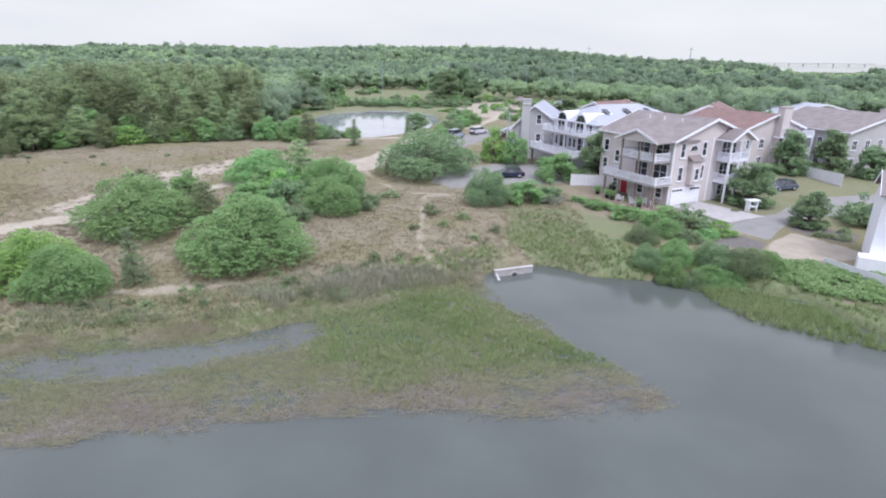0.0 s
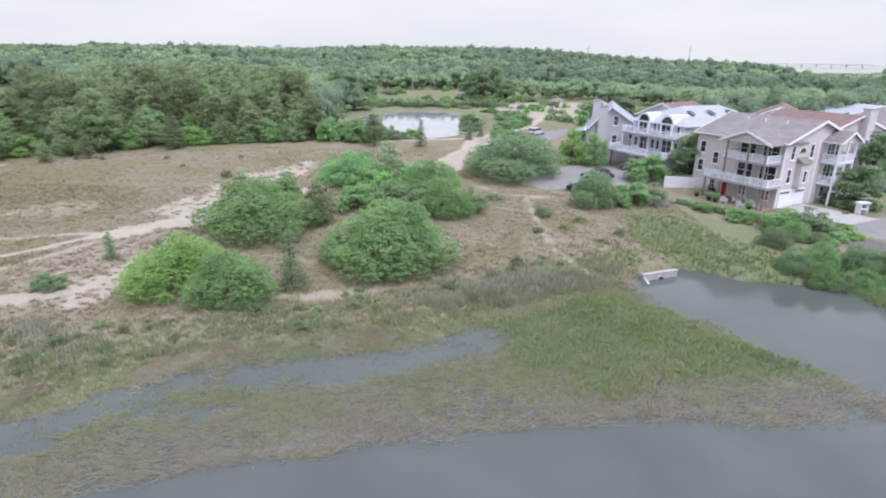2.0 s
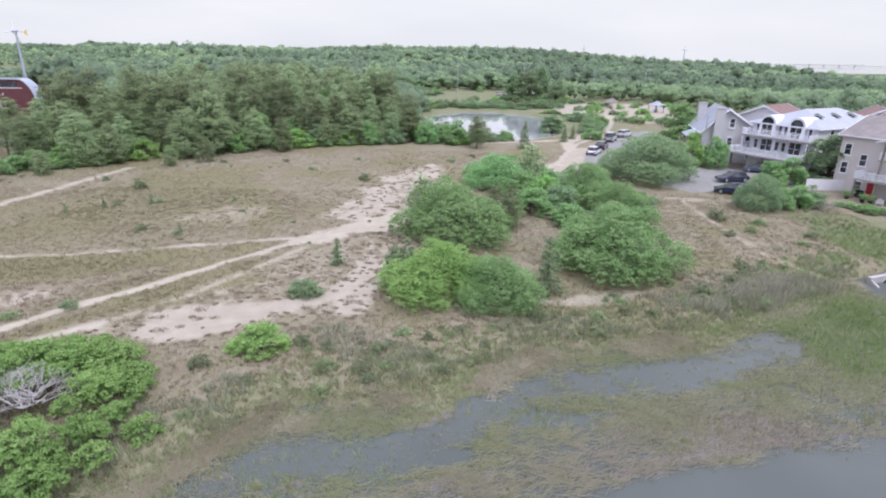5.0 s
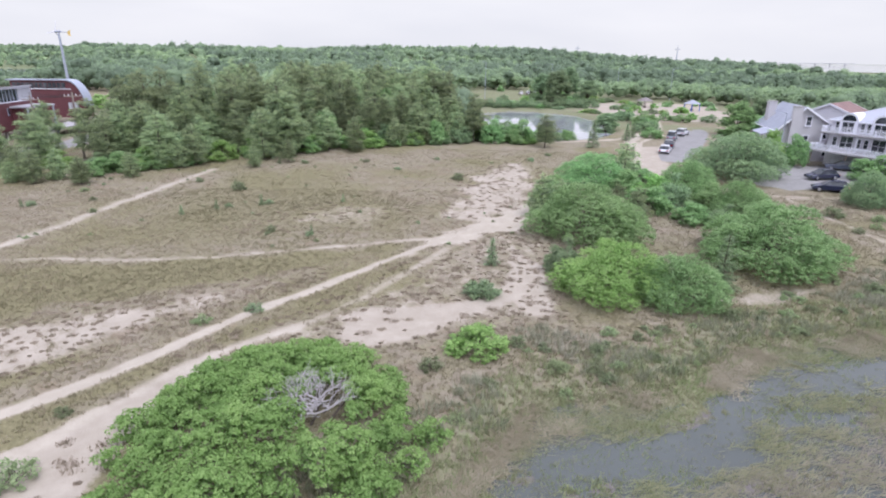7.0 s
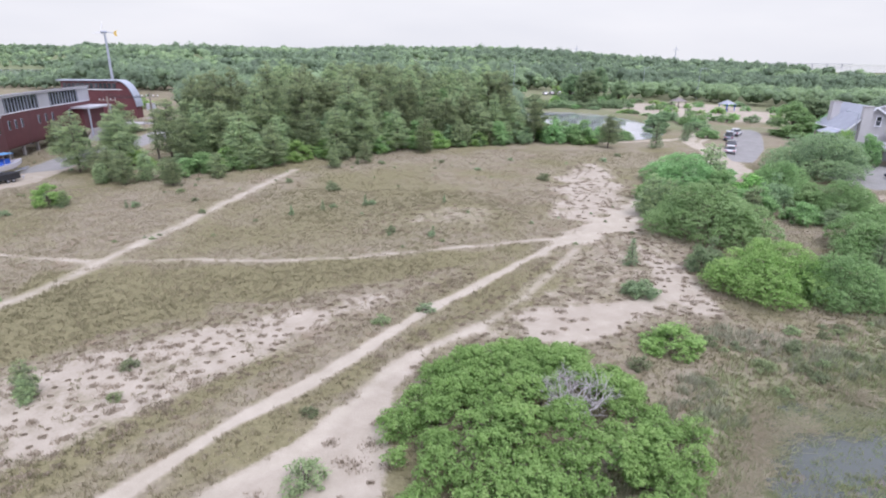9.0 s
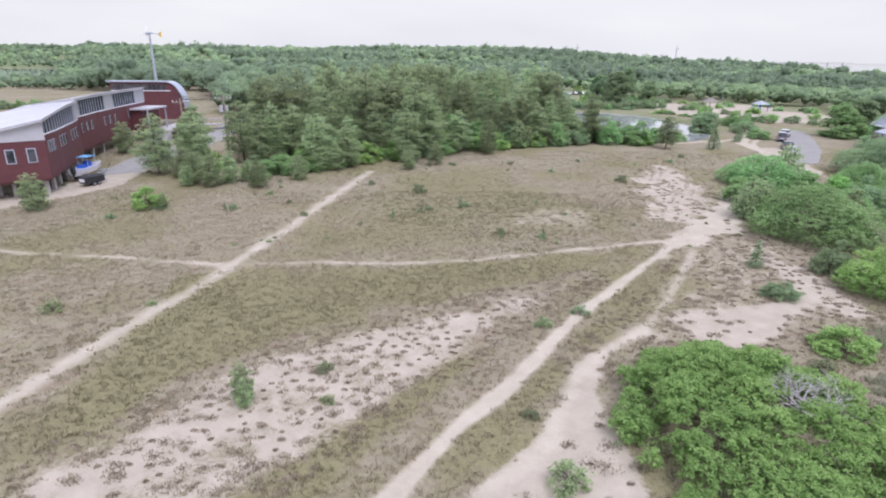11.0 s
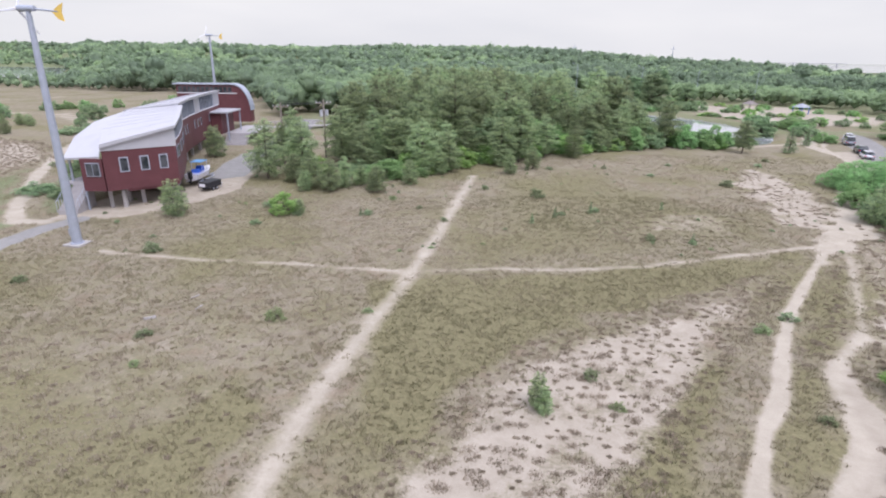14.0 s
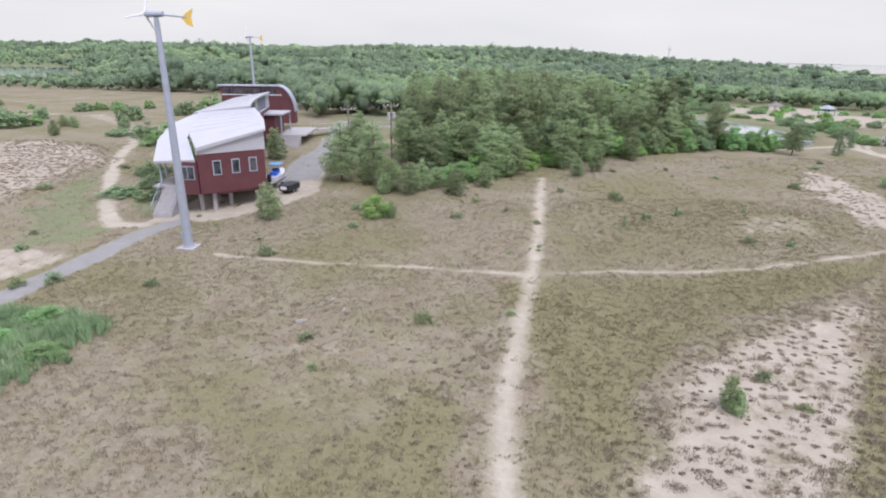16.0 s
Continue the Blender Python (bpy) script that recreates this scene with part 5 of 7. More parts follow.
# south end wall with white panel above
a, b = Vector((1.4, -10.8, 0)), Vector((-5.0, -15.5, 0))
L = (b - a).length
end = part("end_wall", boxm(0, -0.15, 1.95, L, 0.15, 6.65), M_RED, ec, "dark red end wall")
end.matrix_basis = pose(b.x, b.y, 0, 0, 0, math.degrees(math.atan2(a.y - b.y, a.x - b.x)))
pan = part("end_panel", prism([(-0.1, 6.65), (L + 0.1, 6.65), (L + 0.1, 8.9), (-0.1, 7.15)], -0.22, 0.12), M_ROOF_PALE, ec, "white metal panel under the roof edge")
pan.matrix_basis = end.matrix_basis
for x in (2.1, 4.3, 6.4):
    o = part("window", join_boxes([(x - 0.5, -0.22, 4.05, x + 0.5, -0.155, 5.8)]), M_STEEL, end)
    part("pane", join_boxes([(x - 0.37, -0.245, 4.18, x + 0.37, -0.224, 5.67)]), M_GLASS, o)
for x in (0.4, 3.9, 7.3):
    st = part("stilt", boxm(x - 0.2, 1.6, -0.8, x + 0.2, 2.0, 1.95), M_CONC, ec)
    st.matrix_basis = end.matrix_basis
# the recessed part and porch beside it, under the sweeping roof
part("porch_wall", boxm(-7.6, -15.6, 1.95, -5.1, -15.3, 5.75), M_RED, ec)
o = part("window", boxm(-7.0, -15.7, 3.7, -5.4, -15.604, 5.3), M_STEEL, ec)
for k in range(2):
    part("pane", boxm(-6.9 + k * 0.75, -15.75, 3.8, -6.25 + k * 0.75, -15.704, 5.2), M_GLASS, o)
part("porch_floor", boxm(-11.6, -13.2, 2.2, -8.0, 4, 2.4), M_GREYBOARD, ec)
for x, y, top in ((-11.0, -12.0, 5.1), (-7.8, -15.0, 5.6), (-13.0, -6.2, 6.5)):
    part("post", boxm(x - 0.1, y - 0.1, -0.8, x + 0.1, y + 0.1, top), M_STEEL, ec)
for k in range(14):
    part("step", boxm(-10.3, -17.0 + k * 0.28, -0.6, -8.1, -16.72 + k * 0.28, 0.0 + k * 0.171), M_GREYBOARD, ec)
for x in (-10.35, -8.05):
    bm = bmesh.new()
    tube(bm, (x, -17.0, 0.95), (x, -13.2, 3.35), 0.04, 0.04, 6)
    for k in range(8):
        y = -17 + k * 0.53
        z = k * 0.335
        tube(bm, (x, y, z - 0.2), (x, y, z + 0.96), 0.03, 0.03, 6)
    part("handrail", bm, M_STEEL, ec)
# far wing across the end, its roof bending down at one end
prof = [(-23.5, 2.4), (-23.5, 10.6)] + [(-10.6 + 3.6 * math.sin(t), 4.6 + 6.0 * math.cos(t)) for t in np.linspace(0, 1.45, 9)] + [(-7.0, 2.4)]
far_wing = [part("wall", prism(prof, 50.0, 52.5), M_RED, ec)]
rim = [(-24.2, 10.62), *[(-10.6 + 3.68 * math.sin(t), 4.6 + 6.08 * math.cos(t)) for t in np.linspace(0, 1.5, 9)]]
rim2 = [(x * 1.0, z + 0.3) if i == 0 else (-10.6 + 3.82 * math.sin(t), 4.6 + 6.35 * math.cos(t)) for i, ((x, z), t) in enumerate(zip(rim, [0, *np.linspace(0, 1.5, 9)]))]
far_wing.append(part("roof", prism(rim + rim2[::-1], 49.7, 52.7), M_STEEL, ec, "pale roof bending down at its end"))
for k in range(12):
    x = -23.0 + k * 1.02
    far_wing.append(part("window", boxm(x, 49.9, 8.9, x + 0.8, 49.996, 10.2), M_GLASS, ec))
far_wing.append(part("band_sill", boxm(-23.4, 49.88, 8.72, -9.8, 49.99, 8.88), M_WHITE, ec))
for o in far_wing:
    o.location = (-1.9, 3.4, 0)
# entrance block, deck, stairs and ramp
part("entrance", boxm(-12.6, 31.5, 2.4, -8.0, 38.5, 6.4), M_RED, ec)
part("entrance_roof", boxm(-12.9, 31.0, 6.42, -6.4, 39.0, 6.72), M_ROOF_PALE, ec, "flat white canopy roof")
posts(ec, [(-6.7, 31.3), (-6.7, 38.7)], -0.8, 6.4, 0.12, M_STEEL)
part("deck", boxm(-8.0, 33.0, 2.2, -2.5, 46.0, 2.45), M_GREYBOARD, ec)
for k in range(13):
    part("step", boxm(-7.6, 29.4 + k * 0.28, -0.8, -3.4, 29.68 + k * 0.28, 0.2 + k * 0.172), M_GREYBOARD, ec)
rp = [(-2.5, 44.0), (4.0, 52.0), (12.0, 58.0), (22.0, 61.0)]
for i, (p, q) in enumerate(zip(rp[:-1], rp[1:])):
    d = Vector((q[0] - p[0], q[1] - p[1], 0))
    n = Vector((-d.y, d.x, 0)).normalized() * 1.0
    z0, z1 = 2.4 - 0.5 * i, 2.4 - 0.5 * (i + 1)
    part("ramp", slab([(p[0] - n.x, p[1] - n.y, z0), (q[0] - n.x, q[1] - n.y, z1), (q[0] + n.x, q[1] + n.y, z1), (p[0] + n.x, p[1] + n.y, z0)], 0.2), M_GREYBOARD, ec, "boarded access ramp")
    for sgn in (-1, 1):
        bm = bmesh.new()
        tube(bm, (p[0] + sgn * n.x, p[1] + sgn * n.y, z0 + 1.0), (q[0] + sgn * n.x, q[1] + sgn * n.y, z1 + 1.0), 0.05, 0.05, 5)
        for k in range(9):
            f = k / 8
            x, y, z = p[0] + d.x * f + sgn * n.x, p[1] + d.y * f + sgn * n.y, z0 + (z1 - z0) * f
            tube(bm, (x, y, z - 3.4 if k % 3 == 0 else z), (x, y, z + 1.0), 0.05, 0.05, 5)
        part("handrail", bm, M_GREYBOARD, ec)


# ---- wind turbines ----
def turbine(x, y, rz, h=21.0):
    e = thing("wind_turbine", x, y, ground(x, y), rz, "tall grey steel wind turbine with yellow tail on concrete base", "wind turbine", "turbines")
    part("footing", boxm(-0.9, -0.9, -0.5, 0.9, 0.9, 0.14), M_CONC, e)
    part("flange", tube(bmesh.new(), (0, 0, 0.14), (0, 0, 0.24), 0.62, 0.62, 16), M_STEEL, e)
    for k in range(8):
        t = k * math.pi / 4
        part("bolt", tube(bmesh.new(), (0.54 * math.cos(t), 0.54 * math.sin(t), 0.24), (0.54 * math.cos(t), 0.54 * math.sin(t), 0.36), 0.035, 0.035, 6), M_STEEL, e)
    part("pole", tube(bmesh.new(), (0, 0, 0.2), (0, 0, h), 0.46, 0.23, 14), M_STEEL, e)
    part("junction_box", boxm(-0.62, -0.16, 0.9, -0.44, 0.16, 1.6), M_STEEL, e)
    part("yaw_bearing", tube(bmesh.new(), (0, 0, h), (0, 0, h + 0.35), 0.2, 0.2, 10), M_STEEL, e)
    nac = bmesh.new()
    tube(nac, (-0.9, 0, h + 0.6), (0.7, 0, h + 0.6), 0.3, 0.24, 10)
    part("nacelle", nac, M_STEEL, e)
    part("tail_boom", tube(bmesh.new(), (0.7, 0, h + 0.55), (3.0, 0, h + 0.35), 0.09, 0.07, 8), M_STEEL, e)
    tail = prism([(2.4, h + 0.35), (2.9, h - 0.25), (3.5, h - 0.45), (3.35, h + 0.3), (3.6, h + 1.05), (3.0, h + 0.75)], -0.03, 0.03)
    part("tail_fin", tail, M_YELLOW, e, "yellow tail fin")
    part("hub", tube(bmesh.new(), (-1.25, 0, h + 0.6), (-0.9, 0, h + 0.6), 0.08, 0.24, 10), M_YELLOW, e)
    for k in range(3):
        t = radians(20 + 120 * k)
        c, s_ = math.cos(t), math.sin(t)
        bm = bmesh.new()
        a = Vector((-1.05, s_ * 0.15, h + 0.6 + c * 0.15))
        q = Vector((-1.05, s_ * 2.7, h + 0.6 + c * 2.7))
        w = Vector((0.0, c, -s_))
        v = [bm.verts.new(p) for p in (a + w * 0.13, a - w * 0.13, q - w * 0.05, q + w * 0.05)]
        v2 = [bm.verts.new(Vector(p) + Vector((0.05, 0, 0))) for p in (a + w * 0.10, a - w * 0.10, q - w * 0.04, q + w * 0.04)]
        bm.faces.new(v)
        bm.faces.new(v2[::-1])
        for i in range(4):
            bm.faces.new((v[(i + 1) % 4], v[i], v2[i], v2[(i + 1) % 4]))
        part("blade", bm, M_WHITE, e)
    return e


turbine(-122.25, 53.0, -12)
turbine(-142.6, 150.0, -12, 20.0)


# ---- utility poles and street lamps ----
def utility_pole(x, y, h, transformer):
    e = thing("utility_pole", x, y, ground(x, y), 15, "weathered wooden power pole with crossarm", "utility pole", "power poles")
    part("pole", tube(bmesh.new(), (0, 0, -0.5), (0, 0, h), 0.17, 0.12, 10), M_TIMBER, e)
    part("crossarm", boxm(-1.2, -0.06, h - 0.7, 1.2, 0.06, h - 0.55), M_TIMBER, e)
    for k in (-1.1, -0.5, 0.5, 1.1):
        part("insulator", tube(bmesh.new(), (k, 0, h - 0.55), (k, 0, h - 0.3), 0.06, 0.04, 6), M_WHITE, e)
    if transformer:
        for sx in (-0.42, 0.42):
            part("transformer", tube(bmesh.new(), (sx, -0.2, h - 2.6), (sx, -0.2, h - 1.6), 0.27, 0.27, 12), M_ROOF_PALE, e)
    return e


utility_pole(-104.0, 90.2, 10.4, True)
utility_pole(-110.8, 90.4, 9.9, False)
cable = thing("power_cable", -104.0, 90.2, ground(-104.0, 90.2) + 9.9, 0, "thin dark power cables strung between two poles", "cable")
for k in (-1.1, 0.5, 1.1):
    bm = bmesh.new()
    p, q = Vector((k * math.cos(radians(15)), k * math.sin(radians(15)), 0.2)), Vector((-6.8 + k * math.cos(radians(15)), 0.2 + k * math.sin(radians(15)), -0.3))
    for i in range(6):
        a, b = p.lerp(q, i / 6), p.lerp(q, (i + 1) / 6)
        a.z, b.z = a.z - 0.8 * (i / 6) * (1 - i / 6), b.z - 0.8 * ((i + 1) / 6) * (1 - (i + 1) / 6)
        tube(bm, a, b, 0.02, 0.02, 5, False)
    part("wire", bm, M_BLACK, cable)
wires = thing("power_line", -104.0, 90.6, 11.5, 0, "thin sagging power cables between two poles", "cable")
for dy in (-0.8, 0.0, 0.8):
    bm = bmesh.new()
    prev = None
    for k in range(9):
        f = k / 8
        p = Vector((-9.0 * f, 2.9 * f + dy * 0.4, -0.1 - 0.5 * 4 * f * (1 - f) + dy * 0.2))
        if prev is not None:
            tube(bm, prev, p, 0.025, 0.025, 4, False)
        prev = p
    part("wire", bm, M_BLACK, wires)


def street_lamp(x, y, h, rz):
    e = thing("street_lamp", x, y, ground(x, y), rz, "slim grey street lamp with a curved arm", "street lamp", "street lamps")
    part("pole", tube(bmesh.new(), (0, 0, -0.3), (0, 0, h), 0.12, 0.07, 8), M_STEEL, e)
    part("arm", tube(bmesh.new(), (0, 0, h - 0.05), (1.6, 0, h + 0.35), 0.05, 0.04, 6), M_STEEL, e)
    part("lamp_head", boxm(1.5, -0.14, h + 0.28, 2.2, 0.14, h + 0.42), M_STEEL, e)
    return e


for x, y, h, r in ((-66, 226, 14.0, 180), (-29, 228, 14.0, 180), (-3, 228, 13.5, 180), (10.0, 93.0, 8.0, 180), (46, 232, 12, 0), (30, 250, 12, 0)):
    street_lamp(x, y, h, r)


# ---- cars ----
def car(x, y, rz, paint, label, length=4.5, tall=1.45, van=False, z=None):
    """A car along its own x, nose at +x."""
    e = thing("car", x, y, ground(x, y) if z is None else z, rz, label, "car", "parked cars")
    h = length / 2
    w = 0.88
    belt = 0.86 if not van else 0.98
    side = [(-h, 0.38), (-h + 0.05, 0.75), (-h + 0.35, belt + 0.02), (h - 1.25, belt), (h - 0.25, 0.70), (h, 0.52), (h - 0.04, 0.28), (-h + 0.06, 0.26)]
    bm = prism(side, -w, w)
    bmesh.ops.bevel(bm, geom=[ed for ed in bm.edges], offset=0.05, segments=1, affect="EDGES")
    part("body", bm, paint, e)
    r0, r1 = (-h + 0.15, h - 1.55) if van else (-h + 0.55, h - 1.5)
    bm = bmesh.new()
    lo = [(-h + (0.1 if van else 0.3), belt), (h - 1.1, belt)]
    c = [(lo[0][0], -w + 0.06, belt), (lo[1][0], -w + 0.06, belt), (lo[1][0], w - 0.06, belt), (lo[0][0], w - 0.06, belt)]
    t = [(r0 + 0.25, -w + 0.24, tall - 0.04), (r1 - 0.45, -w + 0.24, tall - 0.04), (r1 - 0.45, w - 0.24, tall - 0.04), (r0 + 0.25, w - 0.24, tall - 0.04)]
    va, vb = [bm.verts.new(p) for p in c], [bm.verts.new(p) for p in t]
    bm.faces.new(vb)
    for i in range(4):
        bm.faces.new((va[i], va[(i + 1) % 4], vb[(i + 1) % 4], vb[i]))
    bmesh.ops.recalc_face_normals(bm, faces=bm.faces)
    part("cabin_glass", bm, M_GLASS, e, "dark tinted car glass")
    part("roof", slab([(r0 + 0.2, -w + 0.2, tall), (r1 - 0.4, -w + 0.2, tall), (r1 - 0.4, w - 0.2, tall), (r0 + 0.2, w - 0.2, tall)], 0.05), paint, e)
    for sx in (-h + 0.82, h - 0.85):
        for sy in (-1, 1):
            wh = part("wheel", tube(bmesh.new(), (sx, sy * (w - 0.18), 0.32), (sx, sy * (w + 0.02), 0.32), 0.32, 0.32, 16), M_TYRE, e)
            part("rim", tube(bmesh.new(), (sx, sy * (w + 0.021), 0.32), (sx, sy * (w + 0.035), 0.32), 0.2, 0.18, 12), M_RIM, wh)
    for sy in (-0.62, 0.62):
        part("headlight", boxm(h - 0.12, sy - 0.2, 0.55, h + 0.012, sy + 0.2, 0.68), M_GLASS, e)
        part("tail_light", boxm(-h - 0.012, sy - 0.2, 0.62, -h + 0.1, sy + 0.2, 0.78), M_LAMP_RED, e)
        part("mirror", boxm(h - 1.5, sy * 1.6 - 0.08, belt, h - 1.36, sy * 1.6 + 0.08, belt + 0.13), paint, e)
    part("bumper", boxm(-h - 0.03, -w + 0.1, 0.34, -h + 0.02, w - 0.1, 0.5), M_BLACK, e)
    return e


car(9.2, 80.3, 188, M_CAR_BLUE, "dark blue saloon car parked on the pale drive")
car(5.8, 73.4, 155, M_CAR_BLUE, "dark blue hatchback parked beside the bushes", 4.2, 1.5, True)
car(16.4, 86.6, 150, M_CAR_GREY, "grey car parked under the balcony")
car(-5.8, 101.2, 62, M_CAR_WHITE, "white saloon car parked at the road edge", 4.6)
car(-3.0, 106.6, 64, M_CAR_BLUE, "dark car parked behind the white one", 4.4, 1.5, True)
car(1.2, 115.8, 62, M_CAR_SILVER, "silver van parked at the road edge", 4.8, 1.8, True)
car(6.0, 122.4, 52, M_CAR_WHITE, "white car parked along the road", 4.6, 1.5, True)
car(45.8, 75.6, 200, M_CAR_GREY, "grey-blue car parked behind a tree", 4.2)
for k, (p, l) in enumerate([(M_CAR_WHITE, "white car in the far car park"), (M_CAR_SILVER, "silver car in the far car park"), (M_CAR_WHITE, "white car in the far car park"), (M_CAR_GREY, "grey car in the far car park"), (M_CAR_WHITE, "white car in the far car park"), (M_CAR_BLUE, "dark car in the far car park")]):
    car(-10 + k * 3.2, 262 + 1.5 * (k % 2), 90, p, l, 4.6, 1.6, True)


# ---- boat on a trailer, and a flat trailer ----
def boat(x, y, rz):
    e = thing("boat", x, y, ground(x, y), rz, "white motor boat with blue canopy on a trailer", "boat")
    bm = bmesh.new()
    secs = []
    for k in range(7):
        f = k / 6
        px = -2.8 + 5.6 * f
        wid = 1.05 * (1 - max(0, f - 0.45) ** 2 * 2.9)
        wid = max(wid, 0.06)
        sh = 1.55 + 0.35 * f * f
        keel = 0.62 + 0.55 * f ** 3
        secs.append([bm.verts.new(c) for c in ((px, -wid, sh), (px, -wid * 0.8, keel + 0.25), (px, 0, keel), (px, wid * 0.8, keel + 0.25), (px, wid, sh))])
    for r, q in zip(secs[:-1], secs[1:]):
        for i in range(4):
            bm.faces.new((r[i], q[i], q[i + 1], r[i + 1]))
        if r is not secs[-1]:
            bm.faces.new((r[0], r[4], q[4], q[0]))
    bm.faces.new(secs[0])
    bm.faces.new(secs[-1][::-1])
    bmesh.ops.recalc_face_normals(bm, faces=bm.faces)
    part("hull", bm, M_CAR_WHITE, e)
    part("console", prism([(-0.6, 1.5), (0.5, 1.5), (0.35, 2.3), (-0.35, 2.3)], -0.4, 0.4), M_BLUE, e, "blue covered console")
    part("seat_cover", prism([(-1.6, 1.5), (-0.9, 1.5), (-0.95, 2.0), (-1.5, 2.0)], -0.5, 0.5), M_BLUE, e, "blue seat cover")
    part("canopy", boxm(-1.1, -0.8, 2.95, 0.9, 0.8, 3.02), M_LBLUE, e, "pale blue canopy top")
    for sx in (-0.9, 0.7):
        for sy in (-0.7, 0.7):
            part("canopy_pole", tube(bmesh.new(), (sx, sy, 1.5), (sx, sy, 2.95), 0.03, 0.03, 6), M_STEEL, e)
    m = part("outboard_motor", prism([(-3.2, 1.0), (-2.82, 1.0), (-2.82, 1.95), (-3.0, 2.1), (-3.35, 1.95)], -0.22, 0.22), M_BLACK, e)
    part("motor_leg", boxm(-3.1, -0.07, 0.35, -2.95, 0.07, 1.0), M_BLACK, e)
    part("trailer_frame", join_boxes([(-2.7, -0.9, 0.45, 2.2, -0.8, 0.57), (-2.7, 0.8, 0.45, 2.2, 0.9, 0.57), (2.2, -0.9, 0.45, 2.3, 0.9, 0.57), (2.3, -0.06, 0.45, 4.0, 0.06, 0.57), (-1.2, -0.8, 0.45, -1.1, 0.8, 0.66)]), M_STEEL, e)
    for sy in (-1.1, 1.1):
        wh = part("wheel", tube(bmesh.new(), (-1.15, sy - 0.1, 0.33), (-1.15, sy + 0.1, 0.33), 0.33, 0.33, 14), M_TYRE, e)
        part("rim", tube(bmesh.new(), (-1.15, sy * 1.1, 0.33), (-1.15, sy * 1.11, 0.33), 0.17, 0.17, 10), M_RIM, wh)
    part("jockey_leg", tube(bmesh.new(), (3.6, 0, 0), (3.6, 0, 0.5), 0.05, 0.05, 6), M_STEEL, e)
    return e


boat(-119.7, 78.4, 86)
tr = thing("utility_trailer", -117.0, 74.4, ground(-117.0, 74.4), 70, "black box trailer with twin wheels beside the boat", "trailer")
bm = boxm(-1.9, -0.95, 0.5, 1.9, 0.95, 1.35)
bmesh.ops.bevel(bm, geom=list(bm.edges), offset=0.06, segments=2, affect="EDGES")
part("body", bm, M_BLACK, tr)
part("lid", slab([(-1.95, -1.0, 1.42), (1.95, -1.0, 1.42), (1.95, 1.0, 1.48), (-1.95, 1.0, 1.48)], 0.08), M_BLACK, tr)
part("white_sign", boxm(-1.96, -0.6, 0.75, -1.91, 0.6, 1.25), M_WHITE, tr, "white panel on the tailgate")
for sx in (-0.5, 0.4):
    for sy in (-1.05, 1.05):
        wh = part("wheel", tube(bmesh.new(), (sx, sy - 0.1, 0.34), (sx, sy + 0.1, 0.34), 0.34, 0.34, 14), M_TYRE, tr)
        part("rim", tube(bmesh.new(), (sx, sy * 1.1, 0.34), (sx, sy * 1.115, 0.34), 0.18, 0.18, 10), M_RIM, wh)
part("drawbar", boxm(1.9, -0.06, 0.5, 3.2, 0.06, 0.62), M_STEEL, tr)
part("jockey_leg", tube(bmesh.new(), (2.9, 0, 0), (2.9, 0, 0.52), 0.05, 0.05, 6), M_STEEL, tr)
tr.scale = (0.76, 0.76, 0.85)

# ---- culvert headwall ----
wr = thing("culvert_headwall", 5.4, 46.3, -1.55, 22, "pale weathered concrete culvert headwall at the water", "culvert")
part("headwall", boxm(0, -0.15, 0, 3.7, 0.15, 1.05), M_CONC, wr)
part("coping", boxm(-0.06, -0.2, 1.05, 3.76, 0.2, 1.17), M_CONC, wr)
part("wing_wall", prism_x([(-0.9, 0.0), (-0.16, 0.0), (-0.16, 1.0), (-0.9, 0.55)], -0.1, 0.14), M_CONC, wr, "short sloping wing wall")
part("pipe", tube(bmesh.new(), (1.8, -0.3, 0.5), (1.8, -0.155, 0.5), 0.4, 0.4, 16), M_CONC, wr)
# The pipe is closed; a black disc paints the shade of its mouth.
part("pipe_mouth", tube(bmesh.new(), (1.8, -0.306, 0.5), (1.8, -0.302, 0.5), 0.31, 0.31, 16), M_BLACK, wr, "black disc standing in for the shade inside the pipe")

# ---- garden stand ----
gs = thing("garden_stand", 36.2, 64.6, ground(36.2, 64.6), 15, "small white slatted garden stand on the lawn", "stand")
for x in (0.0, 1.0):
    part("leg", boxm(x, 0, -0.1, x + 0.12, 0.7, 1.25), M_WHITE, gs)
part("shelf", boxm(0.123, 0, 0.55, 0.997, 0.7, 0.65), M_WHITE, gs)
part("top", boxm(-0.2, -0.1, 1.253, 1.3, 0.8, 1.4), M_WHITE, gs)


# ---- bleached boards lying in the meadow ----
for x, y, rz, n in ((-107.8, 37.2, 24, 2), (-106.2, 41.5, 62, 1), (-105.0, 39.2, 75, 1)):
    e = thing("weathered_board", x, y, ground(x, y), rz, "bleached weathered boards lying in dry grass", "board", "boards in the meadow")
    for k in range(n):
        part("board", boxm(-0.42, -0.04 + k * 0.22, 0.03 + 0.03 * k, 0.42, 0.05 + k * 0.22, 0.08 + 0.03 * k), M_DEAD, e)

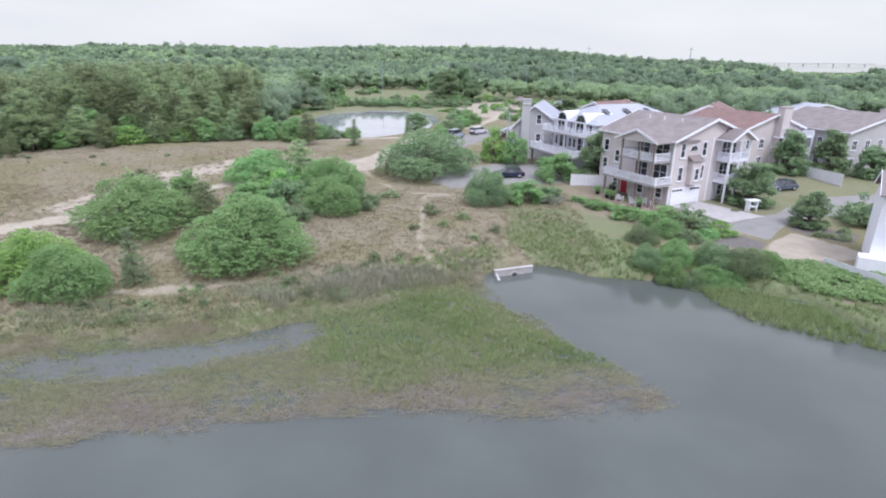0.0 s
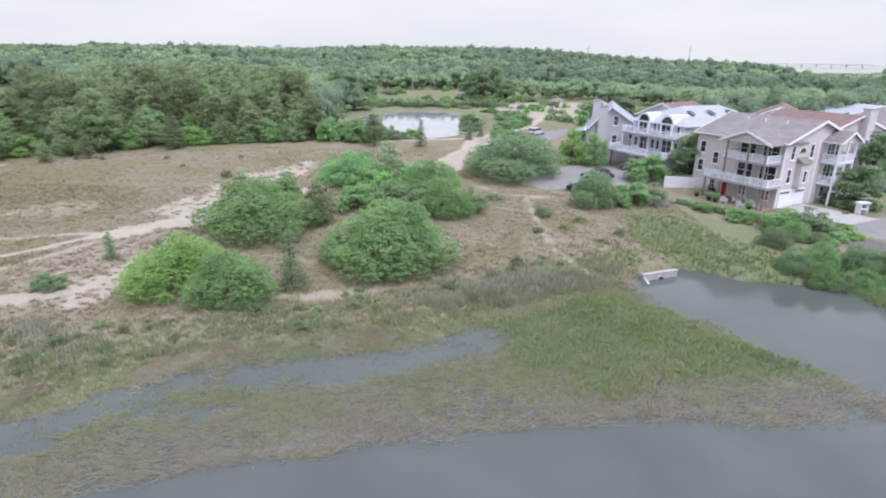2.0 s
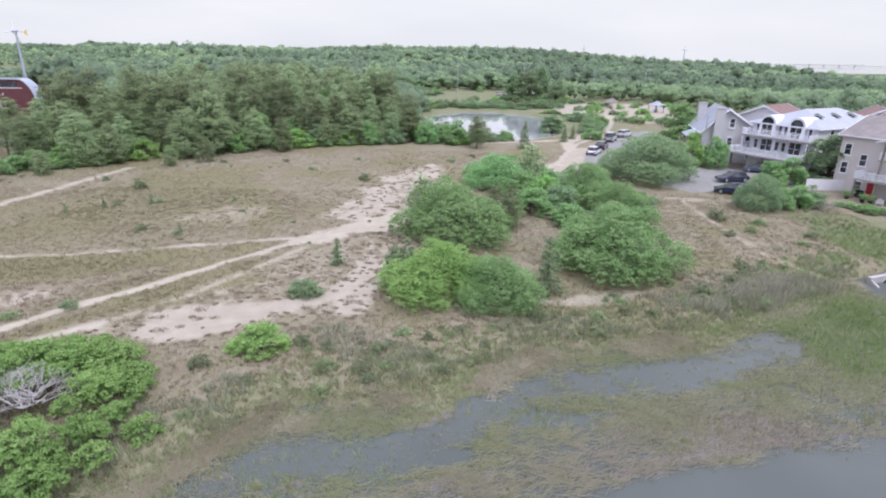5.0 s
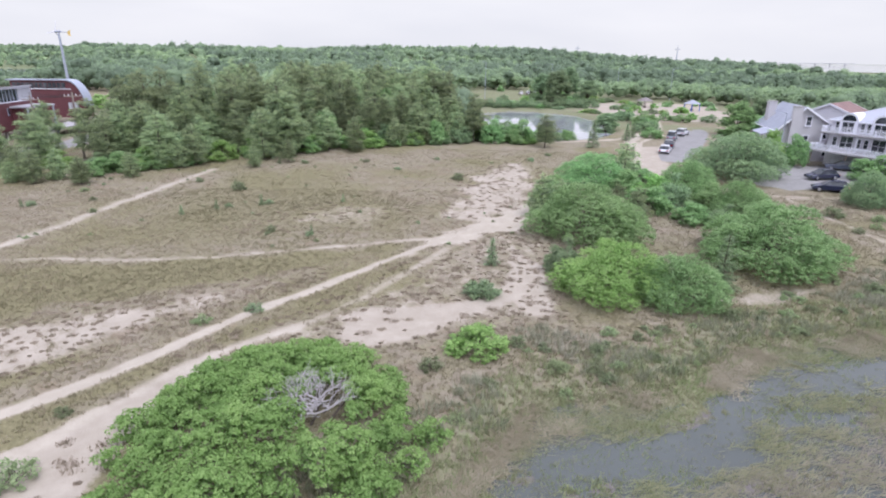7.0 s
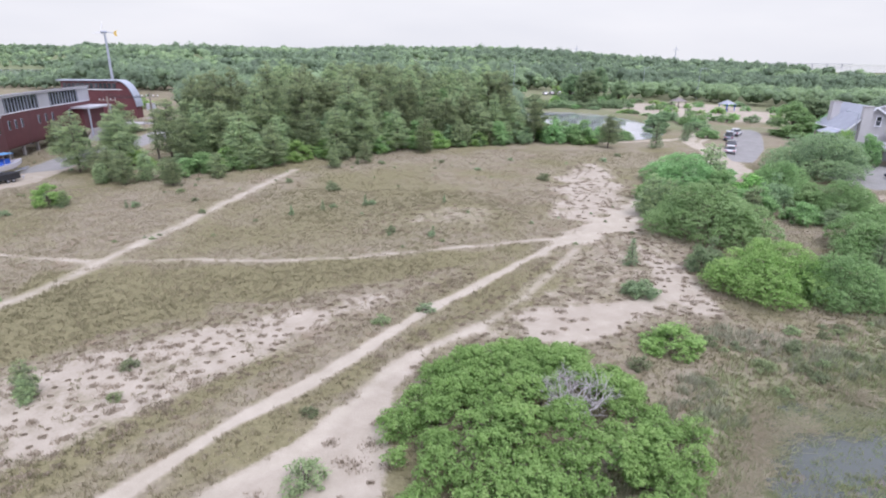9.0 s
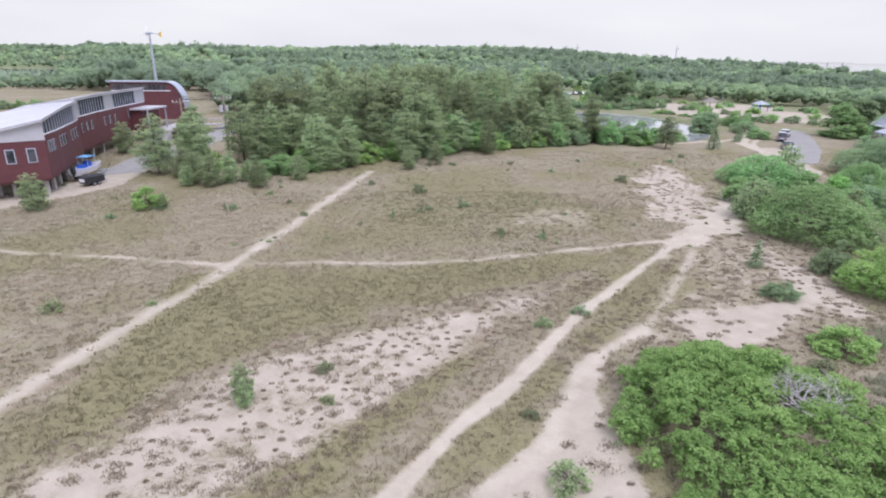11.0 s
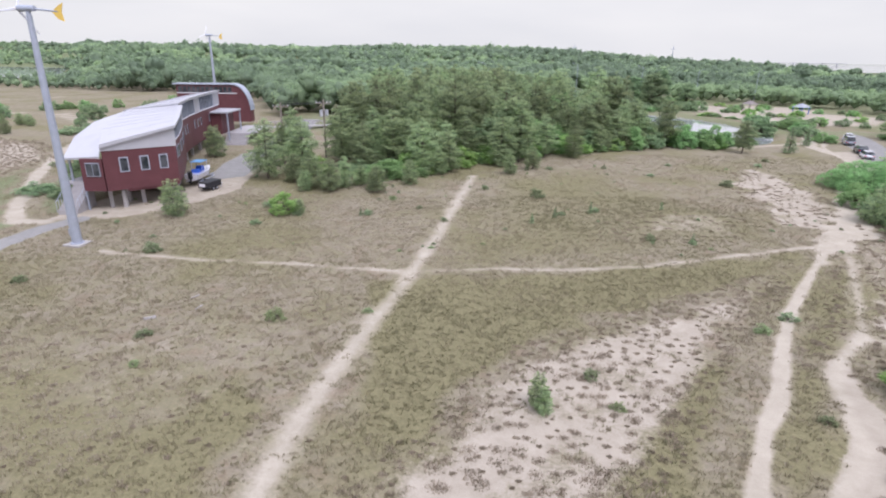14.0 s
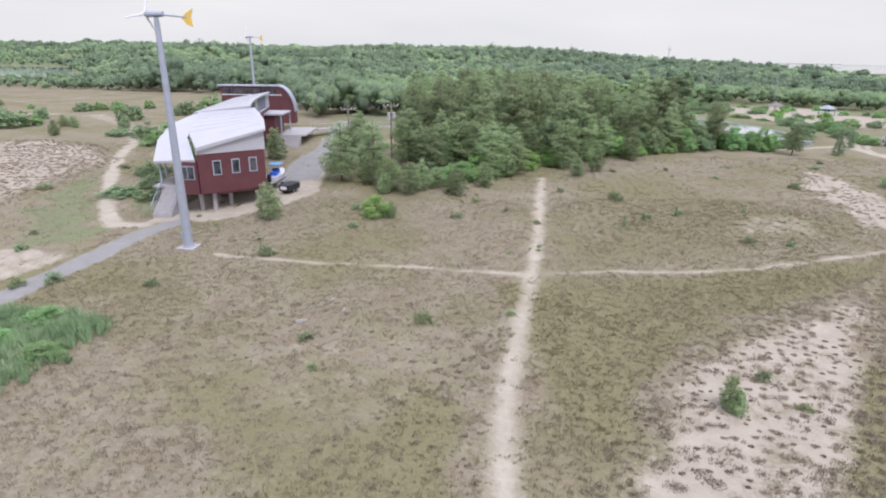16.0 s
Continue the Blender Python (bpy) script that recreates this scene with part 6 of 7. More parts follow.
# ---- picnic shelters ----
for x, y, m, l in ((22, 192, M_SHINGLE, "small shelter with a grey pointed roof"), (34, 183, M_SHINGLE_BLUE, "small shelter with a blue-grey pointed roof and blue posts")):
    e = thing("picnic_shelter", x, y, ground(x, y), 20, l, "shelter", "shelters")
    for sx in (-2, 2):
        for sy in (-2, 2):
            part("post", boxm(sx - 0.1, sy - 0.1, -0.2, sx + 0.1, sy + 0.1, 2.6), M_TIMBER if x < 30 else M_BLUE, e)
    hip_roof(e, -2.2, 2.2, -2.2, 2.2, 2.6, 4.0, m, 0.3, 2.0)
    e.scale = (0.8, 0.8, 0.85)
    part("table", boxm(-1, -0.4, 0.70, 1, 0.4, 0.76), M_TIMBER, e)
    part("table_base", boxm(-0.7, -0.1, -0.1, 0.7, 0.1, 0.70), M_TIMBER, e)

# ---- trees and shrubs ----
rng = np.random.default_rng(7)
SHRUB_L = ["rounded mid-green leafy shrub with a dense crown on dry grass", "bright yellow-green leafy shrub with a spreading crown on sand", "dark green dense evergreen shrub with a lumpy crown"]
big = [broad_tree("shrub", 10 + i, 5.5, 5.0, 40, 42000, 0.064, m, SHRUB_L[k], "shrub", grain=0.20) for i, (m, k) in enumerate([(M_LEAF, 0), (M_LEAF_BRIGHT, 1), (M_LEAF_DARK, 2)])]
mid = [broad_tree("shrub", 20 + i, 2.6, 3.2, 18, 5200, 0.088, m, SHRUB_L[k], "shrub", grain=0.26) for i, (m, k) in enumerate([(M_LEAF, 0), (M_LEAF_BRIGHT, 1), (M_LEAF_DARK, 2)])]
far_bush = [broad_tree("shrub", 23 + i, 2.6, 3.2, 11, 700, 0.22, m, SHRUB_L[k], "shrub", grain=0.5) for i, (m, k) in enumerate([(M_LEAF, 0), (M_LEAF_BRIGHT, 1), (M_LEAF_DARK, 2)])]
small = [broad_tree("bush", 26 + i, 0.8, 0.8, 10, 800, 0.048, m, l, "bush", grain=0.12) for i, (m, l) in enumerate([(M_LEAF_DUSTY, "small rounded dusty green bush in the dry grass"), (M_LEAF_PALE, "small pale green bush on sandy ground"), (M_LEAF_DARK, "small dark green bush in the meadow")])]
pines = [pine_tree("pine_tree", 30 + i, 10.0, 3.1, 12, M_PINE, "dark green pine tree with an uneven crown in the wood", 0.10 + 0.06 * i, 8000, 0.125, grain=0.30) for i in range(5)]
young = [pine_tree("young_pine", 36 + i, 3.2, 1.45, 8, M_PINE, "young bushy pine with upright shoots in the meadow", 0.10, 2000, 0.10, grain=0.2) for i in range(2)]
cedar = pine_tree("cedar_tree", 40, 4.0, 1.0, 11, M_LEAF_DARK, "narrow dark green cedar standing alone", 0.06, 1800, 0.08, "tree", True, grain=0.2)
tall = [broad_tree("tree", 50 + i, 3.2, 7.0, 36, 13000, 0.11, m, l, "tree", 1.6, 0.6, grain=0.32) for i, (m, l) in enumerate([(M_LEAF, "green broadleaf tree with a full rounded crown"), (M_LEAF_DARK, "dark green broadleaf tree beside the houses")])]

# x, y, width factor, height factor, kind
for x, y, s, sz, k in [(-32.9, 41.2, 0.84, 0.78, 1), (-28.2, 39.2, 0.62, 0.76, 0), (-31.2, 55.0, 1.15, 1.02, 0), (-17.2, 47.4, 1.12, 1.1, 0), (-25.5, 76, 0.95, 0.85, 0), (-2.6, 82, 1.3, 1.25, 2), (-14.5, 71.5, 0.75, 0.85, 0),
                       (-12.2, 62, 0.62, 0.8, 0), (5.5, 66.0, 0.5, 0.85, 2), (19.0, 47.6, 0.26, 0.40, 2), (20.6, 45.9, 0.28, 0.42, 0), (21.6, 48.0, 0.30, 0.46, 0), (22.3, 45.2, 0.30, 0.44, 2), (23.8, 45.5, 0.32, 0.44, 0), (25.4, 45.2, 0.30, 0.42, 0), (24.8, 47.6, 0.32, 0.46, 2), (27.2, 46.4, 0.36, 0.44, 2), (29.4, 46.8, 0.32, 0.36, 0), (20.4, 53.4, 0.30, 0.36, 2), (23.4, 55.6, 0.30, 0.36, 0), (35.2, 115, 1.0, 1.3, 0)]:
    put(big[k], x, y, rng.uniform(0, 360), s, sz)
for x, y, s, sz, k in [(-22.5, 63, 1.1, 1.05, 0), (-18.5, 79, 1.0, 0.7, 0), (-33.5, 62.0, 1.0, 1.1, 2), (-20, 68, 1.1, 1.0, 1), (-32.5, 68, 0.9, 1.0, 0), (-35.9, 45.5, 0.62, 0.92, 2), (-18.8, 59.2, 0.9, 0.8, 0), (-19.0, 65.5, 1.0, 1.15, 2), (-15.9, 58.4, 0.75, 0.7, 2), (-14.6, 64.4, 1.0, 1.0, 0), (-9.2, 64.0, 0.8, 0.8, 2), (-22.6, 70.5, 1.1, 1.15, 0), (10.2, 67.2, 1.0, 0.95, 0),
                       (13.0, 68.2, 0.8, 0.7, 2), (15.8, 79.2, 1.25, 1.3, 0), (23.5, 58.0, 1.0, 0.8, 0), (26.6, 57.6, 0.9, 0.8, 2), (21, 61.5, 0.8, 0.5, 0), (29.5, 57.0, 0.7, 0.4, 1), (25.4, 54.6, 0.7, 0.35, 2), (27.6, 55.4, 0.6, 0.3, 0),
                       (18.5, 65.4, 0.6, 0.35, 0), (11, 90, 0.9, 1.7, 0), (7.6, 91.5, 1.0, 1.6, 1), (46.5, 61.0, 0.95, 1.0, 2), (48, 58.6, 0.8, 0.8, 0), (-104.5, 63.8, 0.8, 0.72, 1), (-45, 113.5, 1.5, 1.2, 0), (-38.5, 114.5, 1.4, 1.1, 1), (-33, 114, 1.2, 0.9, 0),
                       (-62, 102.6, 1.3, 0.9, 1), (-82, 91, 1.2, 0.9, 1), (-96, 79.8, 1.0, 0.8, 0), (-55, 106.5, 1.2, 0.9, 0), (-93.5, 81.5, 1.0, 1.0, 0), (-44, 31.8, 0.8, 0.5, 1), (-43.2, 40.4, 0.55, 0.42, 2), (0, 128, 1.2, 0.9, 2), (4, 140, 1.4, 1.1, 0),
                       (2, 152, 1.4, 1.0, 2), (-2, 118.5, 1.0, 0.7, 0), (-140, 96, 1.3, 0.9, 0), (-143, 104, 1.3, 1.0, 2), (-156, 118, 1.2, 1.0, 2), (-123.6, 32.4, 0.55, 0.36, 0), (-126.5, 37.2, 0.6, 0.4, 0), (-127.5, 33.5, 0.7, 0.42, 0), (-138.5, 72, 1.0, 0.4, 2), (-136.0, 77, 1.0, 0.45, 2), (-134.0, 70.5, 0.8, 0.35, 2), (-139.5, 84, 1.1, 0.6, 2)]:
    put(mid[k], x, y, rng.uniform(0, 360), s, sz)
for x, y, s, k in [(-107, 34.6, 0.8, 0), (-98.7, 37.4, 1.0, 1), (-114.2, 51.4, 1.4, 0), (-102.8, 63.0, 0.8, 2), (-107.0, 66.5, 1.0, 2), (-94.6, 63.9, 0.9, 2), (-106.6, 59.6, 0.8, 2), (-72.9, 71.8, 1.5, 0), (-71.4, 63.9, 0.7, 2), (-67.0, 65.1, 0.7, 2), (-63.9, 55.1, 0.8, 0),
                   (-59.8, 54.0, 0.6, 2), (-76.6, 26.3, 0.6, 1), (-77.3, 29.3, 0.8, 0), (-63, 35.4, 0.8, 1), (-64.8, 19.9, 1.4, 1), (-44, 78.2, 1.3, 0), (-60, 37.3, 0.9, 2), (-122, 44.2, 0.9, 0), (-130.5, 44.8, 1.1, 2), (-105.8, 30.8, 0.5, 1), (-92.0, 38.5, 0.5, 1), (-85.6, 61.0, 0.6, 0),
                   (-1.2, 61.9, 1.5, 0), (-6.7, 68.6, 1.5, 1), (2.5, 60.0, 1.0, 1), (-2.5, 56.0, 0.8, 0), (0.5, 57.5, 0.9, 1), (3.6, 53.5, 0.9, 1), (6.0, 56, 1.0, 0), (-8, 44, 0.9, 0), (-5.5, 47.5, 1.0, 0), (-11.5, 41.5, 1.0, 0), (-13.5, 43.5, 0.9, 1), (-25.5, 36.8, 1.0, 0), (-21, 37.2, 0.8, 1),
                   (-36.5, 31.5, 0.8, 0), (-39.5, 29.5, 0.9, 1), (-41.5, 32.5, 1.0, 0), (-47, 29.5, 1.0, 0), (-35, 34.0, 0.8, 1), (-65.7, 24.6, 0.7, 0), (-88.5, 66, 0.6, 0), (-92.0, 70, 0.8, 1), (-79.5, 75.5, 0.8, 0), (-53.0, 84, 0.7, 2), (-58.5, 90, 0.8, 0), (-68, 88, 0.8, 0), (-47, 92, 0.7, 2),
                   (-31.5, 92, 0.9, 2), (-28, 96, 0.8, 0), (-150, 75, 1.3, 1), (-146, 88, 1.2, 0), (-138, 52, 0.8, 2), (-140, 57, 0.7, 0), (-133, 44, 1.0, 1), (39.4, 56.4, 0.9, 1), (40.5, 56.0, 0.9, 1), (41.6, 55.6, 0.9, 1), (42.8, 57.6, 0.9, 2), (34.6, 64.6, 0.7, 0)]:
    put(small[k], x, y, rng.uniform(0, 360), s * rng.uniform(0.9, 1.1), s * rng.uniform(0.75, 1.1))
for i in range(70):
    x, y = rng.uniform(-128, -38), rng.uniform(50, 92)
    put(small[i % 3], x, y, rng.uniform(0, 360), rng.uniform(0.18, 0.45))
for i in range(60):
    x = rng.uniform(-46, 2)
    y = float(interp_shore(x)) + rng.uniform(1.2, 7.0)
    put(small[(i * 7) % 2], x, y, rng.uniform(0, 360), rng.uniform(0.35, 0.9), rng.uniform(0.3, 0.7))
for x, y, s in [(-24.1, 41.2, 1.25), (-41.9, 46.6, 0.66), (-17.9, 105.6, 1.3), (-8.6, 114.5, 0.9), (-6.2, 118, 0.8), (-95.4, 63.5, 0.26), (-72.4, 62.9, 0.31), (-67.7, 64.6, 0.36), (-59.6, 54.5, 0.26), (-75.5, 60.7, 0.31), (-71.7, 87.2, 0.36), (-58.3, 66.2, 0.26)]:
    put(cedar, x, y, rng.uniform(0, 360), s)
for x, y, s in [(-116.8, 62.6, 1.35), (-102.5, 63.5, 0.6), (-25.5, 57.8, 1.35), (-20.5, 78.0, 1.7), (-124.6, 97.5, 1.7), (-99, 76, 1.3), (-95, 74.5, 0.9), (-90, 78, 1.1), (-86, 84, 1.3), (-104, 74, 0.9), (-27, 60.5, 1.2), (-35.2, 60.8, 1.5), (-32.8, 61.8, 1.3)]:
    put(young[int(abs(x)) % 2], x, y, rng.uniform(0, 360), s)
for x, y, s, sz, k in [(22.6, 79.8, 1.15, 1.08, 1), (37.9, 68.4, 0.98, 0.80, 1), (40.0, 59.4, 0.60, 0.60, 1), (51.8, 85.2, 0.8, 1.0, 1), (58, 85.5, 0.8, 1.0, 1), (15.5, 106, 1.2, 1.0, 0), (52, 97, 1.3, 1.2, 0), (33, 100, 1.1, 1.1, 1), (-8, 132, 1.0, 0.7, 1), (18, 122, 1.4, 1.1, 0), (26, 128, 1.5, 1.2, 1), (63, 83.5, 0.8, 0.7, 1)]:
    put(tall[k], x, y, rng.uniform(0, 360), s, sz)
put(young[0], -81.2, 26.3, 30, 0.56, 0.72, 0, "upright olive green sapling standing on open sand")
put(young[1], -80.9, 25.8, 160, 0.42, 0.5, 0, "small olive green sapling on open sand")
# round shrubs and a brownish pine along the near side of the pond
for x, y, w, h, k in [(-47.5, 108.5, 1.15, 1.5, 0), (-43.0, 110.0, 1.0, 1.2, 2), (-36.5, 110.5, 1.1, 1.5, 0), (-31.0, 111.0, 1.15, 1.55, 0), (-39.5, 116.0, 1.2, 1.5, 2), (-34.0, 117.0, 1.2, 1.3, 2), (-24.0, 114.5, 1.0, 0.8, 2), (-20.5, 116.5, 1.0, 0.75, 0)]:
    put(mid[k], x, y, rng.uniform(0, 360), w, h)
put(pines[3], -40.0, 111.5, 40, 1.0, 0.95, 0, "brownish ragged pine beside the pond")
# pines and young trees that stand apart at the edge of the wood
for x, y, h, w, k in [(-110.8, 80.5, 8.6, 3.2, 1), (-106.4, 83.5, 8.6, 3.2, 0), (-101.0, 88.5, 9.6, 3.6, 2), (-97.5, 86.0, 7.8, 3.0, 0), (-93.0, 88.5, 9.2, 3.4, 3), (-88.4, 84.0, 8.4, 3.4, 0), (-84.4, 86.0, 6.4, 2.6, 1), (-75.4, 91.5, 8.6, 3.2, 0), (-72.0, 94.5, 10.5, 3.4, 2),
                      (-66.5, 100.0, 7.4, 2.8, 1), (-61.5, 98.5, 6.2, 2.3, 0), (-70.6, 88.4, 3.6, 1.6, 1), (-74.8, 84.6, 3.2, 1.5, 0), (-94.4, 73.5, 3.8, 1.7, 1), (-103.6, 75.4, 4.6, 2.2, 0), (-100.6, 73.6, 4.4, 2.0, 1), (-97.0, 77.5, 3.0, 1.5, 0), (-106.5, 78.4, 4.2, 1.9, 1), (-26.8, 106.0, 6.2, 2.7, 2), (-51.0, 108.5, 7.6, 2.9, 1)]:
    put(pines[k], x, y, rng.uniform(0, 360), w / 3.1, h / 10.0, 0, "pine with ragged plumes standing at the wood's edge")
# the pine wood
EDGE_X = [-113, -104, -96, -88, -81.8, -73.7, -66.6, -53.4, -40]
EDGE_Y = [86, 83, 81, 84, 91, 97, 102, 106, 113]
for i in range(270):
    x = rng.uniform(-114, -40)
    e0 = np.interp(x, EDGE_X, EDGE_Y) + 1.5
    y = e0 + 78 * rng.uniform(0, 1) ** 1.4
    if x < -104 and y > 95:
        x += 12
    if x > -40 - 0.3 * (y - 113):
        x -= 30
    if inside(x, y, [(-118, 92), (-105.5, 93), (-95, 112), (-95, 152), (-122, 152)]) > 0 or inside(x, y, [(-109, 94), (-108, 76), (-94, 76), (-99, 94)]) > 0:
        x += 24
        y += 12
    k = 0.62 + 0.5 * min(1.0, (y - e0) / 14.0)
    if i % 9 == 0:
        put(tall[i % 2], x, y, rng.uniform(0, 360), k * rng.uniform(0.9, 1.2), k * rng.uniform(0.9, 1.25))
    else:
        put(pines[i % 5], x, y, rng.uniform(0, 360), k * rng.uniform(0.75, 1.45), k * rng.uniform(0.66, 1.3))
for i in range(46):
    t = rng.uniform(0, 2 * math.pi)
    x, y = -22 + 22.5 * math.cos(t) * rng.uniform(0.98, 1.2), 150 + 37 * math.sin(t) * rng.uniform(0.98, 1.15)
    if -24 < x < 2 and y < 125 or x < -60:
        continue
    low = 0.45 if y > 150 else 1.0
    put((far_bush if y > 140 else mid)[i % 3], x, y, rng.uniform(0, 360), rng.uniform(0.6, 1.5) * (0.6 + 0.4 * low), rng.uniform(0.5, 1.1) * low)
for i in range(40):
    x, y = rng.uniform(2, 50), rng.uniform(140, 212)
    put(far_bush[i % 3], x, y, rng.uniform(0, 360), rng.uniform(0.5, 0.9), rng.uniform(0.4, 0.7))
for i in range(24):
    x, y = rng.uniform(-230, -140), rng.uniform(115, 185)
    put(far_bush[(0, 2, 2)[i % 3]] if i % 2 else young[0], x, y, rng.uniform(0, 360), rng.uniform(0.5, 1.3), rng.uniform(0.4, 1.1))
for i in range(58):
    x = rng.uniform(-105, -40)
    y = float(np.interp(x, EDGE_X, EDGE_Y)) + rng.uniform(-1.0, 2.6)
    if abs(x + 80.5) < 2.0:
        continue
    s2 = rng.uniform(0.55, 1.15)
    if i % 4 == 0:
        put(young[i % 2], x, y, rng.uniform(0, 360), s2 * 1.4, s2 * 1.5)
    else:
        put(mid[(0, 2, 0, 1)[i % 4]], x, y, rng.uniform(0, 360), s2 * 1.1, s2 * 0.8)
for x, y, w, h, k in [(-193.4, 131.2, 2.0, 1.5, 2), (-198.6, 170, 1.1, 0.9, 2), (-196, 174, 0.9, 0.7, 0), (-190.6, 174.7, 1.1, 0.8, 2), (-174.2, 148, 1.3, 1.3, 2), (-184, 179.5, 0.8, 0.8, 0), (-165.8, 162.2, 1.3, 1.3, 2), (-161, 168, 1.6, 1.5, 0), (-169, 134.1, 0.6, 0.8, 2), (-152, 122, 1.5, 1.0, 0), (-155, 165, 1.5, 1.4, 0), (-148, 172, 1.6, 1.3, 1), (-150, 110, 1.3, 0.9, 0)]:
    put(far_bush[k], x, y, rng.uniform(0, 360), w, h)
for x, y, w, h in [(-3, 214, 1.7, 1.7), (2, 222, 1.6, 1.9), (-7, 226, 1.4, 1.5), (6, 206, 1.2, 1.2), (-48, 196, 1.6, 1.5), (-53, 204, 1.7, 1.7), (-45, 210, 1.5, 1.4)]:
    put(tall[1], x, y, rng.uniform(0, 360), w, h)
for i in range(34):
    x = -44 + 1.35 * i + rng.uniform(-0.8, 0.8)
    put(far_bush[2], x, 187 + rng.uniform(-1, 5), rng.uniform(0, 360), rng.uniform(0.5, 0.9), rng.uniform(0.5, 1.0))
for i in range(45):
    y = rng.uniform(188, 285)
    x = rng.uniform(-44 - 0.36 * (y - 180), 20)
    if inside(x, y, PARK) < 0:
        put(far_bush[i % 3], x, y, rng.uniform(0, 360), rng.uniform(0.7, 1.5), rng.uniform(0.45, 0.95) * (0.7 + 0.5 * (y - 188) / 97))
for o in (*big, *mid, *far_bush, *small, *pines, *young, cedar, *tall):
    retire(o)

# the great thicket with bleached branches
th = thing("thicket", -54.3, 23.0, ground(-54.3, 23.0) - 0.1, 0, "wide bright green thicket with bleached dead branches", "shrub")
r2 = np.random.default_rng(77)
blobs = []
for i in range(92):
    t, r = 2.4 * i, 6.9 * math.sqrt((i + 0.5) / 92)
    x, y = r * math.cos(t) * (1 + 0.10 * math.sin(2.3 * t)), r * math.sin(t) * 1.08
    if math.hypot((x - 2.0) / 1.9, (y + 0.1) / 1.2) < 1.0:
        continue
    rr = r2.uniform(0.55, 1.35)
    blobs.append((x, y, max(0.45, 2.75 * (1 - (r / 7.9) ** 2)) * r2.uniform(0.62, 1.12), rr, rr * 0.75))
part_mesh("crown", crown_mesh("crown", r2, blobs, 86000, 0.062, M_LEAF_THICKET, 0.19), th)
bm = bmesh.new()
for i in range(16):
    t = i * 0.57 + r2.uniform(-0.3, 0.3)
    branches(r2, bm, (2.0 + r2.uniform(-0.7, 0.5), 0.2 + r2.uniform(-0.5, 0.4), 1.5 + r2.uniform(0, 0.5)), tuple(Vector((math.cos(t) * 1.1, math.sin(t) * 0.7, r2.uniform(0.25, 0.7))).normalized()), r2.uniform(0.75, 1.3), r2.uniform(0.035, 0.06), 3, 0.75)
part("dead_wood", bm, M_DEAD, th, "bleached grey dead branches")
for b in blobs[::4]:
    part("stem", tube(bmesh.new(), (b[0] * 0.5, b[1] * 0.5, -0.3), (b[0], b[1], b[2]), 0.09, 0.04, 5, False), M_BARK, th)
# bare twiggy shrub by the hedge
tw = thing("bare_shrub", 13.6, 66.2, ground(13.6, 66.2), 0, "bare pale twiggy shrub beside the hedge", "shrub")
bm = bmesh.new()
for i in range(7):
    t = i * 0.9
    branches(r2, bm, (0.1 * math.cos(t), 0.1 * math.sin(t), -0.1), tuple(Vector((math.cos(t) * 0.7, math.sin(t) * 0.7, 0.7)).normalized()), 0.9, 0.04, 3, 0.5)
part("twig_crown", bm, M_DEAD, tw)
# creeping plants over the bank below the gravel
gc = thing("ground_cover", 31.5, 45.0, ground(31.5, 45.0), 0, "low dense green creeping plants over the bank", "plants")
blobs = []
for i in range(300):
    x, y = r2.uniform(27, 40), r2.uniform(39, 49)
    if inside(x, y, [(28, 46), (29.5, 47.8), (34.0, 48.4), (38.6, 45.5), (39.5, 40), (36, 39.5), (31, 42.6)]) > 0:
        blobs.append((x - 31.5, y - 45.0, ground(x, y) - ground(31.5, 45.0) + 0.12, r2.uniform(0.5, 0.9), r2.uniform(0.2, 0.4)))
low = min(b[2] for b in blobs) - 0.1
part_mesh("leaves", crown_mesh("leaves", r2, [(b[0], b[1], b[2] - low, b[3], b[4]) for b in blobs], 20000, 0.085, M_LEAF, 0.3), gc).location.z = low
# clipped hedge in front of the patio
hd = thing("hedge", 16.4, 68.0, ground(19, 64), -46, "low clipped green hedge along the garden edge", "hedge")
blobs = [(k * 0.55, 0.15 * math.sin(k), 0.45, 0.5, 0.42) for k in range(19)]
part_mesh("leaves", crown_mesh("leaves", r2, blobs, 3600, 0.08, M_LEAF, 0.2), hd)
for k in range(8):
    part("stem", boxm(k * 1.1, -0.04, -0.4, k * 1.1 + 0.08, 0.04, 0.5), M_BARK, hd)


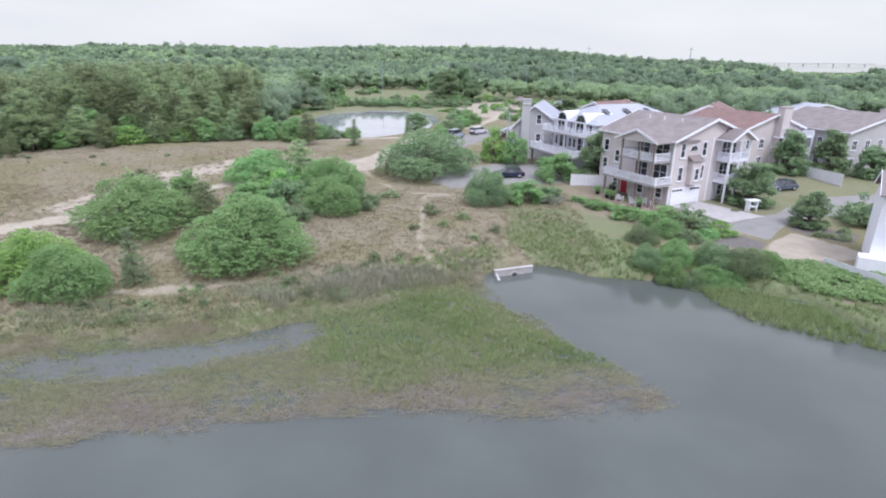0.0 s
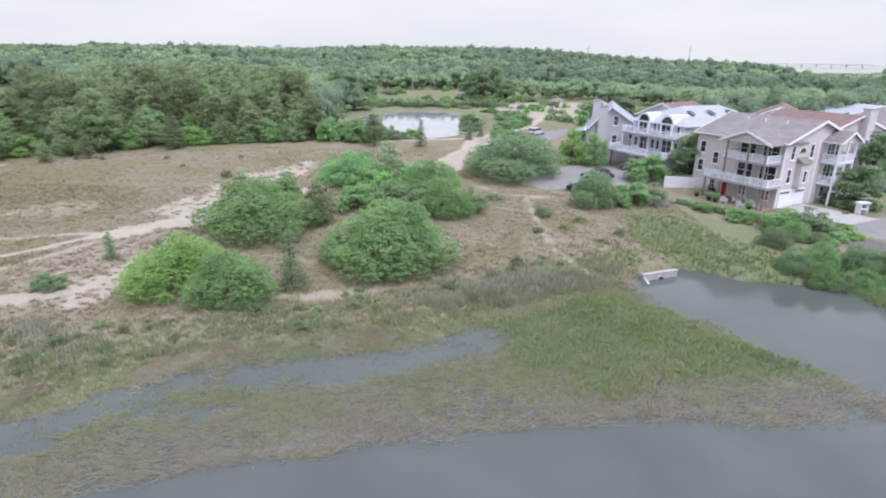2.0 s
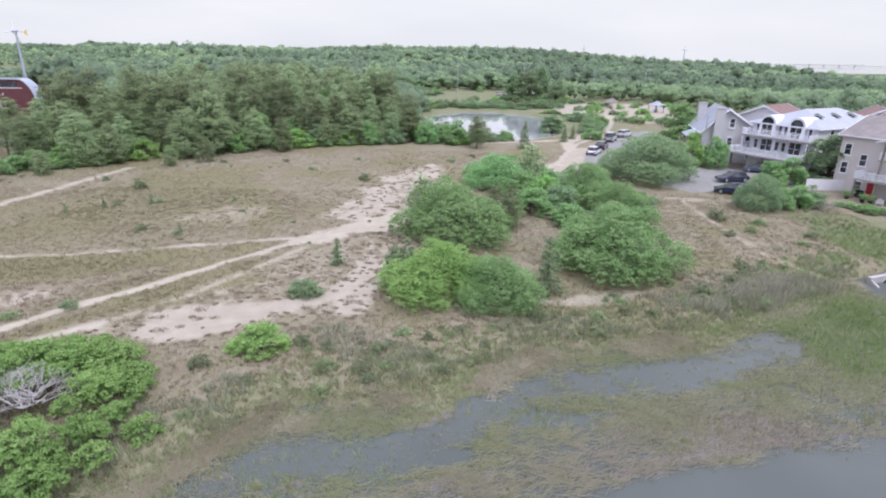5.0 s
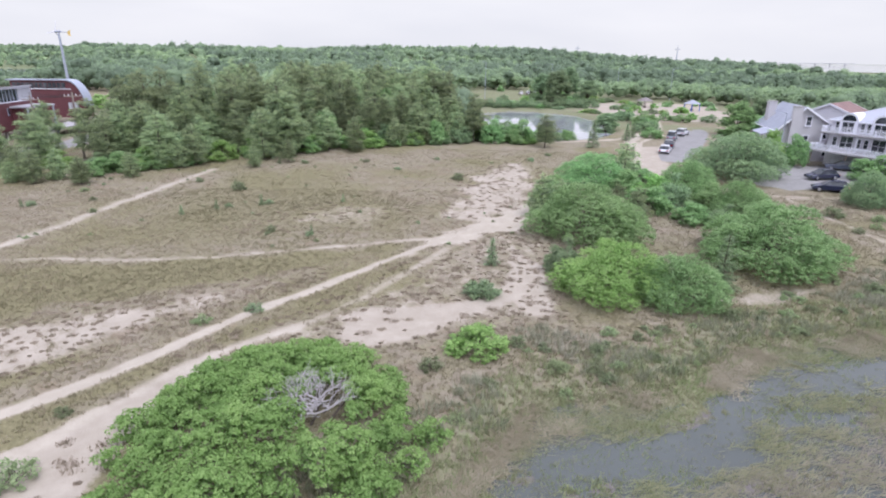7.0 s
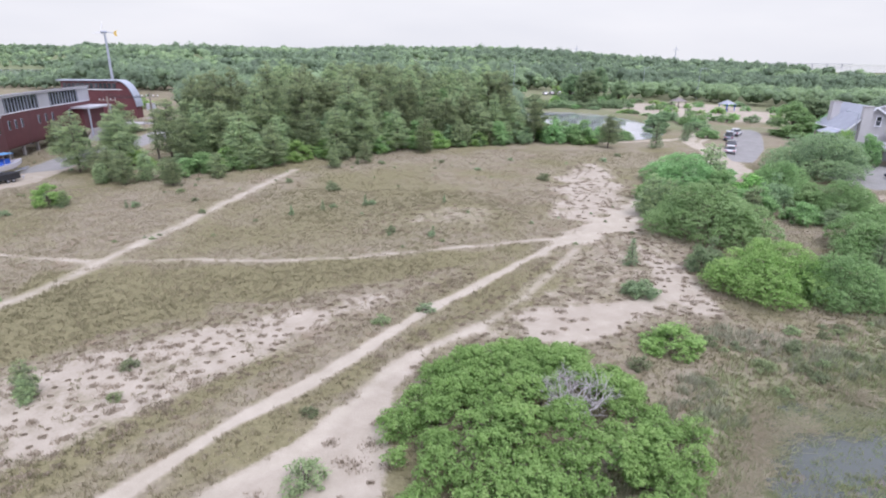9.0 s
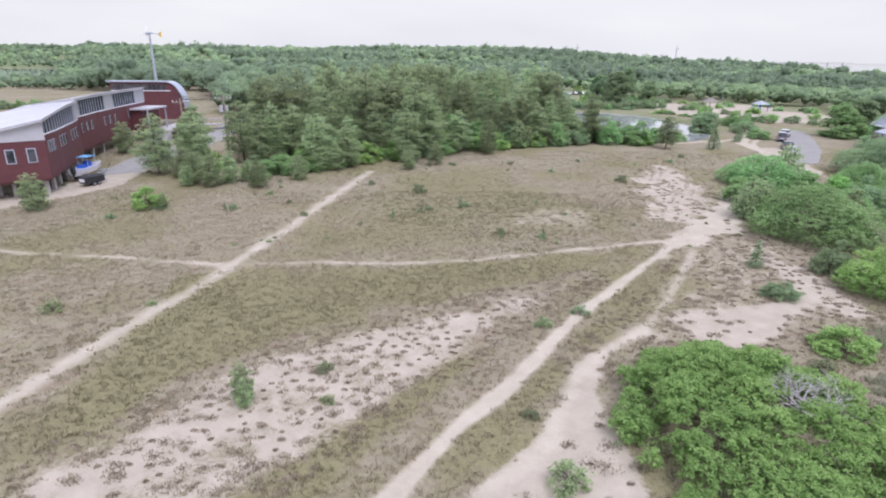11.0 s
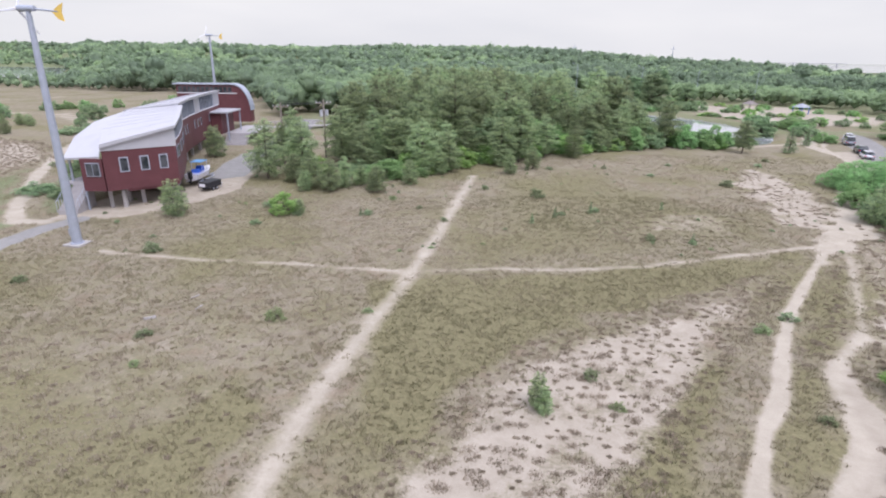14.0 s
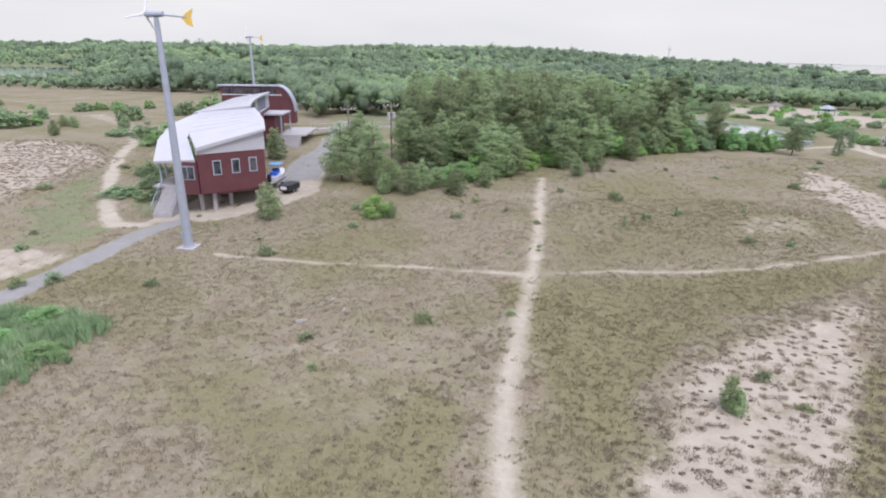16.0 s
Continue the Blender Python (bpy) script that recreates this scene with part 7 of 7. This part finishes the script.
# ---- grass, marsh and woods: too many to count ----
def blades(name, pts, z, height_m, spread, per, tone, mat, label, rng, width=0.02, lie=0.0, aim=None, core=0.6):
    """Tufts of thin pointed blades at the points."""
    n = len(pts)
    c = np.repeat(np.column_stack([pts, z]), per, 0)
    h = np.repeat(height_m, per) * rng.uniform(0.55, 1.15, n * per)
    sp = np.repeat(np.broadcast_to(spread, n), per)
    a = rng.uniform(0, 2 * np.pi, n * per)
    far_out = sp * rng.uniform(0, 1, n * per) ** core
    root = c + np.column_stack([np.cos(a) * far_out, np.sin(a) * far_out * 0.8, np.full(n * per, -0.03)])
    lean = rng.uniform(0.15, 0.75, n * per) + lie
    b = rng.uniform(0, 2 * np.pi, n * per)
    if aim is not None:
        b = aim + np.pi * rng.integers(0, 2, n * per) + rng.normal(0, 0.38, n * per)
    tip = root + np.column_stack([np.cos(b) * h * lean, np.sin(b) * h * lean, h * (1 - 0.75 * min(lie, 1.0)) + 0.03])
    w = np.column_stack([-np.sin(b), np.cos(b), np.zeros(n * per)]) * (width * rng.uniform(0.7, 1.5, n * per))[:, None]
    v = np.stack([root - w, root + w, tip], 1).reshape(-1, 3)
    tn = np.repeat(np.clip(np.repeat(tone, per) + rng.normal(0, 0.14, n * per), 0, 1), 3)
    me = mesh_from(name, v, np.arange(n * per * 3).reshape(-1, 3), mat, False, [("tone", tn)])
    return tagged(new(name, me), label, "grass", kind="stuff")


g = np.random.default_rng(5)


def scatter(n, x0, x1, y0, y1):
    return g.uniform(x0, x1, n), g.uniform(y0, y1, n)


# meadow
X, Y = [], []
for n, box4 in ((12000, (-140, -56, -8, 16)), (52000, (-132, 14, 16, 46)), (34000, (-132, 16, 46, 72)), (14000, (-130, 10, 72, 102)), (7000, (-165, -131, 40, 112))):
    x, y = scatter(n, *box4)
    X.append(x)
    Y.append(y)
X, Y = np.concatenate(X), np.concatenate(Y)
sand, tar, mud, green, olive, _, _ = land_masks(X, Y)
keep = (sand + 0.25 * wave(X, Y, 1.7) < 0.42 + g.uniform(-0.3, 0.22, len(X))) & (tar < 0.2) & (Y > interp_shore(X) + 0.6)
X, Y = X[keep], Y[keep]
olive = olive[keep]
tone = 0.56 + 0.16 * wave(X, Y, 0.11, 0.5) + 0.12 * wave(X, Y, 0.37, 1.3) - 0.3 * olive - 0.3 * (1 - soft(1, 9, Y - interp_shore(X))) - 0.25 * soft(2, 12, X)
dist = np.clip(Y / 60, 0.4, 1.5)
blades("meadow_grass", np.column_stack([X, Y]), height(X, Y), 0.12 + 0.11 * g.uniform(0, 1, len(X)) + 0.04 * wave(X, Y, 0.6), 0.30 * dist + 0.06, 10, tone + g.normal(0, 0.12, len(X)), M_DRY, "dry tan and olive meadow grass in tufts", g, 0.021)
# dune clumps on the open sand
CX, CY = [], []
for poly, step, lo in ((SAND_A, 0.86, -1.8), (SAND_H, 0.84, -1.6), (SAND_D, 1.25, -1.5), (SAND_B, 1.5, 0.0), (SAND_W, 0.85, -2.0), (SAND_E, 1.7, -3.0), (SAND_F, 1.6, -2.0)):
    px, py = [p[0] for p in poly], [p[1] for p in poly]
    gx, gy = np.meshgrid(np.arange(min(px) - 2, max(px) + 2, step), np.arange(min(py) - 2, max(py) + 2, step))
    gx, gy = gx.ravel() + g.uniform(-0.42, 0.42, gx.size) * step, gy.ravel() + g.uniform(-0.42, 0.42, gx.size) * step
    k = (inside(gx, gy, poly) > lo) & ((inside(gx, gy, SAND_C) < 0.0) | (g.uniform(0, 1, gx.size) < 0.22)) & (near_line(gx, gy, PATH_MAIN) > 1.1) & (near_line(gx, gy, PATH_LOW) > 0.9) & ((inside(gx, gy, WIDE) < 0) | (g.uniform(0, 1, gx.size) < 0.4)) & (near_line(gx, gy, PATH_FIELD) > 0.9) & (g.uniform(0, 1, gx.size) < 0.85)
    CX.append(gx[k])
    CY.append(gy[k])
CX, CY = np.concatenate(CX), np.concatenate(CY)
size = (0.16 + 0.44 * g.uniform(0, 1, len(CX)) ** 1.3) * (1.0 + 0.45 * wave(CX, CY, 0.5, 2.0))
blades("dune_grass", np.column_stack([CX, CY]), height(CX, CY), 0.06 + 0.16 * size, size, 110, 0.55 + 0.3 * g.uniform(-1, 1, len(CX)), M_CLUMP, "low brown tufts of dune grass on pale sand", g, 0.028, core=1.0)
# marsh
x, y = scatter(76000, -62, 16, 10, 46)
inl = np.interp(y, [26, 29, 33.4, 36.6, 43, 47], [15, 14, 10, 8.5, 4.6, 4.0])
out = np.interp(x, [-60, -35, -27, -21, -15.5, -6, 2, 8, 14.4, 15.5, 40], [8, 16, 20.5, 22.5, 24, 26, 27, 26.5, 28, 60, 60])
d = y - interp_shore(x)
lush = soft(-1.6, 1.6, inside(x, y, TONGUE) + 1.0 * wave(x, y, 0.7, 0.3) + 0.5 * wave(x, y, 2.1, 1.3))
pool = soft(0.0, 0.6, -wave(x, y, 0.42, 0.9) + 0.35 * wave(x, y, 1.1, 0.2) - 0.6 * lush)
dens = np.clip(0.80 + 0.4 * lush + 0.35 * (1 - soft(-42, -34, x)) + 0.35 * soft(-2.6, -0.5, d) - 0.45 * pool * (1 - soft(-5, -1.5, d)) - 0.62 * channel(x, y), 0.14, 1) * soft(-1.5, 1.0, y - out + 0.8 * wave(x, y, 0.7))
k = (x < inl + 0.9 * wave(x, y, 0.8)) & (d < 2.2) & (g.uniform(0, 1, len(x)) < dens)
x, y, lush = x[k], y[k], lush[k]
blades("marsh_grass", np.column_stack([x, y]), np.maximum(height(x, y), BAY - 0.05), 0.12 + 0.17 * lush + 0.1 * g.uniform(0, 1, len(x)), 0.24, 10, 0.62 - 0.30 * lush + 0.16 * wave(x, y, 0.4, 0.4) + 0.1 * wave(x, y, 1.3, 0.1) + 0.2 * (1 - soft(0, 3.5, y - np.interp(x, [-60, -35, -27, -21, -15.5, -6, 2, 8, 14.4], [8, 16, 20.5, 22.5, 24, 26, 27, 26.5, 28]))), M_MARSH, "bright green marsh grass standing in shallow water", g, 0.022)
# flattened reeds floating between the living stems
x, y = scatter(13000, -62, 14, 10, 44)
out2 = np.interp(x, [-60, -35, -27, -21, -15.5, -6, 2, 8, 14.4], [8, 16, 20.5, 22.5, 24, 26, 27, 26.5, 28])
inl2 = np.interp(y, [26, 29, 33.4, 36.6, 43, 47], [15, 14, 10, 8.5, 4.6, 4.0])
band = y - out2
patchy = wave(x * 0.5, y * 1.6, 0.55, 1.7) + 0.4 * wave(x, y, 1.6, 0.3)
k = (y - interp_shore(x) < 0.3) & (band > -0.6 + 0.5 * wave(x, y, 0.8)) & (x < inl2 - 0.3) & (patchy > np.where(band < 4.5, -0.75, -0.35)) & (channel(x, y) < g.uniform(0.1, 1.1, len(x)))
x, y, band = x[k], y[k], band[k]
blades("floating_reeds", np.column_stack([x, y]), np.full(len(x), BAY + 0.015) + 0.02 * g.uniform(0, 1, len(x)), np.full(len(x), 0.55), 0.46, 16, 0.28 + 0.35 * (1 - soft(1, 5, band)) + 0.15 * wave(x, y, 0.7), M_MAT, "tangled brown and olive reed mats floating in the shallows", g, 0.017, 1.25, 0.28)
# grey-green scrub above the tide line, tall and dense at the head of the marsh
x, y = scatter(16000, -64, 5, 16, 56)
x2, y2 = scatter(5200, -15, 3, 37, 48)
x, y = np.concatenate([x, x2]), np.concatenate([y, y2])
d = y - interp_shore(x)
bed = soft(0.0, 0.5, 1 - np.hypot((x + 5.5) / 8.0, (y - interp_shore(np.full(len(x), -5.5)) - 2.6 - 0.45 * (x + 5.5)) / 2.6) + 0.25 * wave(x, y, 0.9, 0.4))
fresh = np.arange(len(x)) >= 16000
k = (np.where(fresh, (bed > 0.35) & (g.uniform(0, 1, len(x)) < 0.5), (d > 1.2) & (d < 9) & (wave(x, y, 0.5, 1.1) + 0.5 * wave(x, y, 1.4, 0.4) - 0.06 * d > -0.15))) & (land_masks(x, y)[0] < 0.4)
x, y, bed = x[k], y[k], bed[k]
blades("shore_scrub", np.column_stack([x, y]), height(x, y), 0.32 + 0.3 * g.uniform(0, 1, len(x)) + 0.2 * bed, 0.26, 12, 0.45 + 0.3 * wave(x, y, 0.35, 0.9) * (1 - bed) + 0.3 * bed, M_SCRUB, "grey-green low scrub and coarse grass above the shore", g, 0.024)
# bank grass round the inlet
x, y = scatter(48000, -60, 46, 14, 66)
d = y - interp_shore(x)
strip = inside(x, y, STRIP)
k = (d > -0.3) & ((d < np.where(x > 20, 9, np.where(x > 6, 1.6, 5.5))) | (strip > -0.6)) & (g.uniform(0, 1, len(x)) < np.where(x > 6, 1, 0.8)) & (g.uniform(0, 1, len(x)) < np.clip(1.2 - d / 15, 0, 1)) & (land_masks(x, y)[1] < 0.2)
x, y, strip = x[k], y[k], strip[k]
blades("bank_grass", np.column_stack([x, y]), height(x, y), 0.26 + 0.12 * soft(-8, 8, x) + 0.2 * g.uniform(0, 1, len(x)), 0.2, 9, 0.12 + 0.10 * wave(x, y, 0.3, 0.4) + 0.02 * (y - interp_shore(x)) * (strip < 0) + 0.34 * (1 - soft(-8, 8, x)), M_MARSH, "lush green reeds and grass on the bank", g, 0.02)
# reed bed standing in the inlet's far corner
x, y = scatter(16000, 20, 50, 28, 47)
edge = np.interp(x, [20, 22.4, 22.8, 24.2, 28.9, 34, 50], [48, 44.5, 41.0, 37.6, 35.0, 33.0, 27.0])
k = (y - interp_shore(x) < 0.6) & (y > edge + 0.8 * wave(x, y, 0.9, 0.5)) & (g.uniform(0, 1, len(x)) < 0.35 + 0.65 * soft(0.0, 4.0, y - edge))
x, y = x[k], y[k]
blades("inlet_reeds", np.column_stack([x, y]), np.full(len(x), BAY - 0.02), 0.45 + 0.25 * g.uniform(0, 1, len(x)), 0.22, 10, 0.25 + 0.15 * wave(x, y, 0.35, 0.4), M_MARSH, "bright green reeds standing in the inlet shallows", g, 0.022)
# tall weeds among the grass by the footpath
x, y = scatter(2600, -134, -118, 26, 41)
k = inside(x, y, WEEDS) + 1.3 * wave(x, y, 0.9, 0.6) > g.uniform(-0.6, 0.9, len(x))
x, y = x[k], y[k]
blades("tall_weeds", np.column_stack([x, y]), height(x, y), 0.55 + 0.45 * g.uniform(0, 1, len(x)) + 0.12 * wave(x, y, 1.1, 0.2), 0.24, 26, 0.42 + 0.25 * g.uniform(-1, 1, len(x)) + 0.15 * wave(x, y, 0.8, 0.9), M_WEED, "feathery fresh green weeds standing in dry grass", g, 0.026)
# reed litter along the tide line
x = g.uniform(-64, 4, 4200)
off = g.normal(0, 0.7, len(x)) + 0.5 * np.sin(x * 0.7)
y = interp_shore(x) + off
k = wave(x, y, 0.45, 2.2) + 0.4 * wave(x, y, 1.9, 0.2) > 0.3
x, y = x[k], y[k]
blades("reed_litter", np.column_stack([x, y]), np.maximum(height(x, y), BAY) + 0.03, np.full(len(x), 0.75), 0.35, 9, 0.5 + 0.2 * wave(x, y, 0.6), M_STRAW, "bleached flattened reeds washed up along the shore", g, 0.02, 1.0)


# far woods
def ball(times):
    """Corners and triangles of a small sphere of unit size."""
    bm = bmesh.new()
    bmesh.ops.create_icosphere(bm, subdivisions=times, radius=1.0)
    bm.verts.index_update()
    v, f = np.array([p.co[:] for p in bm.verts]), np.array([[p.index for p in q.verts] for q in bm.faces])
    bm.free()
    return v, f


def far_woods():
    """Woodland of many lobed crowns: dark pine stands and lighter broadleaf stands, reaching the ground."""
    r = np.random.default_rng(21)
    n = 13900
    y = 128 + 1250 * r.uniform(0, 1, n) ** 1.55
    x = -50 + (y * 0.84 + 76) * r.uniform(-1, 1, n)
    ok = (pond_reach(x, y) > 1.16) & (inside(x, y, PARK) < -7.0)
    for clearing in ([(-44, 170), (-84, 290), (24, 290), (12, 215), (6, 176)],
                     [(-12, 100), (-6, 135), (2, 190), (40, 226), (62, 200), (60, 150), (34, 128), (26, 100)],
                     [(-700, 60), (-700, 262), (-240, 262), (-170, 245), (-140, 190), (-124, 140), (-118, 60)],
                     [(-126, 120), (-94, 120), (-92, 158), (-126, 165)],
                     [(20, 60), (20, 128), (100, 140), (110, 60)],
                     [(-1500, 318), (-310, 318), (-286, 330), (-380, 480), (-480, 640), (-700, 652), (-1500, 652)]):
        ok &= inside(x, y, clearing) < 0
    ok &= ~((x > 0.42 * y + 60) & (y > 420))
    x, y = x[ok], y[ok]
    low = np.where(x < -0.6 * y - 70, 0.55, 1.0)
    green = soft(-0.05, 0.45, wave(x, y, 0.021, 2.0) + 0.35 * wave(x, y, 0.06, 0.4) + r.normal(0, 0.25, len(x)))
    grove = soft(-140, -110, x) * (1 - soft(-60, -40, x)) * soft(170, 190, y) * (1 - soft(280, 330, y))
    green = np.maximum(green, grove)
    h = r.uniform(6.0, 10.0, len(x)) * np.where(r.uniform(0, 1, len(x)) < 0.12, 1.25, 1.0) * (1 + 0.3 * soft(300, 700, y)) * (1 + 0.2 * wave(x, y, 0.03, 1.4)) * low * np.where((x > 0) & (y < 330), 0.8, 1.0) * (1.06 - 0.16 * green)
    base = height(x, y)
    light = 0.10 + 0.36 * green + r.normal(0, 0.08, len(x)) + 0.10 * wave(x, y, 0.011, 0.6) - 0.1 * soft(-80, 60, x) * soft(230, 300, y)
    lobes_of = np.where(y < 270, 4, np.where(y < 520, 3, np.where(y < 800, 2, 1)))
    i = np.repeat(np.arange(len(x)), lobes_of)
    m = len(i)
    wide = h[i] * np.where(lobes_of[i] > 3, 0.25, np.where(lobes_of[i] > 1, 0.30, 0.46)) * r.uniform(0.75, 1.25, m) * (1 + 0.25 * green[i])
    turn, out = r.uniform(0, 2 * np.pi, m), np.where(lobes_of[i] > 1, 1, 0) * h[i] * 0.27 * r.uniform(0.2, 1.15, m)
    top = h[i] * (1 - 0.35 * (out / (0.27 * h[i])) ** 2 * r.uniform(0.6, 1.2, m))
    head = np.concatenate([np.arange(k) for k in lobes_of])
    tall_half = np.maximum(np.where(head == 0, 0.5, np.where(lobes_of[i] > 1, r.uniform(0.2, 0.36, m), 0.5)) * top, 1.0)
    at = np.column_stack([x[i] + out * np.cos(turn), y[i] + out * np.sin(turn), base[i] + top - tall_half])
    shape = np.column_stack([wide, wide, tall_half])
    tone = light[i] + r.normal(0, 0.05, m)
    bv, bf = ball(1)
    lump = 1 + 0.16 * np.sin(bv[None, :, 0] * 5 + at[:, :1]) * np.sin(bv[None, :, 1] * 4.5 + at[:, 1:2]) + r.uniform(-0.12, 0.12, (m, len(bv)))
    V = (bv[None] * lump[:, :, None] * shape[:, None] * np.where(at[:, 1] < 270, 0.72, 0.86)[:, None, None] + at[:, None]).reshape(-1, 3)
    F = (bf[None] + len(bv) * np.arange(m)[:, None, None]).reshape(-1, 3)
    # Cores are toned down as painted shade, their upper corners lightened.
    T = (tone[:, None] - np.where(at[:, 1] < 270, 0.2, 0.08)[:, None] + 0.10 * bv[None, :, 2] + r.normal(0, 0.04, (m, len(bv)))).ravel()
    far = np.hypot(at[:, 0] + 60, at[:, 1])
    leaf = 0.0021 * far
    near = at[:, 1] < 270
    leaf = np.where(near, np.maximum(leaf * 0.62, 0.2), leaf)
    per = np.clip(1.7 * wide * (wide + tall_half) / leaf ** 2, 8, np.where(near, 84, np.where(at[:, 1] < 520, 32, 20))).astype(int)
    j = np.repeat(np.arange(m), per)
    d = unit(r, len(j))
    d[:, 2] = np.where(d[:, 2] < -0.1, -d[:, 2], d[:, 2])
    c = at[j] + d * shape[j] * r.uniform(0.8, 1.05, (len(j), 1))
    nrm = d * 0.8 + r.normal(0, 0.35, d.shape) + np.array((0, 0, 0.3))
    nrm /= np.linalg.norm(nrm, axis=1)[:, None]
    v, q = leaf_quads(r, c, nrm, leaf[j] * r.uniform(0.6, 1.3, len(j)), 0.75)
    q = np.concatenate([q[:, [0, 1, 2]], q[:, [0, 2, 3]]]) + len(V)
    # Upward-facing leaves are toned lighter, as if lit from above.
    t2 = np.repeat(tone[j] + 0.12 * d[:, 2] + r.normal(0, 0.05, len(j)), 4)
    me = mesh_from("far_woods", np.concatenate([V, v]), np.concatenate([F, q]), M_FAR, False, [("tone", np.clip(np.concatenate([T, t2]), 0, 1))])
    me.polygons.foreach_set("use_smooth", np.arange(len(me.polygons)) < len(F))
    return tagged(new("far_woods", me), "distant mixed green woodland reaching to the horizon", "woods", kind="stuff")


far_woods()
br = thing("bridge", 1000, 3000, 3.0, -25, "long pale road bridge low over the distant water", "bridge")
part("deck", boxm(-600, -6, 8, 900, 6, 10), M_ROOF_PALE, br)
for k in range(26):
    part("pier", boxm(-590 + k * 58, -4, -4, -586 + k * 58, 4, 8), M_ROOF_PALE, br)
for x in (-420, 40):
    e = thing("lattice_mast", 1000 + x, 2700, 3.0, 0, "tall thin steel mast on the far shore", "mast", "masts")
    part("mast", tube(bmesh.new(), (0, 0, -2), (0, 0, 80), 3.0, 0.8, 6), M_STEEL, e)
    part("crossarm", boxm(-12, -0.8, 62, 12, 0.8, 64), M_STEEL, e)
